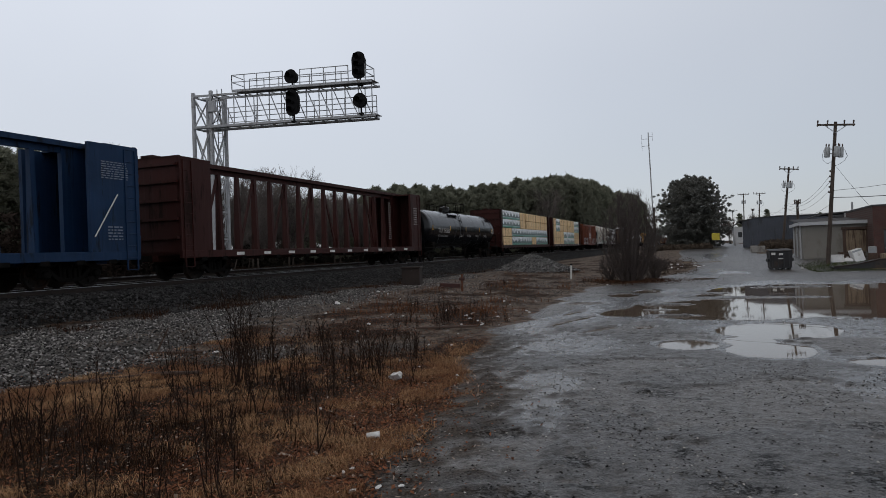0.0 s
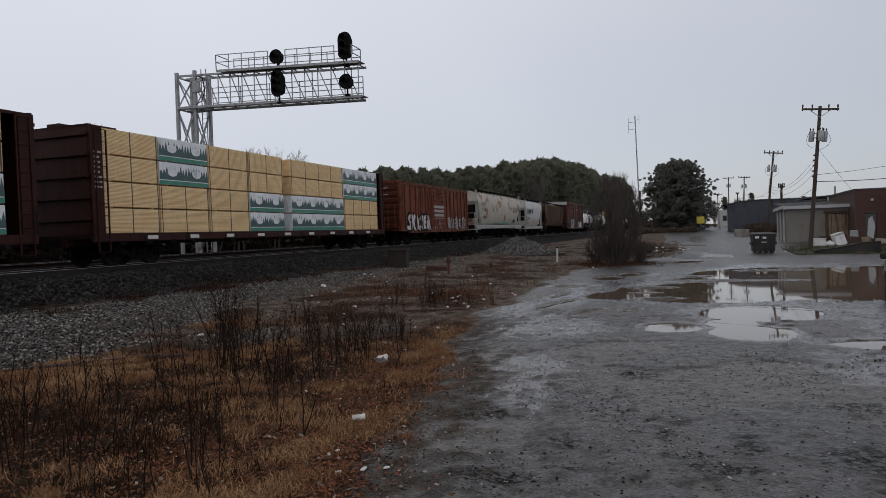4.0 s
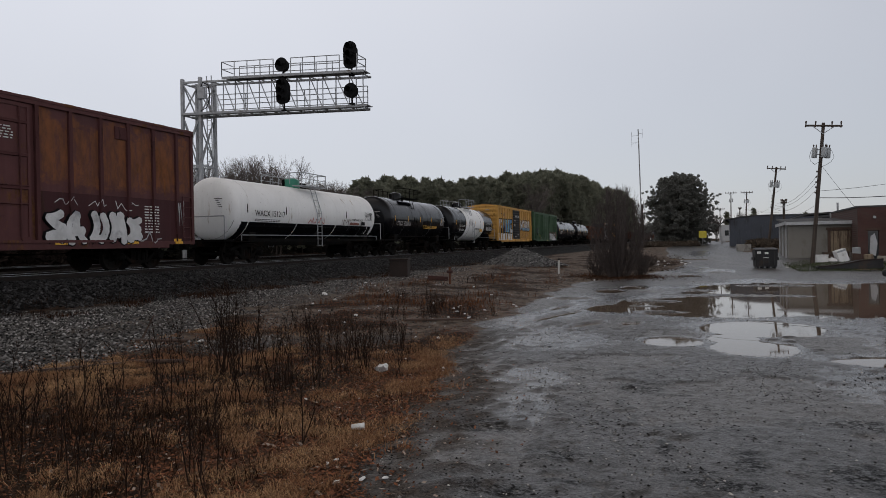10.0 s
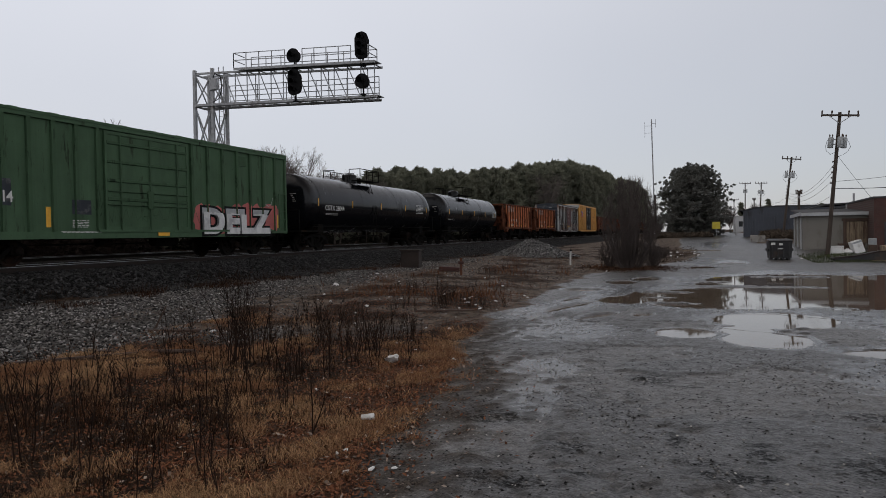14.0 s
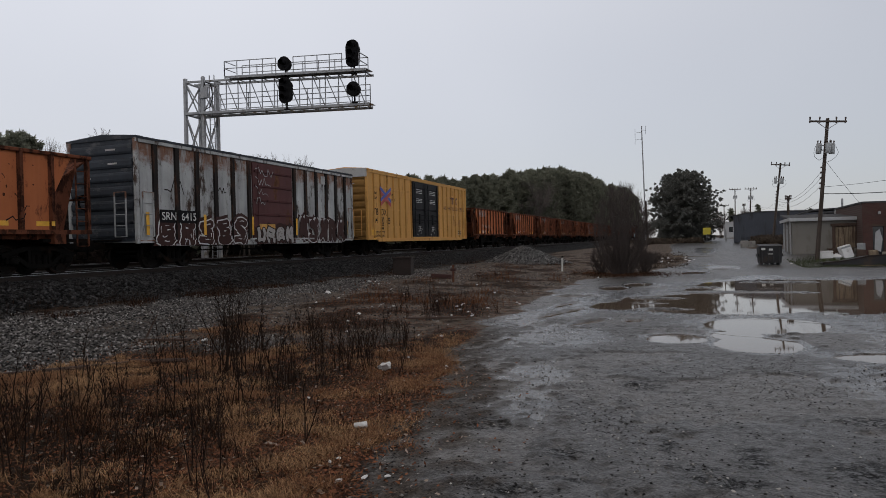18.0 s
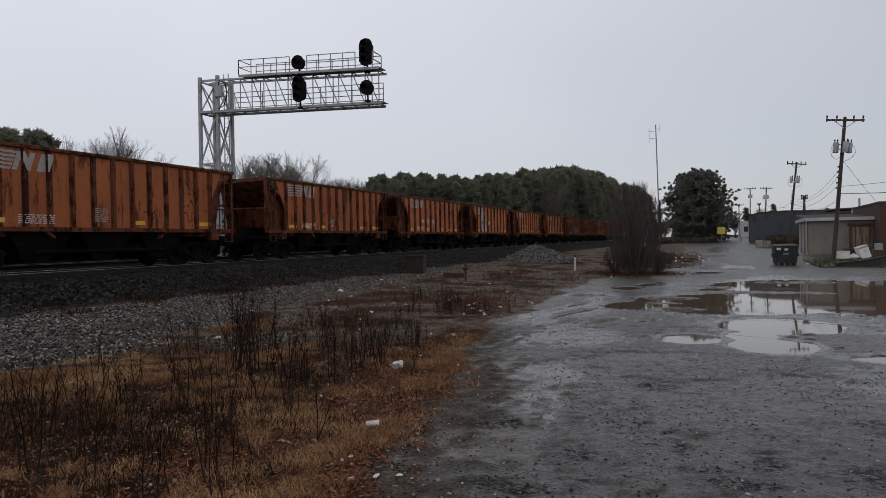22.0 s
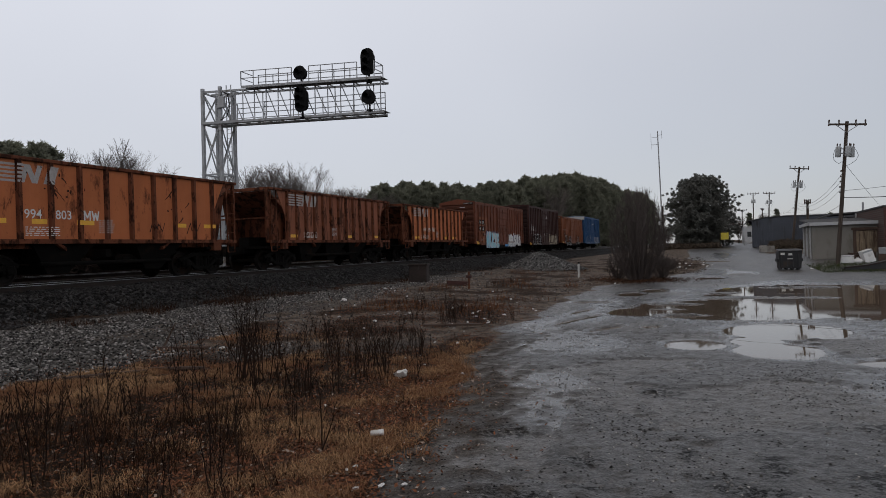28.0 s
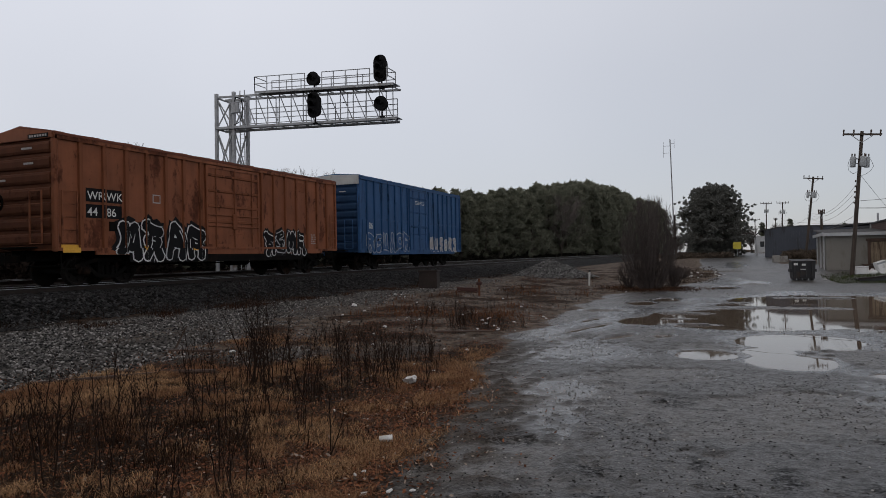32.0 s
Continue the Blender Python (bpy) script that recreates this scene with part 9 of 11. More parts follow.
for y in (0.9, 3.2, 5.6):
    part("side_post", Shape().box(-0.12, -0.02, y - 0.07, y + 0.07, 0, EV), white_trim, shed)
dr = part("loading_door", Shape().box(2.78, 4.09, 0.05, 0.1, 0.5, 2.1), dark_wood, shed, "boarded-up wooden loading door")
for k in range(6):
    part("board", Shape().box(0.01, 0.205, -0.01, 0.05, 0.52, 2.06, 0.006), old_wood, dr, at=(2.8 + k * 0.215, 0.02 - 0.005 * (k % 2), 0))
part("door_frame", Shape().box(2.6, 2.78, -0.07, 0.02, 0.45, 2.15).box(4.09, 4.27, -0.07, 0.02, 0.45, 2.15).box(2.5, 4.37, -0.09, 0.02, 2.12, 2.3), dark_wood, shed)
dock = thing("loading_dock", "dark timber loading dock under the boarded door", "dock", at=pose(10.35, 56.2, SG))
part("deck", Shape().box(-0.75, 0.85, -0.35, 0.55, 0.38, 0.48), dark_wood, dock)
for u in (-0.65, 0.05, 0.75):
    part("post", Shape().box(u - 0.08, u + 0.08, -0.33, -0.17, 0, 0.38), dark_wood, dock)
part("skirt", Shape().box(-0.72, 0.82, -0.2, -0.15, 0, 0.36), dark_wood, dock)
lowroof = thing("low_roofed_wing", "pale walled wing with dark low roof behind the shed", "outbuilding", at=pose(8.3, 65, ground_at(10, 65) - 0.1))
part("wall", Shape().box(0.2, 5.2, 0, 4, 0, 2.85), block_wall, lowroof)
part("roof", Shape().prism([(-0.1, 2.75), (1.6, 3.3), (5.4, 3.5), (5.4, 3.62), (1.6, 3.42), (-0.1, 2.87)], "y", -0.2, 4.2), tar_roof, lowroof)
part("parapet", Shape().box(3.3, 5.3, -0.12, 0.0, 2.86, 3.38), white_trim, lowroof)
part("vent_pipe", Shape().tube((4.0, 0.5, 3.4), (4.0, 0.5, 4.3), 0.08, n=8), sig_steel, lowroof)

BG = ground_at(12.5, 55) - 0.1
brick_house = thing("brick_building", "dark red brick building with a filmed-over doorway", "building", at=pose(11.55, 55, BG))
BH = 4.23 - BG
part("core_wall", Shape().box(0.0, 0.62, 0, 0.3, 0, BH).box(1.3, 2.1, 0, 0.3, 0, BH).box(0.62, 1.3, 0, 0.3, 2.1, BH).box(0, 0.3, 0.3, 9, 0, BH).box(1.8, 2.1, 0.3, 9, 0, BH).box(0.3, 1.8, 8.7, 9, 0, BH), brick_mat, brick_house)
part("roof", Shape().box(-0.05, 2.15, -0.05, 9.05, BH, BH + 0.12), tar_roof, brick_house)
part("door", Shape().box(0.64, 1.28, 0.1, 0.16, 0.0, 2.08), dark_glass, brick_house, "doorway hung with torn plastic")
part("door_film", Shape().prism([(0.72, 0.5), (1.1, 0.3), (1.22, 1.2), (1.05, 1.9), (0.8, 1.7)], "y", 0.06, 0.075), white_trim, brick_house)
part("lintel", Shape().box(0.5, 1.42, -0.03, 0.05, 2.1, 2.26), dark_wood, brick_house)
part("wall_lamp", Shape().box(0.95, 1.12, -0.12, 0.0, 2.95, 3.12, 0.02), white_trim, brick_house)
tanb = thing("tan_building", "tan panelled building with white roof edge", "building", at=pose(13.75, 54, ground_at(14.5, 54) - 0.1))
TH = 3.75 - ground_at(14.5, 54) + 0.1
part("wall", Shape().box(0, 9, 0, 8, 0, TH), tan_wall, tanb)
part("roof_edge", Shape().box(-0.15, 9.2, -0.2, 8.2, TH, TH + 0.28), white_trim, tanb)
part("downpipe", Shape().tube((0.15, -0.06, 0), (0.15, -0.06, TH), 0.05, n=8), white_trim, tanb)

WG = ground_at(8, 95) - 0.2
ware = thing("dark_warehouse", "long dark slate metal warehouse with a shallow gable", "warehouse", at=pose(5.5, 95, WG, 0, 0, -8))
WH = 5.05 - WG
part("front_wall", Shape().prism([(0, 0), (12.5, 0), (12.5, WH + 0.3), (4, WH + 0.42), (1.6, WH + 0.33), (0, WH)], "y", 0, 0.2), navy_metal, ware)
part("side_wall", Shape().box(-0.0, 0.2, 0.2, 30, 0, WH), navy_metal, ware)
part("roof", Shape().prism([(-0.2, WH), (1.6, WH + 0.35), (4, WH + 0.44), (12.6, WH + 0.32), (12.6, WH + 0.4), (4, WH + 0.54), (1.6, WH + 0.45), (-0.2, WH + 0.1)], "y", -0.15, 30), tar_roof, ware)
rm = Shape().box(-0.03, 0.03, -0.04, 0.0, 0, WH - 0.05).mesh("wall_rib", navy_metal)
for k in range(40):
    part("wall_rib", rm, navy_metal, ware, at=(0.15 + k * 0.31, 0, 0))
annex = thing("slate_annex", "slate metal annex joining the warehouse and the brick building", "outbuilding", at=pose(13.2, 78, ground_at(14, 78) - 0.2))
part("wall", Shape().box(0, 9, 0, 8, 0, 4.65 - ground_at(14, 78)), navy_metal, annex)
part("roof", Shape().box(-0.2, 9.2, -0.2, 8.2, 4.65 - ground_at(14, 78), 4.8 - ground_at(14, 78)), tar_roof, annex)
far_house = thing("white_gabled_house", "small white house at the end of the road", "house", at=pose(6.6, 140, ground_at(7.5, 140) - 0.2))
part("wall", Shape().box(0, 2.2, 0, 6, 0, 3.3), white_trim, far_house)
part("roof", Shape().prism([(-0.3, 3.2), (1.1, 4.4), (2.5, 3.2), (2.5, 3.35), (1.1, 4.58), (-0.3, 3.35)], "y", -0.3, 6.3), tar_roof, far_house)
part("window", Shape().box(0.7, 1.4, -0.03, 0.02, 1.3, 2.3), dark_glass, far_house)
blocks = thing("concrete_barrier", "grey concrete block barrier at the road side", "barrier", at=pose(5.0, 75, ground_at(5.6, 75) - 0.05))
part("block", Shape().box(0, 0.68, 0, 0.6, 0, 0.75, 0.04), concrete, blocks)
part("block", Shape().box(0.7, 1.36, 0, 0.6, 0, 0.7, 0.04), concrete, blocks)
board = thing("yellow_sign", "square yellow road sign on a post", "sign", at=pose(2.4, 100.5, ground_at(2.4, 100.5) - 0.05))
part("post", Shape().box(-0.04, 0.04, 0, 0.06, 0, 2.0), sig_steel, board)
part("plate", Shape().box(-0.5, 0.5, -0.03, 0.0, 1.1, 2.05), surface("sign_yellow", (0.55, 0.45, 0.04), 0.5, 0, 0.1), board)
stub = thing("pale_gate_post", "pale wooden gate post by the road", "post", at=pose(5.2, 108, ground_at(5.2, 108) - 0.05))
part("shaft", Shape().box(-0.12, 0.12, -0.12, 0.12, 0, 1.5, 0.02), white_trim, stub)
part("cap", Shape().box(-0.15, 0.15, -0.15, 0.15, 1.5, 1.56, 0.01), white_trim, stub)

# ---- dumpster, junk and the parked car ----
bin_black = surface("black_dumpster_paint", (0.013, 0.013, 0.015), 0.55, 0, 0.35, 2, 40, 0.2, (0.05, 0.035, 0.028), 0.35)
DG = ground_at(5.05, 49.7) - 0.02
dump = thing("dumpster", "closed black steel dumpster with white stickers on the lot", "dumpster", at=pose(5.03, 49.7, DG, 0, 0, 4))
part("tub", Shape().add([(-0.64, -0.5, 0.12), (0.64, -0.5, 0.12), (0.64, 0.5, 0.12), (-0.64, 0.5, 0.12), (-0.69, -0.6, 1.22), (0.69, -0.6, 1.22), (0.69, 0.6, 1.22), (-0.69, 0.6, 1.22)], [(3, 2, 1, 0), (4, 5, 6, 7), (0, 1, 5, 4), (1, 2, 6, 5), (2, 3, 7, 6), (3, 0, 4, 7)]), bin_black, dump)
for u in (-0.35, 0.35):
    part("lid", Shape().prism([(-0.66, 1.21), (0.64, 1.33), (0.64, 1.38), (-0.66, 1.26)], "x", u - 0.345, u + 0.345), bin_black, dump)
for s in (-1, 1):
    part("fork_pocket", Shape().box(min(s * 0.68, s * 0.76), max(s * 0.68, s * 0.76), -0.45, 0.45, 0.55, 0.75), bin_black, dump)
for k in range(4):
    part("rib", Shape().box(-0.03, 0.03, -0.63, -0.57, 0.2, 1.15), bin_black, dump, at=(-0.5 + k * 0.33, 0.0, 0))
    part("skid", Shape().box(-0.06, 0.06, -0.45, 0.45, 0, 0.12), bin_black, dump, at=(-0.52 + k * 0.347, 0, 0))
part("sticker", Shape().box(-0.58, -0.34, -0.632, -0.625, 0.98, 1.13), white_mark, dump)
part("sticker", Shape().box(-0.12, 0.1, -0.632, -0.625, 0.95, 1.08), white_mark, dump)
part("sticker", Shape().box(-0.2, 0.12, -0.632, -0.625, 0.7, 0.75), white_mark, dump)

white_app = surface("white_enamel", (0.72, 0.72, 0.71), 0.4, 0, 0.1, 3, 40, 0.05, (0.35, 0.33, 0.3), 0.25)
JG = ground_at(8.6, 51.5)
ap = thing("dumped_freezer", "white chest freezer dumped on the verge", "freezer", at=pose(8.65, 51.6, JG - 0.02, 0, 0, 6))
part("cabinet", Shape().box(-0.38, 0.38, -0.3, 0.3, 0.02, 0.46, 0.03), white_app, ap)
part("lid", Shape().box(-0.39, 0.39, -0.31, 0.31, 0.47, 0.55, 0.02), white_app, ap)
bags = thing("rubbish_bag", "white rubbish bag slumped on the grass", "bag", at=pose(9.3, 51.6, ground_at(9.3, 51.6)))
bv = Shape().lathe([(-0.02, 0.28), (0.1, 0.36), (0.22, 0.26), (0.3, 0.08)], "z", 12)
bv.v = [(x * (1 + 0.25 * noise.noise((x * 5, y * 5, z * 5))), y * 0.8, z) for x, y, z in bv.v]
part("sack", bv, white_app, bags, smooth=True)
part("knot", Shape().lathe([(0.28, 0.05), (0.36, 0.09)], "z", 8), white_app, bags)
chair = thing("dumped_washing_machine", "tipped white washing machine among the junk", "washing machine", at=pose(10.0, 51.8, ground_at(10, 51.8) + 0.02, 0, -18, 10))
part("body", Shape().box(-0.32, 0.32, -0.32, 0.32, 0.0, 0.85, 0.03), white_app, chair)
part("panel", Shape().box(-0.3, 0.3, -0.34, -0.32, 0.7, 0.82), can_grey, chair)
for k, (x, y, w, h2, m, nm, lab) in enumerate(((10.9, 52.5, 0.5, 0.55, dark_wood, "broken_cupboard", "broken brown cupboard leaning on the brick wall"), (11.8, 53.2, 0.45, 0.45, old_wood, "wooden_crate", "old wooden crate beside the brick wall"), (12.6, 53.0, 0.6, 0.35, tan_wall, "junk_mattress", "folded stained mattress on the junk pile"), (11.3, 54.2, 0.3, 0.9, can_grey, "gas_cylinder_box", "grey steel locker by the doorway"))):
    j = thing(nm, lab, nm.split("_")[-1], "junk by the brick building", at=pose(x, y, ground_at(x, y) - 0.03, 0, 4 * (-1) ** k, 17 * k))
    part("body", Shape().box(-w / 2, w / 2, -0.22, 0.22, 0, h2, 0.03), m, j)
    part("panel", Shape().box(-w / 2 + 0.04, w / 2 - 0.04, -0.235, -0.22, 0.05, h2 - 0.05), m, j)
ramp = thing("flatbed_ramp", "dark steel trailer bed lying low on the grass", "trailer bed", at=pose(7.6, 46.2, ground_at(8.5, 46.2) - 0.05, 0, 0, 0))
part("bed", Shape().prism([(0, 0.12), (0.4, 0.0), (3.4, 0.0), (3.4, 0.62), (2.4, 0.56), (1.2, 0.3), (0, 0.2)], "y", 0, 1.8), bin_black, ramp)
part("edge_rail", Shape().bar((0, 0, 0.2), (1.2, 0, 0.32), 0.08).bar((1.2, 0, 0.32), (2.4, 0, 0.58), 0.08).bar((2.4, 0, 0.58), (3.4, 0, 0.64), 0.08), rusty_iron, ramp)
part("board", Shape().box(1.9, 3.2, -0.35, -0.05, 0.02, 0.06), old_wood, ramp)

silver = bpy.data.materials.new("silver_car_paint")
silver.use_nodes = True
sb = silver.node_tree.nodes["Principled BSDF"]
sb.inputs["Base Color"].default_value, sb.inputs["Metallic"].default_value, sb.inputs["Roughness"].default_value = (0.33, 0.36, 0.38, 1), 0.7, 0.28
snz = silver.node_tree.nodes.new("ShaderNodeTexNoise")
snz.inputs["Scale"].default_value = 6.0
srp = silver.node_tree.nodes.new("ShaderNodeMapRange")
srp.inputs[3].default_value, srp.inputs[4].default_value = 0.2, 0.4
silver.node_tree.links.new(snz.outputs[0], srp.inputs[0])
silver.node_tree.links.new(srp.outputs[0], sb.inputs["Roughness"])
tyre = surface("tyre_rubber", (0.018, 0.018, 0.019), 0.85, 0, 0.2, 6, 60, 0.2)
sedan = thing("parked_car", "silver saloon car parked at the edge of the puddle", "car", at=pose(4.83, 15.84, 0.0, 0, 0, -9.9))
side = [(-2.2, 0.35), (2.2, 0.3), (2.25, 0.62), (2.05, 0.82), (1.1, 0.95), (0.35, 1.38), (-0.95, 1.4), (-1.75, 1.0), (-2.25, 0.92)]
v = []
for y, z in side:
    k = 0.66 if z > 1.2 else (0.80 if z > 0.9 else 0.86)
    v += [(-k, y, z), (k, y, z)]
n = len(side)
part("body", Shape().add(v, [tuple(range(0, 2 * n, 2)), tuple(range(1, 2 * n, 2))[::-1]] + [(2 * i, 2 * i + 1, 2 * ((i + 1) % n) + 1, 2 * ((i + 1) % n)) for i in range(n)]), silver, sedan, smooth=True)
part("windscreen", Shape().add([(-0.74, 1.08, 0.975), (0.74, 1.08, 0.975), (0.62, 0.4, 1.365), (-0.62, 0.4, 1.365)], [(0, 1, 2, 3)]), dark_glass, sedan)
for s in (-1, 1):
    part("side_window", Shape().add([(s * 0.815, 0.95, 0.98), (s * 0.69, 0.3, 1.33), (s * 0.69, -0.9, 1.35), (s * 0.815, -1.55, 1.02)], [(0, 1, 2, 3)]), dark_glass, sedan)
    part("mirror", Shape().box(min(s * 0.86, s * 1.02), max(s * 0.86, s * 1.02), 0.62, 0.76, 0.92, 1.06, 0.03), bin_black, sedan)
    part("tail_light", Shape().box(min(s * 0.6, s * 0.875), max(s * 0.6, s * 0.875), -2.27, -2.1, 0.68, 0.88, 0.03), red_mark, sedan, "red tail light")
    part("headlight", Shape().box(min(s * 0.55, s * 0.87), max(s * 0.55, s * 0.87), 2.05, 2.24, 0.6, 0.76, 0.03), dark_glass, sedan)
    for y in (1.35, -1.35):
        w = part("wheel", Shape().lathe([(-0.1, 0.22), (-0.1, 0.3), (-0.06, 0.32), (0.06, 0.32), (0.1, 0.3), (0.1, 0.22)], "x", 20).move(s * 0.8, y, 0.32), tyre, sedan, "black tyre", smooth=True)
        part("rim", Shape().lathe([(-0.09, 0.05), (-0.07, 0.21), (0.07, 0.21), (0.09, 0.05)], "x", 14).move(s * 0.81, y, 0.32), sig_steel, w)

far_car = copy_thing(sedan, pose(13.5, 44.6, ground_at(13.5, 44.6), 0, 0, 80))
tagged(far_car, "silver saloon car parked on the grass by the junk", "car")

# ---- litter ----
SCRAPS = [(-10.8, 19.0, 0.30), (-7.1, 13.9, 0.14), (-7.6, 9.24, 0.16), (-5.3, 15.8, 0.16), (-2.15, 4.25, 0.07), (-2.0, 4.3, 0.06), (-2.3, 4.15, 0.06), (-2.55, 4.6, 0.05), (-5.0, 15.5, 0.12), (-5.6, 16.4, 0.12), (-8.4, 14.5, 0.1), (-4.4, 9.6, 0.07), (-3.1, 8.6, 0.08), (-6.6, 12.4, 0.1), (-9.6, 17.5, 0.12), (-11.8, 24.0, 0.16), (-12.1, 15.0, 0.1), (-6.0, 21.5, 0.13), (-7.5, 24.4, 0.13), (-4.2, 34.0, 0.2), (-3.4, 38.0, 0.18), (-1.9, 54.0, 0.35), (-2.0, 57.0, 0.4), (-1.2, 55.0, 0.25), (6.3, 49.2, 0.25), (7.2, 50.6, 0.2), (-3.9, 6.4, 0.06), (-5.8, 7.4, 0.08), (-1.2, 8.0, 0.04), (2.4, 8.6, 0.06)]
rnd = random.Random(77)
SCRAPS += [(rnd.uniform(-6.8, -4.2), rnd.uniform(10.5, 19), rnd.uniform(0.04, 0.12)) for _ in range(26)] + [(float(edge_x(y)) + rnd.uniform(-0.7, 0.3), y, rnd.uniform(0.025, 0.06)) for y in (4.1, 4.5, 5.3, 6.2, 6.9, 7.6, 8.4, 9.1, 10.0)] + [(rnd.uniform(-12, -7), rnd.uniform(10, 26), rnd.uniform(0.06, 0.14)) for _ in range(12)] + [(rnd.uniform(-2.2, 0.4), rnd.uniform(52, 59), rnd.uniform(0.12, 0.35)) for _ in range(8)]
for k, (x, y, w) in enumerate(SCRAPS):
    s = thing("litter_scrap", "crumpled white scrap of paper or plastic on the ground", "litter", "litter along the verge", at=pose(x, y, ground_at(x, y) + 0.012, rnd.uniform(-12, 12), rnd.uniform(-12, 12), rnd.uniform(0, 360)))
    ring = [(math.cos(a) * w / 2 * rnd.uniform(0.6, 1.1), math.sin(a) * w / 3 * rnd.uniform(0.6, 1.1), rnd.uniform(-0.1, 0.1) * w) for a in np.linspace(0, 2 * math.pi, 8)[:-1]]
    vv = ring + [(p[0] * 0.9, p[1] * 0.9, p[2] + 0.12 * w) for p in ring] + [(0, 0, 0.25 * w)]
    part("sheet", Shape().add(vv, [tuple(range(7))[::-1]] + [(i, (i + 1) % 7, 7 + (i + 1) % 7, 7 + i) for i in range(7)] + [(7 + i, 7 + (i + 1) % 7, 14) for i in range(7)]), white_app, s)
bk = thing("crushed_white_jug", "crushed white plastic jug lying in the dry grass", "jug", at=pose(-3.77, 8.1, ground_at(-3.77, 8.1) + 0.06, 70, 10, 40))
jg = Shape().lathe([(-0.12, 0.02), (-0.115, 0.06), (-0.08, 0.075), (-0.05, 0.07), (-0.02, 0.075), (0.02, 0.07), (0.05, 0.072), (0.08, 0.055), (0.11, 0.03), (0.14, 0.024)], "z", 18)
jg.v = [(x * (1 + 0.9 * noise.noise((x * 14, y * 14, z * 11))), y * (0.62 + 0.9 * noise.noise((x * 13, y * 13, z * 12 + 4))), z * 1.15 + 0.03 * noise.noise((x * 20, y * 20, 3))) for x, y, z in jg.v]
part("bottle", jg, white_app, bk)
part("cap", Shape().lathe([(0.14, 0.03), (0.16, 0.03)], "z", 10), white_app, bk)
cp = thing("paper_cup", "white paper cup lying on its side in the litter", "cup", at=pose(-2.78, 5.42, ground_at(-2.78, 5.42) + 0.045, 88, 0, 112))
part("wall", Shape().lathe([(-0.055, 0.023), (0.055, 0.032)], "z", 16, False), white_app, cp, smooth=True)
part("base", Shape().lathe([(-0.054, 0.022), (-0.05, 0.022)], "z", 16), white_app, cp)
part("lid", Shape().lathe([(0.054, 0.033), (0.06, 0.032), (0.062, 0.02)], "z", 16), white_app, cp)
for k, (x, y, L2, a) in enumerate(((-5.2, 13.9, 1.3, 20), (0.3, 59.5, 3.0, 8), (-1.2, 56.5, 2.2, -12), (-9.2, 35.0, 1.6, 10), (-7.6, 6.55, 1.5, 50), (-7.2, 7.35, 1.4, 20), (-8.2, 9.0, 0.9, 15), (-8.6, 34.0, 1.1, -20))):
    b = thing("fallen_plank", "weathered plank lying on the ground", "plank", "planks on the ground", at=pose(x, y, ground_at(x, y) + 0.02, 0, 0, a))
    part("board", Shape().box(-L2 / 2, L2 / 2, -0.03 if 3 < k < 7 else -0.06, 0.03 if 3 < k < 7 else 0.06, 0, 0.04, 0.008), dark_wood if k != 1 else old_wood, b)
stk = thing("leaning_stick", "dark stick poking up out of the gravel", "stick", at=pose(-8.9, 9.3, ground_at(-8.9, 9.3) - 0.02))
part("stem", Shape().tube((0, 0, 0), (0.18, 0.1, 0.42), 0.018, 0.01, n=6), dark_wood, stk)

# ---- trees, bushes, grass ----
bark = surface("grey_brown_bark", (0.085, 0.070, 0.060), 0.9, 0, 0.3, 2, 30, 0.3, spec=0.1)
twig = surface("dark_twigs", (0.105, 0.088, 0.080), 0.9, 0, 0.25, 2, 30, 0.0)


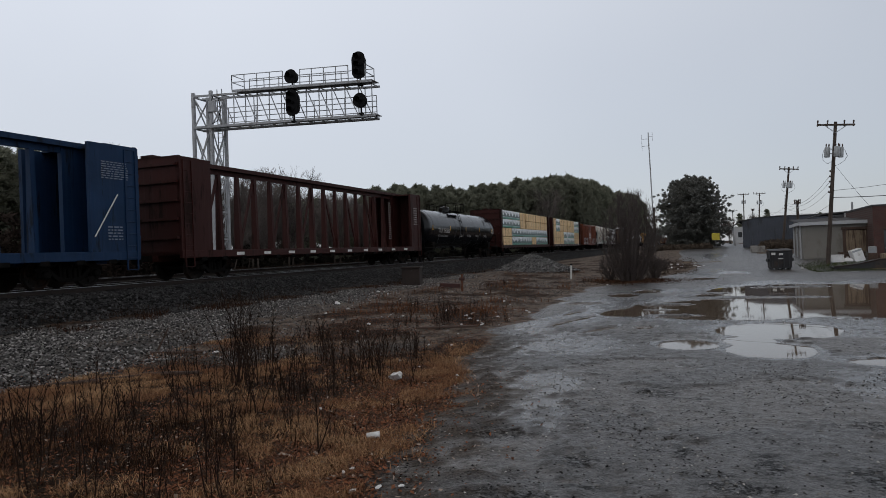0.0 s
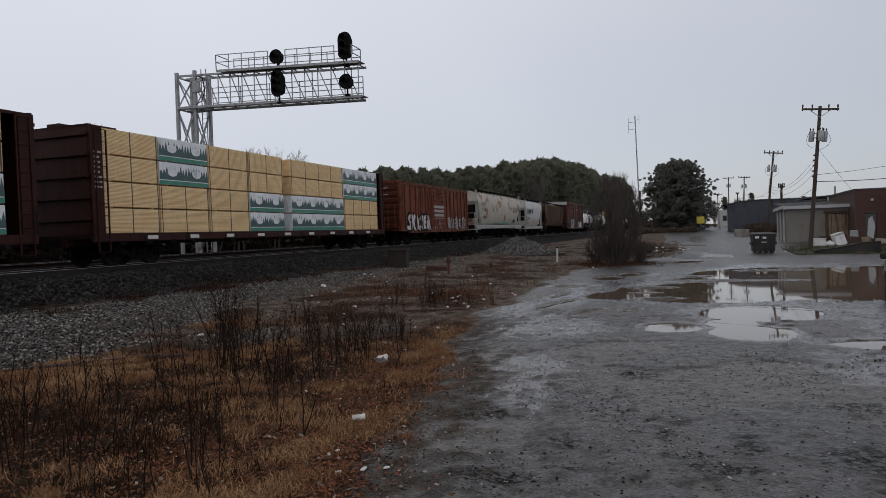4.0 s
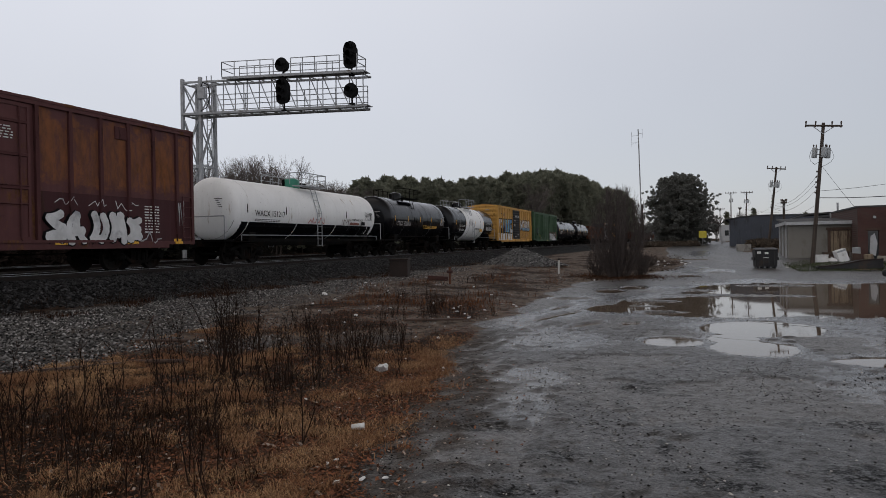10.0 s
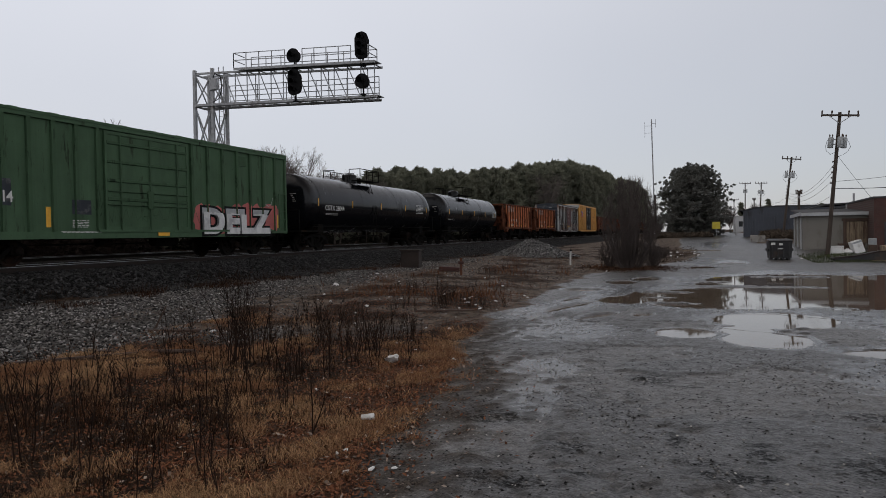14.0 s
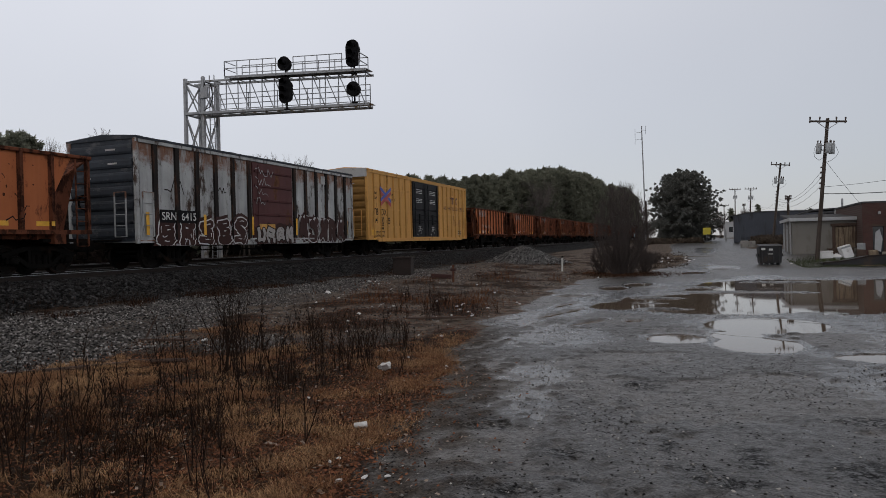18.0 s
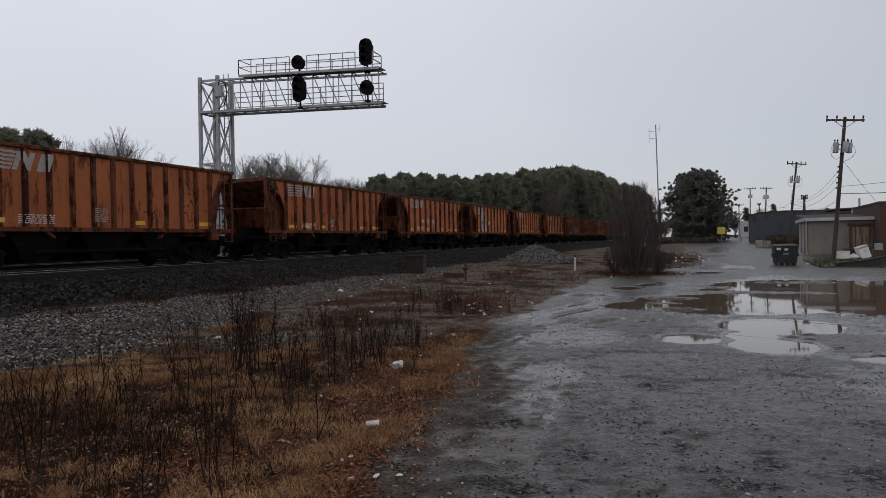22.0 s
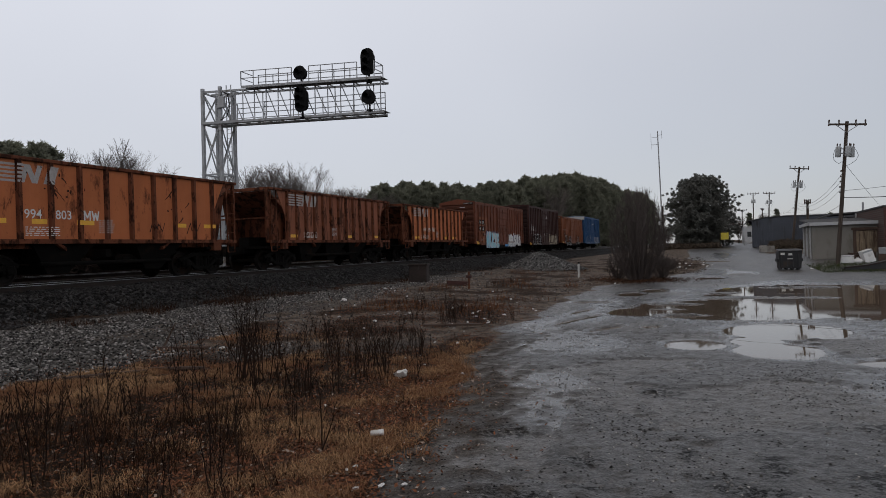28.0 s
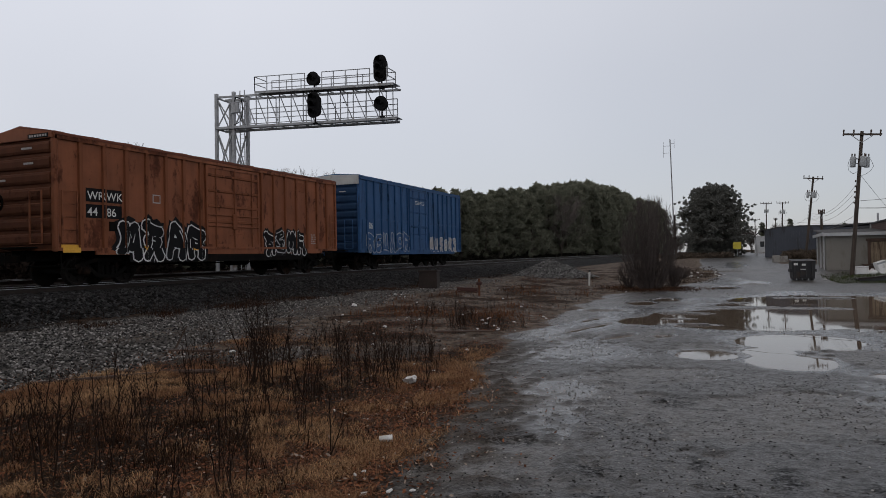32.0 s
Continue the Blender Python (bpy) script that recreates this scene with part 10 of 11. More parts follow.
def leafage(name, dark, lite, rough=0.75, patch=None, glow_through=0.0):
    m = bpy.data.materials.new(name)
    m.use_nodes = True
    n, l = m.node_tree.nodes, m.node_tree.links
    geo = n.new("ShaderNodeNewGeometry")
    info = n.new("ShaderNodeObjectInfo")
    ramp = n.new("ShaderNodeValToRGB")
    ramp.color_ramp.elements[0].color, ramp.color_ramp.elements[1].color = (*dark, 1), (*lite, 1)
    l.new(geo.outputs["Random Per Island"], ramp.inputs[0])
    hs = n.new("ShaderNodeHueSaturation")
    mr = n.new("ShaderNodeMapRange")
    mr.inputs[3].default_value, mr.inputs[4].default_value = 0.75, 1.2
    l.new(info.outputs["Random"], mr.inputs[0])
    l.new(mr.outputs[0], hs.inputs["Value"])
    if patch:
        co = n.new("ShaderNodeTexCoord")
        nz = n.new("ShaderNodeTexNoise")
        nz.inputs["Scale"].default_value, nz.inputs["Detail"].default_value = 0.8, 3
        l.new(co.outputs["Object"], nz.inputs["Vector"])
        pm = n.new("ShaderNodeMapRange")
        pm.inputs[1].default_value, pm.inputs[2].default_value, pm.inputs[4].default_value = 0.42, 0.62, 0.8
        l.new(nz.outputs[0], pm.inputs[0])
        px = n.new("ShaderNodeMix")
        px.data_type = "RGBA"
        l.new(pm.outputs[0], px.inputs[0])
        l.new(ramp.outputs[0], px.inputs[6])
        px.inputs[7].default_value = (*patch, 1)
        l.new(px.outputs[2], hs.inputs["Color"])
    else:
        l.new(ramp.outputs[0], hs.inputs["Color"])
    l.new(hs.outputs[0], n["Principled BSDF"].inputs["Base Color"])
    n["Principled BSDF"].inputs["Roughness"].default_value = rough
    n["Principled BSDF"].inputs["Specular IOR Level"].default_value = 0.05
    if glow_through:  # thin leaves pass some light
        tr = n.new("ShaderNodeBsdfTranslucent")
        l.new(hs.outputs[0], tr.inputs[0])
        ms = n.new("ShaderNodeMixShader")
        ms.inputs[0].default_value = glow_through
        l.new(n["Principled BSDF"].outputs[0], ms.inputs[1])
        l.new(tr.outputs[0], ms.inputs[2])
        l.new(ms.outputs[0], n["Material Output"].inputs[0])
    return m


# Pine and cedar tones are paled towards grey to carry the distance haze.
hazed_pine_green = leafage("hazed_pine_needles", (0.150, 0.157, 0.122), (0.255, 0.262, 0.195), glow_through=0.5)
hazed_cedar_green = leafage("hazed_cedar_foliage", (0.165, 0.168, 0.155), (0.25, 0.252, 0.23), glow_through=0.5)
grass_mat = leafage("dry_grass", (0.030, 0.016, 0.009), (0.74, 0.455, 0.245), 0.8, (0.22, 0.098, 0.050))
litter_mat = leafage("fallen_leaves", (0.040, 0.019, 0.012), (0.30, 0.125, 0.066), 0.7)
weed_mat = leafage("dead_weed_stems", (0.009, 0.006, 0.005), (0.048, 0.030, 0.022), 0.9)
green_grass = leafage("damp_green_grass", (0.02, 0.03, 0.010), (0.07, 0.085, 0.03), 0.8)


def branching(seed, height, spread, stems=1, depth=4, droop=0.0, first=0.25, fan=0.5, r0=None):
    """A bare woody plant as tapered tubes; trunk in one shape, twigs in another."""
    rnd = random.Random(seed)
    trunk, twigs = Shape(), Shape()
    r0 = r0 or height * 0.016

    def grow(p, d, length, r, level):
        steps = 3 if level < 4 else 2
        q = p
        for k in range(steps):
            d = (d + Vector((rnd.uniform(-1, 1), rnd.uniform(-1, 1), rnd.uniform(-0.2, 0.6) - droop)) * 0.16).normalized()
            n = q + d * length / steps
            (trunk if level < 2 else twigs).tube(q, n, r * (1 - 0.25 * k / steps), r * (1 - 0.25 * (k + 1) / steps), n=6 if level < 2 else 3, caps=False)
            q = n
            if level < depth and (k > 0 or level > 0):
                for _ in range(rnd.choice((1, 2)) if level else 2):
                    side = Vector((rnd.uniform(-1, 1), rnd.uniform(-1, 1), rnd.uniform(0.0, 0.8))).normalized()
                    grow(q, (d * (1 - fan) + side * fan * spread).normalized(), length * rnd.uniform(0.5, 0.72), r * 0.55, level + 1)
        if level < depth:
            grow(q, d, length * 0.62, r * 0.7, level + 1)

    for s in range(stems):
        a = rnd.uniform(0, 6.28)
        o = Vector((math.cos(a), math.sin(a), 0)) * (0.0 if stems == 1 else rnd.uniform(0.02, 0.3))
        d = (Vector((0, 0, 1)) + o * (0.0 if stems == 1 else rnd.uniform(0.6, 1.6))).normalized()
        grow(o, d, height * (first + 0.15 * (stems > 1)), r0 / (1 if stems == 1 else 2.2), 0 if stems == 1 else 1)
    top = max(p[2] for p in trunk.v + twigs.v)
    for sh in (trunk, twigs):
        sh.v = [(x * height / top, y * height / top, z * height / top) for x, y, z in sh.v]
    return trunk, twigs


def needle_cloud(points, size, blades, seed, lift=0.4):
    """Clumps of narrow leaves round the given points."""
    rr = np.random.RandomState(seed)
    n = len(points)
    p = np.repeat(points, blades, 0)
    d = rr.normal(size=(n * blades, 3))
    d[:, 2] = d[:, 2] * 0.7 + lift
    d /= np.linalg.norm(d, axis=1)[:, None]
    side = np.cross(d, rr.normal(size=d.shape))
    side /= np.linalg.norm(side, axis=1)[:, None]
    L = (size * rr.uniform(0.5, 1.2, n * blades))[:, None]
    a = p + rr.normal(size=p.shape) * size * 0.25
    v = np.stack([a - side * L * 0.16, a + side * L * 0.16, a + d * L + side * L * 0.05, a + d * L - side * L * 0.05], 1).reshape(-1, 3)
    return v, np.arange(n * blades * 4).reshape(-1, 4)


def pine_meshes(seed, broad):
    """A pine of unit height: trunk with limbs, and a ragged crown of needle clumps."""
    rnd = random.Random(seed)
    tr = Shape().tube((0, 0, -0.02), (0.01, 0.0, 0.5), 0.014, 0.010, n=6).tube((0.01, 0, 0.5), (0, 0.01, 0.96), 0.010, 0.003, n=5)
    pts = []
    for k in range(54):
        z = 0.10 + 0.86 * (k / 53) ** 0.9
        reach = broad * (1 - z) ** 0.65 * rnd.uniform(0.55, 1.15) + 0.02
        a = rnd.uniform(0, 6.28)
        tip = Vector((math.cos(a) * reach, math.sin(a) * reach, z + reach * rnd.uniform(-0.05, 0.35)))
        tr.tube((0, 0, z), tip, 0.004, 0.0015, n=3, caps=False)
        for u in (0.45, 0.7, 0.9, 1.0):
            q = Vector((0, 0, z)).lerp(tip, u)
            pts.append((q.x + rnd.gauss(0, 0.02), q.y + rnd.gauss(0, 0.02), q.z + rnd.gauss(0, 0.015)))
    pts += [(rnd.gauss(0, 0.012), rnd.gauss(0, 0.012), 0.93 + 0.02 * k) for k in range(4)]
    v, f = needle_cloud(np.array(pts), 0.040, 62, seed)
    return tr.mesh("trunk", bark), tri_mesh("crown", v, f, hazed_pine_green)


PINES = [pine_meshes(300 + k, b) for k, b in enumerate((0.20, 0.24, 0.17, 0.27))]
BARE = []
for k in range(3):
    t_, w_ = branching(400 + k, 1.0, 1.1, stems=4, depth=6, first=0.12, fan=0.52, r0=0.0125)
    BARE.append((t_.mesh("trunk", bark), w_.mesh("twig_crown", twig)))


def tree_from(meshes, x, y, h, turn, label, group, names):
    t = thing("tree", label, "tree", group, at=pose(x, y, ground_at(x, y) - 0.1, 0, 0, turn) @ Matrix.Diagonal((h, h, h, 1)))
    for nm, me in zip(names, meshes):
        part(nm, me, None, t)
    return t


AZ = [-70, -53, -50.5, -49, -45, -41, -36, -31, -27, -23, -20.5, -17, -13.9, -9.2, -7.8, -6.2, -4, 0]
EL = [0.172, 0.158, 0.150, 0.122, 0.114, 0.110, 0.113, 0.112, 0.107, 0.110, 0.105, 0.106, 0.111, 0.113, 0.101, 0.088, 0.074, 0.06]
rnd = random.Random(12)
for row, back in enumerate((0, 4.5, 10, 17)):
    y = 14.0 + row
    while y < 430:
        x = float(np.interp(y, [14, 90, 130, 170, 250, 430], [-48, -52, -45, -38, -32.5, -29.5])) - back + rnd.uniform(-1.2, 1.2)
        az, dist = math.degrees(math.atan2(x, y)), math.hypot(x, y)
        h = 1.6 + float(np.interp(az, AZ, EL)) * dist * rnd.uniform(0.92, 1.02) - ground_at(x, y)
        h *= 0.92 if row == 0 else 1.0
        thin = -50.5 < az < -27
        if thin and rnd.random() < 0.72:
            h = max(h * rnd.uniform(0.82, 1.04), 3)
            tree_from(rnd.choice(BARE), x, y, h, rnd.uniform(0, 360), "bare grey-brown tree at the wood's edge", "trees behind the line", ("trunk", "twig_crown"))
        else:
            tree_from(rnd.choice(PINES), x, y, max(h * (0.86 if thin else 1.0), 3), rnd.uniform(0, 360), "dark green pine in the wood behind the tracks", "trees behind the line", ("trunk", "crown"))
        y += (2.0 + 0.020 * y) * rnd.uniform(0.7, 1.3)
for k, (x, y, top) in enumerate(((-50, 46.2, 12.6), (-50, 56.2, 11.4), (-50, 74.5, 14.8), (-50, 67.5, 13.4), (-52, 86, 12.6), (-52, 98, 12.6), (-40, 172, 19.5))):
    tree_from(BARE[k % 3], x, y, top - ground_at(x, y), 70 * k, "tall bare tree with fine spreading twigs", "trees behind the line", ("trunk", "twig_crown"))
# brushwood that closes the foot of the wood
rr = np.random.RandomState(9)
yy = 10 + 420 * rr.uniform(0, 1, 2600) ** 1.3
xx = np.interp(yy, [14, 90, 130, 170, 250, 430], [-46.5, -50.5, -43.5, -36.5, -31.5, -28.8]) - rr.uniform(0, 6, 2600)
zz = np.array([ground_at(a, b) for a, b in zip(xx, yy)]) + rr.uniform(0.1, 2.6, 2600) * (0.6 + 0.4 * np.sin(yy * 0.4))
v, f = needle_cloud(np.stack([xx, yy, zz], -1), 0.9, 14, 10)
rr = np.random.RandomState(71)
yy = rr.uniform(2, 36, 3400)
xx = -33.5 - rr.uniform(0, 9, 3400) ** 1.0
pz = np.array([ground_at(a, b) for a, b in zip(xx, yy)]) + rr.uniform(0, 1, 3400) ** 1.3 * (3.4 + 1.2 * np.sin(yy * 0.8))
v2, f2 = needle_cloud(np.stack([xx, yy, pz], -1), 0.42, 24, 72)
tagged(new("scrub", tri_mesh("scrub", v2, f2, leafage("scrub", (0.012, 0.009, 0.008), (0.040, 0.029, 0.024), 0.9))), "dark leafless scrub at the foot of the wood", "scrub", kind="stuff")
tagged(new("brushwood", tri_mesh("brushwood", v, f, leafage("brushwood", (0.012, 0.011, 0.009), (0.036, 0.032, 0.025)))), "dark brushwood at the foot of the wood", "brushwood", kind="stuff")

# the broad evergreen by the road
rnd = random.Random(31)
trunk = Shape().tube((0, 0, 0), (0.1, 0, 4.5), 0.36, 0.26, n=8).tube((0.1, 0, 4.5), (-0.1, 0.1, 9.6), 0.26, 0.06, n=7)
pts = []
for k in range(380):
    z = 0.1 + 10.0 * (k / 379)
    reach = 4.7 * (min(1.0, 0.80 + 0.12 * z) if z < 1.8 else (1 - min(1, (z - 1.8) / 9.0) ** 2.2) ** 0.6 + 0.03) * rnd.uniform(0.62, 1.16)
    a = rnd.uniform(0, 6.28)
    tip = Vector((math.cos(a) * reach, math.sin(a) * reach, z + reach * rnd.uniform(-0.05, 0.3)))
    trunk.tube((0, 0, z), tip, 0.06, 0.015, n=4, caps=False)
    for u in (0.3, 0.5, 0.68, 0.82, 0.93, 1.0):
        q = Vector((0, 0, z)).lerp(tip, u)
        for _ in range(2):
            pts.append((q.x + rnd.gauss(0, 0.42), q.y + rnd.gauss(0, 0.42), q.z + rnd.gauss(0, 0.26)))
v, f = needle_cloud(np.array(pts), 0.24, 74, 32, 0.1)
big = thing("evergreen_tree", "broad dark evergreen tree standing by the road", "tree", at=pose(-0.6, 110, ground_at(-0.6, 110) - 0.1))
part("trunk", trunk, bark, big)
part("crown", tri_mesh("crown", v, f, hazed_cedar_green), None, big)

# the bare bush by the lot
bush_twig = surface("dark_bush_twigs", (0.070, 0.055, 0.050), 0.9, 0, 0.25, 2, 30, 0.0)
bush = thing("bare_bush", "dense bare multi-stemmed bush at the edge of the lot", "bush", at=pose(-3.35, 37.2, ground_at(-3.35, 37.2) - 0.08))
def egg_bush(seed, stems, R0, H0):
    """Many stems that rise and lean out to an egg-shaped outline, with fine upright twigs."""
    st, tw = Shape(), Shape()
    rnd = random.Random(seed)
    for k in range(stems):
        a, u = rnd.uniform(0, 6.28), rnd.random() ** 0.6
        H = H0 * (0.5 + 0.5 * math.sqrt(max(0, 1 - u * u))) * rnd.uniform(0.88, 1.03)
        out = Vector((math.cos(a), math.sin(a), 0))
        pts = [out * R0 * u * math.sin(math.pi * (0.09 + 0.47 * z)) + Vector((rnd.gauss(0, 0.03), rnd.gauss(0, 0.03), H * z)) for z in (0, 0.14, 0.28, 0.42, 0.56, 0.7, 0.84, 1.0)]
        for i, (p, q) in enumerate(zip(pts, pts[1:])):
            st.tube(p, q, 0.022 * (1 - 0.12 * i), 0.022 * (1 - 0.12 * (i + 1)), n=4, caps=False)
            for _ in range(4 if i else 3):
                d = ((q - p).normalized() * 0.9 + Vector((rnd.gauss(0, 0.4), rnd.gauss(0, 0.4), 0.35))).normalized()
                e = q + d * rnd.uniform(0.12, 0.26) * R0
                tw.tube(q, e, 0.006, 0.004, n=3, caps=False)
                for _ in range(3):
                    d2 = (d + Vector((rnd.gauss(0, 0.4), rnd.gauss(0, 0.4), 0.3))).normalized()
                    tw.tube(q.lerp(e, rnd.uniform(0.3, 0.9)), e + d2 * rnd.uniform(0.06, 0.2) * R0, 0.004, 0.002, n=3, caps=False)
    return st, tw


t_, w_ = egg_bush(500, 125, 1.5, 4.6)
part("stem", t_, bush_twig, bush)
part("twig_crown", w_, bush_twig, bush)
for k, (x, y, r, h) in enumerate(((-3.9, 39.6, 0.8, 1.8), (-2.4, 39.8, 0.6, 1.3), (-4.6, 38.6, 0.7, 1.5), (-2.6, 52, 0.8, 0.7))):
    a_, b_ = egg_bush(520 + k, 26, r, h)
    sb2 = thing("bare_shrub", "small dark leafless shrub beside the lot", "shrub", "shrubs beside the lot", at=pose(x, y, ground_at(x, y) - 0.06))
    part("stem", a_, bush_twig, sb2)
    part("twig_crown", b_, bush_twig, sb2)
# bare trees and scrub where the road ends
rnd = random.Random(77)
for k in range(22):
    x, y = -14 + 2.3 * k + rnd.uniform(-1, 1), rnd.uniform(195, 250)
    tree_from(rnd.choice(BARE if k % 3 else PINES), x, y, rnd.uniform(6.5, 9.5), rnd.uniform(0, 360), "hazy grey tree beyond the end of the road", "trees beyond the road", ("trunk", "twig_crown"))


def blades(points, length, width, lean, seed):
    rr = np.random.RandomState(seed)
    n = len(points)
    a = rr.uniform(0, 6.28, n)
    out = np.stack([np.cos(a), np.sin(a), np.zeros(n)], -1)
    side = np.stack([-np.sin(a), np.cos(a), np.zeros(n)], -1)
    L = (length * rr.uniform(0.45, 1.25, n))[:, None]
    k = (lean * rr.uniform(0.2, 1.4, n))[:, None]
    mid = points + np.array([0, 0, 1]) * L * 0.55 + out * L * k * 0.4
    tip = points + np.array([0, 0, 1]) * L * np.maximum(0.15, 1 - 0.45 * k) + out * L * k
    w = (width * rr.uniform(0.6, 1.4, n))[:, None]
    v = np.stack([points - side * w, points + side * w, mid + side * w * 0.7, mid - side * w * 0.7, tip], 1).reshape(-1, 3)
    b = 5 * np.arange(n)[:, None]
    return v, np.concatenate([b + np.array([0, 1, 2]), b + np.array([0, 2, 3]), b + np.array([3, 2, 4])], 0)


def leaf_flakes(points, size, seed):
    """Fallen leaves: small curled diamonds lying nearly flat."""
    rr = np.random.RandomState(seed)
    n = len(points)
    a = rr.uniform(0, 6.28, n)
    u = np.stack([np.cos(a), np.sin(a), rr.normal(0, 0.35, n)], -1) * (size * rr.uniform(0.6, 1.5, n))[:, None]
    w = np.stack([-np.sin(a), np.cos(a), rr.normal(0, 0.35, n)], -1) * (size * rr.uniform(0.3, 0.8, n))[:, None]
    v = np.stack([points - u, points + w, points + u, points - w], 1).reshape(-1, 3)
    return v, np.arange(4 * n).reshape(-1, 4)


def clumpy(x, y, k=1.1, o=0.0):
    return np.sin(x * 2.3 * k + 1.7 * np.sin(y * 1.3 * k + o)) * np.sin(y * 2.1 * k + 1.3 * np.sin(x * 1.7 * k))


p = scatter(560000, -8.6, -1.6, 2.6, 12.5, 31, lambda x, y, g, lot, rr: rr.uniform(0, 1, len(x)) < g * np.clip((12 - y) / 3, 0, 1) * (0.03 + 0.97 * np.clip(1.7 * clumpy(x, y, 1.9) + 1.0 * clumpy(x, y, 0.7, 1.0) + 0.9 * clumpy(x, y, 4.3, 0.4) + 0.16 + 0.9 * blot(x, y, (-6.9, 5.7, 1.2, 0.8), (-3.4, 7.2, 0.5, 0.9)), 0, 1)) * (1 - 0.80 * weedy_at(x, y)) * (1 - 0.35 * leafy_at(x, y)))
v, f = blades(p, 0.082, 0.0019, 1.7, 32)
tagged(new("dry_grass", tri_mesh("dry_grass", v, f, grass_mat)), "matted dry golden winter grass on the verge", "grass", kind="stuff")
p = scatter(190000, -9, -1.2, 2.6, 20, 33, lambda x, y, g, lot, rr: rr.uniform(0, 1, len(x)) < np.clip(0.30 + 0.7 * leafy_at(x, y), 0, 1) * (g + 0.2) * np.clip(1.0 - 0.93 * lot, 0, 1) * (x < edge_x(y) + 1.3))
v, f = leaf_flakes(p + (0, 0, 0.012), 0.017, 34)
tagged(new("leaf_litter", tri_mesh("leaf_litter", v, f, litter_mat)), "reddish brown fallen leaves along the asphalt edge", "leaf litter", kind="stuff")
p = scatter(5200, -8.5, -1.4, 2.8, 18, 43, lambda x, y, g, lot, rr: rr.uniform(0, 1, len(x)) < np.clip(0.12 + 0.8 * weedy_at(x, y) + 0.5 * leafy_at(x, y), 0, 1) * (x < edge_x(y) + 0.8))
v, f = leaf_flakes(p + (0, 0, 0.02), 0.019, 44)
tagged(new("bleached_leaves", tri_mesh("bleached_leaves", v, f, leafage("bleached_leaves", (0.05, 0.036, 0.028), (0.36, 0.29, 0.24), 0.7))), "bleached pale leaves lying among the weeds", "leaf litter", kind="stuff")
p = scatter(7000, -7.8, -2.6, 2.9, 11.5, 45, lambda x, y, g, lot, rr: (lot < 0.1) & (rr.uniform(0, 1, len(x)) < np.clip(1.3 * clumpy(x, y, 1.3, 2.2) - 0.15, 0, 1)))
v, f = blades(p, 0.16, 0.0026, 0.8, 46)
tagged(new("dark_stubble", tri_mesh("dark_stubble", v, f, weed_mat)), "dark thin stubble standing through the grass", "weeds", kind="stuff")
rr = np.random.RandomState(60)
yy = np.concatenate([rr.uniform(46, 66, 900), rr.uniform(96, 122, 1500), rr.uniform(74, 130, 900)])
xx = np.concatenate([rr.uniform(-5.5, 0.2, 900) - 0.05 * np.abs(yy[:900] - 55), rr.uniform(-6.5, 1.8, 1500), np.interp(yy[2400:], [74, 130], [6.6, 8.6]) + rr.uniform(0, 5, 900)])
hh = np.concatenate([rr.uniform(-0.42, -0.26, 900), rr.uniform(-0.25, 0.35, 1500), rr.uniform(0.0, 0.5, 900)])
pz = np.array([ground_at(a, b) for a, b in zip(xx, yy)]) + hh
v, f = needle_cloud(np.stack([xx, yy, pz], -1), 0.34, 26, 61)
tagged(new("roadside_brush", tri_mesh("roadside_brush", v, f, leafage("roadside_brush", (0.040, 0.032, 0.026), (0.135, 0.105, 0.080), 0.9))), "tangled brown brush along the far road", "brush", kind="stuff")
p = scatter(26000, -14.6, -12.2, 7, 30, 37, lambda x, y, g, lot, rr: rr.uniform(0, 1, len(x)) < np.clip(1.25 - np.abs(x + 13.35 - 0.25 * np.sin(y * 0.7)) / 0.55, 0, 1) * np.clip(1.4 * clumpy(x, y, 0.6, 1.0) + 0.15, 0, 1))
v, f = blades(p, 0.15, 0.006, 0.85, 38)
tagged(new("bank_weeds", tri_mesh("bank_weeds", v, f, leafage("bank_weeds", (0.020, 0.011, 0.008), (0.095, 0.046, 0.027), 0.9))), "low brown weeds along the foot of the ballast bank", "weeds", kind="stuff")
p = scatter(16000, -13.5, -4.5, 16, 48, 35, lambda x, y, g, lot, rr: (lot < 0.3) & (rr.uniform(0, 1, len(x)) < g * np.clip(clumpy(x, y, 0.5, 2.0) + 0.35, 0, 1)))
v, f = blades(p, 0.22, 0.008, 0.7, 36)
tagged(new("rough_tufts", tri_mesh("rough_tufts", v, f, leafage("rough_tufts", (0.045, 0.019, 0.011), (0.19, 0.085, 0.040), 0.85))), "rough reddish tufts beside the gravel", "grass", kind="stuff")
rr = np.random.RandomState(58)
a, r = rr.uniform(0, 6.28, 5200), np.abs(rr.normal(0, 1.0, 5200))
q = np.stack([-3.1 + np.cos(a) * r * 1.5, 37.4 + np.sin(a) * r * 1.9], -1)
p = np.array([(x, y, ground_at(x, y) - 0.01) for x, y in q])
v, f = blades(p, 0.15, 0.011, 2.0, 59)
tagged(new("fallen_brush", tri_mesh("fallen_brush", v, f, leafage("fallen_brush", (0.016, 0.010, 0.007), (0.11, 0.055, 0.032), 0.9))), "dark fallen twigs and leaves round the bush", "brush", kind="stuff")
p = scatter(9000, -15.4, -13.4, 6, 60, 39, lambda x, y, g, lot, rr: rr.uniform(0, 1, len(x)) < np.clip(clumpy(x, y, 0.6, 1.0) + 0.4, 0, 1))
v, f = blades(p, 0.2, 0.007, 0.8, 40)
tagged(new("bank_weeds", tri_mesh("bank_weeds", v, f, weed_mat)), "dark dead weeds along the foot of the ballast", "weeds", kind="stuff")
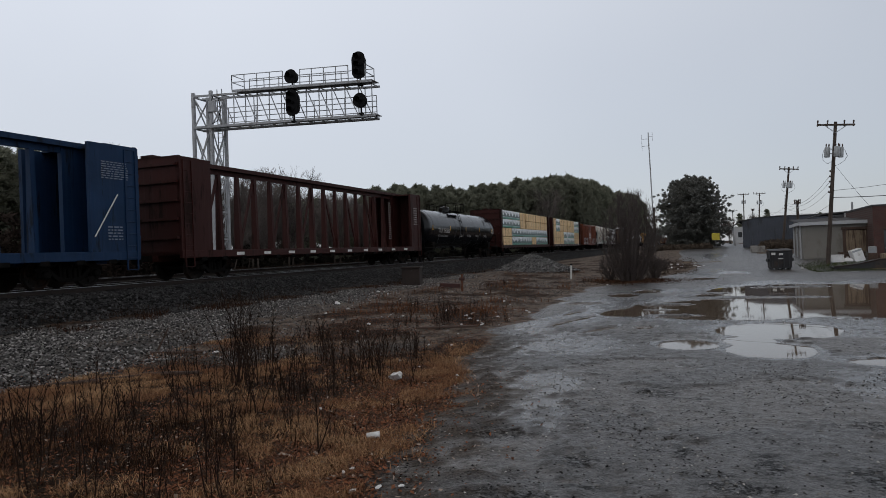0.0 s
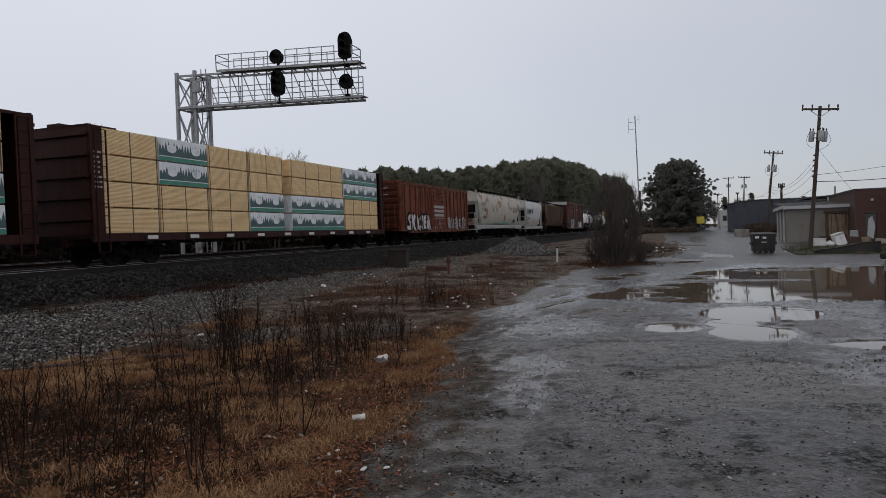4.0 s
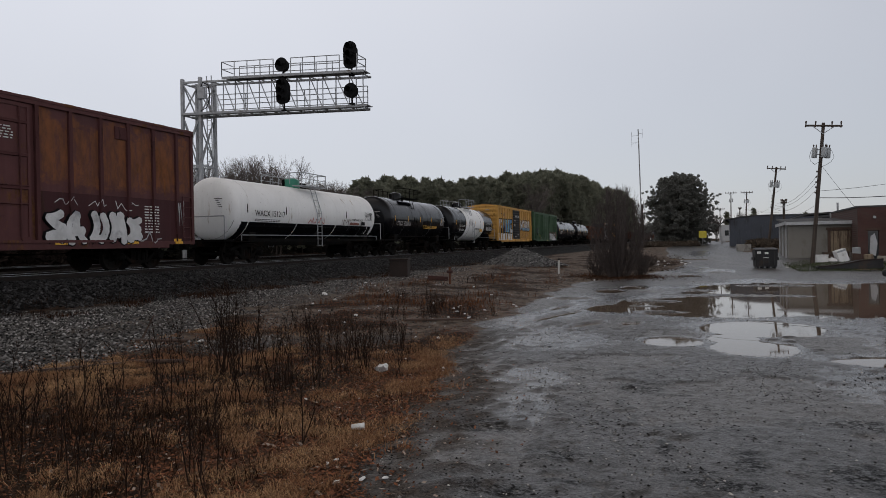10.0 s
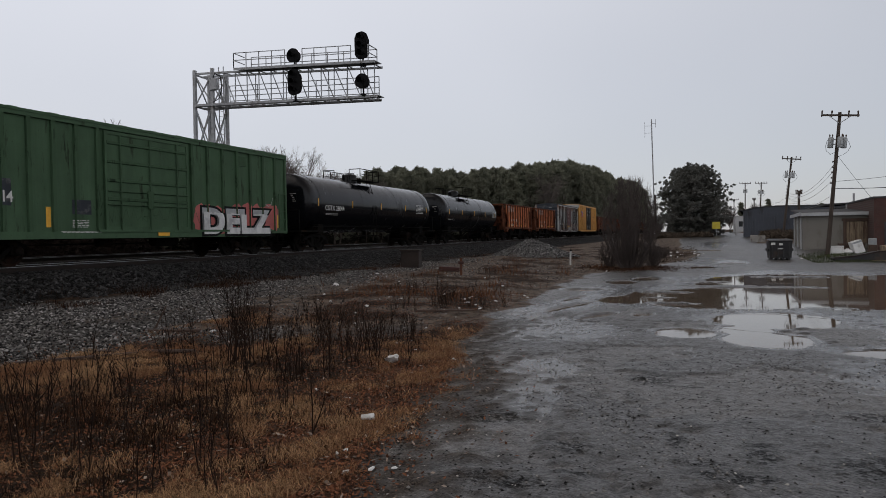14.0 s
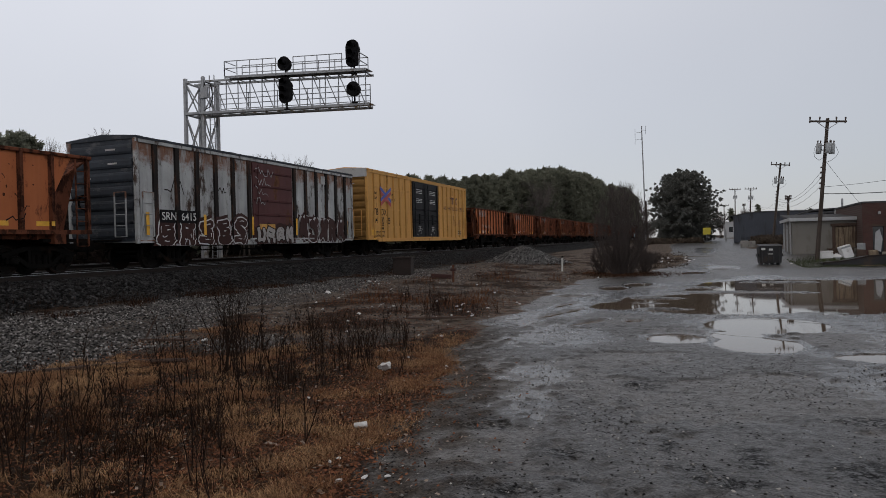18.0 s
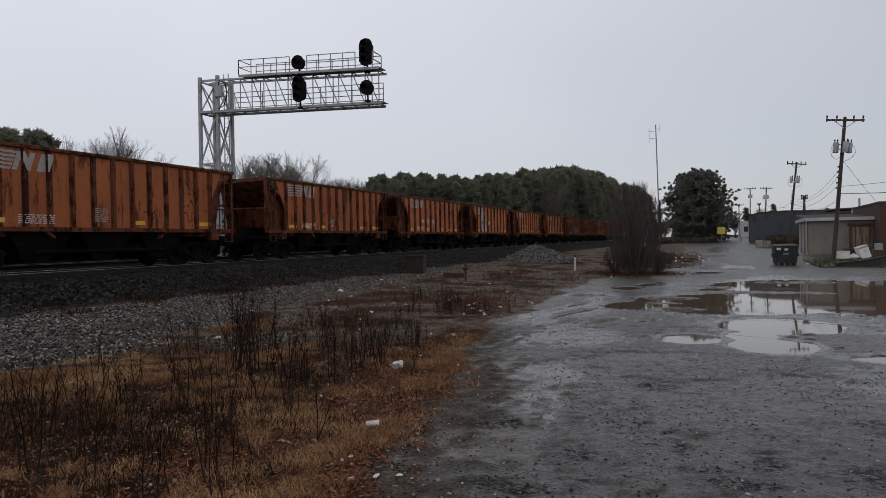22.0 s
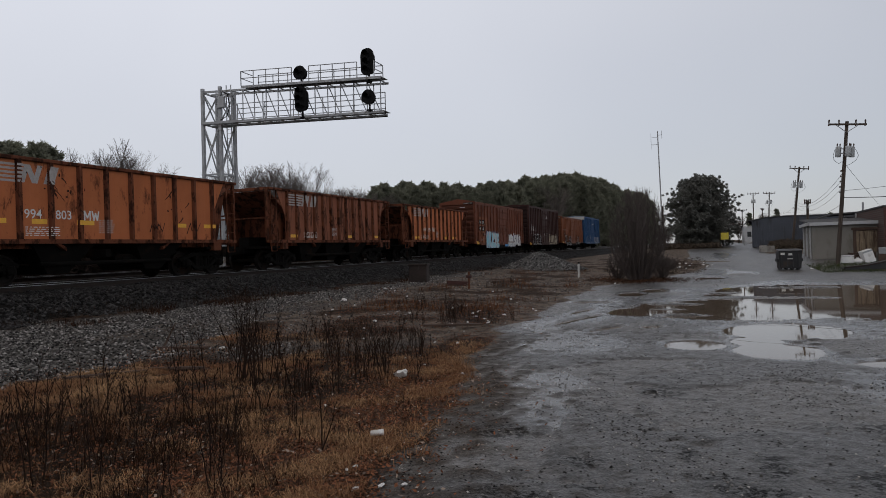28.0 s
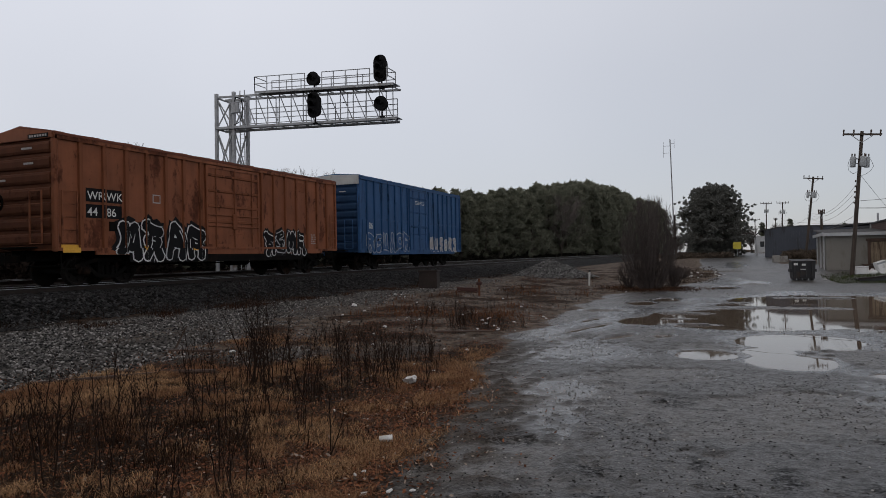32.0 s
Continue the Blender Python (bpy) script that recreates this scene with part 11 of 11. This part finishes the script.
p = scatter(9000, 6.4, 12.5, 45.2, 56, 37, lambda x, y, g, lot, rr: rr.uniform(0, 1, len(x)) < np.clip(0.9 - 0.12 * np.abs(y - 49) ** 1.2, 0, 1))
v, f = blades(p, 0.12, 0.012, 0.5, 38)
tagged(new("green_verge", tri_mesh("green_verge", v, f, green_grass)), "thin green grass round the utility pole", "grass", kind="stuff")


def stalk_mesh(seed, h):
    """One dead stem of a weed with its side twigs and seed husks."""
    rnd = random.Random(seed)
    sh = Shape()
    a, t = rnd.uniform(0, 6.28), rnd.uniform(0.0, 0.35)
    p = Vector((0, 0, 0))
    d = Vector((math.cos(a) * t, math.sin(a) * t, 1)).normalized()
    L = h * rnd.uniform(0.65, 1.0)
    for k in range(5):
        q = p + d * L / 5
        sh.tube(p, q, 0.0072 - 0.0010 * k, 0.0062 - 0.0010 * k, n=4, caps=False)
        if k:
            for _ in range(2):
                b = rnd.uniform(0, 6.28)
                e = Vector((math.cos(b) * 0.55, math.sin(b) * 0.55, 0.75)).normalized() * L * rnd.uniform(0.05, 0.2)
                sh.tube(q, q + e, 0.0032, 0.002, n=3, caps=False)
                sh.add([q + e + Vector((0.006, 0, 0)), q + e + Vector((-0.006, 0.005, 0)), q + e + Vector((0, 0, 0.025)), q + e + Vector((0, -0.007, 0.01))], [(0, 1, 2), (0, 3, 2), (1, 3, 2)])
        p = q
        d = (d + Vector((rnd.uniform(-0.14, 0.14), rnd.uniform(-0.14, 0.14), 0.04))).normalized()
    return sh.mesh("stalk", weed_mat)


p = scatter(40000, -7.5, -2.8, 3.0, 12.5, 51, lambda x, y, g, lot, rr: (lot < 0.1) & (rr.uniform(0, 1, len(x)) < weedy_at(x, y) * np.where(y > 6.3, 0.4, 1.0) * np.clip(0.25 + 0.8 * clumpy(x, y, 2.0, 0.7), 0.05, 1)))
v, f = blades(p, 0.2, 0.003, 0.95, 52)
tagged(new("dead_brush", tri_mesh("dead_brush", v, f, leafage("dead_brush", (0.009, 0.0055, 0.004), (0.075, 0.038, 0.022), 0.9))), "dark tangled dead brush between the weeds", "brush", kind="stuff")
STALKS = [[stalk_mesh(600 + 20 * j + i, h) for i in range(6)] for j, h in enumerate((1.25, 0.75, 0.55, 0.85, 0.62))]
rnd = random.Random(41)
SPOTS = [(-5.45, 7.0, 0, 1.05), (-5.3, 7.2, 0, 1.0), (-5.6, 7.3, 0, 0.95), (-5.2, 6.8, 3, 1.0)]
while len(SPOTS) < 84:
    x, y = rnd.uniform(-7.6, -2.8), rnd.uniform(3.3, 11.6)
    if x < edge_x(y) - 0.5 and rnd.random() < 0.05 + 0.95 * float(weedy_at(x, y)):
        SPOTS.append((x, y, rnd.choice((1, 2, 2, 3)), rnd.uniform(0.5, 1.0)))
for _ in range(46):
    x, y = rnd.uniform(-7.6, -2.7), rnd.uniform(3.1, 9.0)
    if x < edge_x(y) - 0.35:
        SPOTS.append((x, y, 4, rnd.uniform(0.6, 1.15)))
for _ in range(24):
    SPOTS.append((rnd.gauss(-5.6, 0.7), rnd.gauss(14.8, 1.0), rnd.choice((1, 2)), rnd.uniform(0.5, 0.8)))
for _ in range(12):
    SPOTS.append((rnd.gauss(-7.2, 0.7), rnd.gauss(19.0, 1.2), rnd.choice((1, 2)), rnd.uniform(0.5, 0.85)))
for _ in range(6):
    SPOTS.append((rnd.uniform(-9, -7), rnd.uniform(26, 33), 2, rnd.uniform(0.6, 0.9)))
for x, y, k, s in SPOTS:
    w = thing("dead_weed", "dark dried weed with thin branching stalks", "weed", "dead weeds on the verge", at=pose(x, y, ground_at(x, y) - 0.03, 0, 0, rnd.uniform(0, 360)) @ Matrix.Diagonal((s, s, s, 1)))
    for i in range((7, 5, 5, 3, 2)[k]):
        st = part("stalk", STALKS[k][i % 6], weed_mat, w)
        st.matrix_basis = pose(rnd.gauss(0, 0.07), rnd.gauss(0, 0.07), 0, rnd.uniform(-8, 8), rnd.uniform(-8, 8), rnd.uniform(0, 360))

motions()
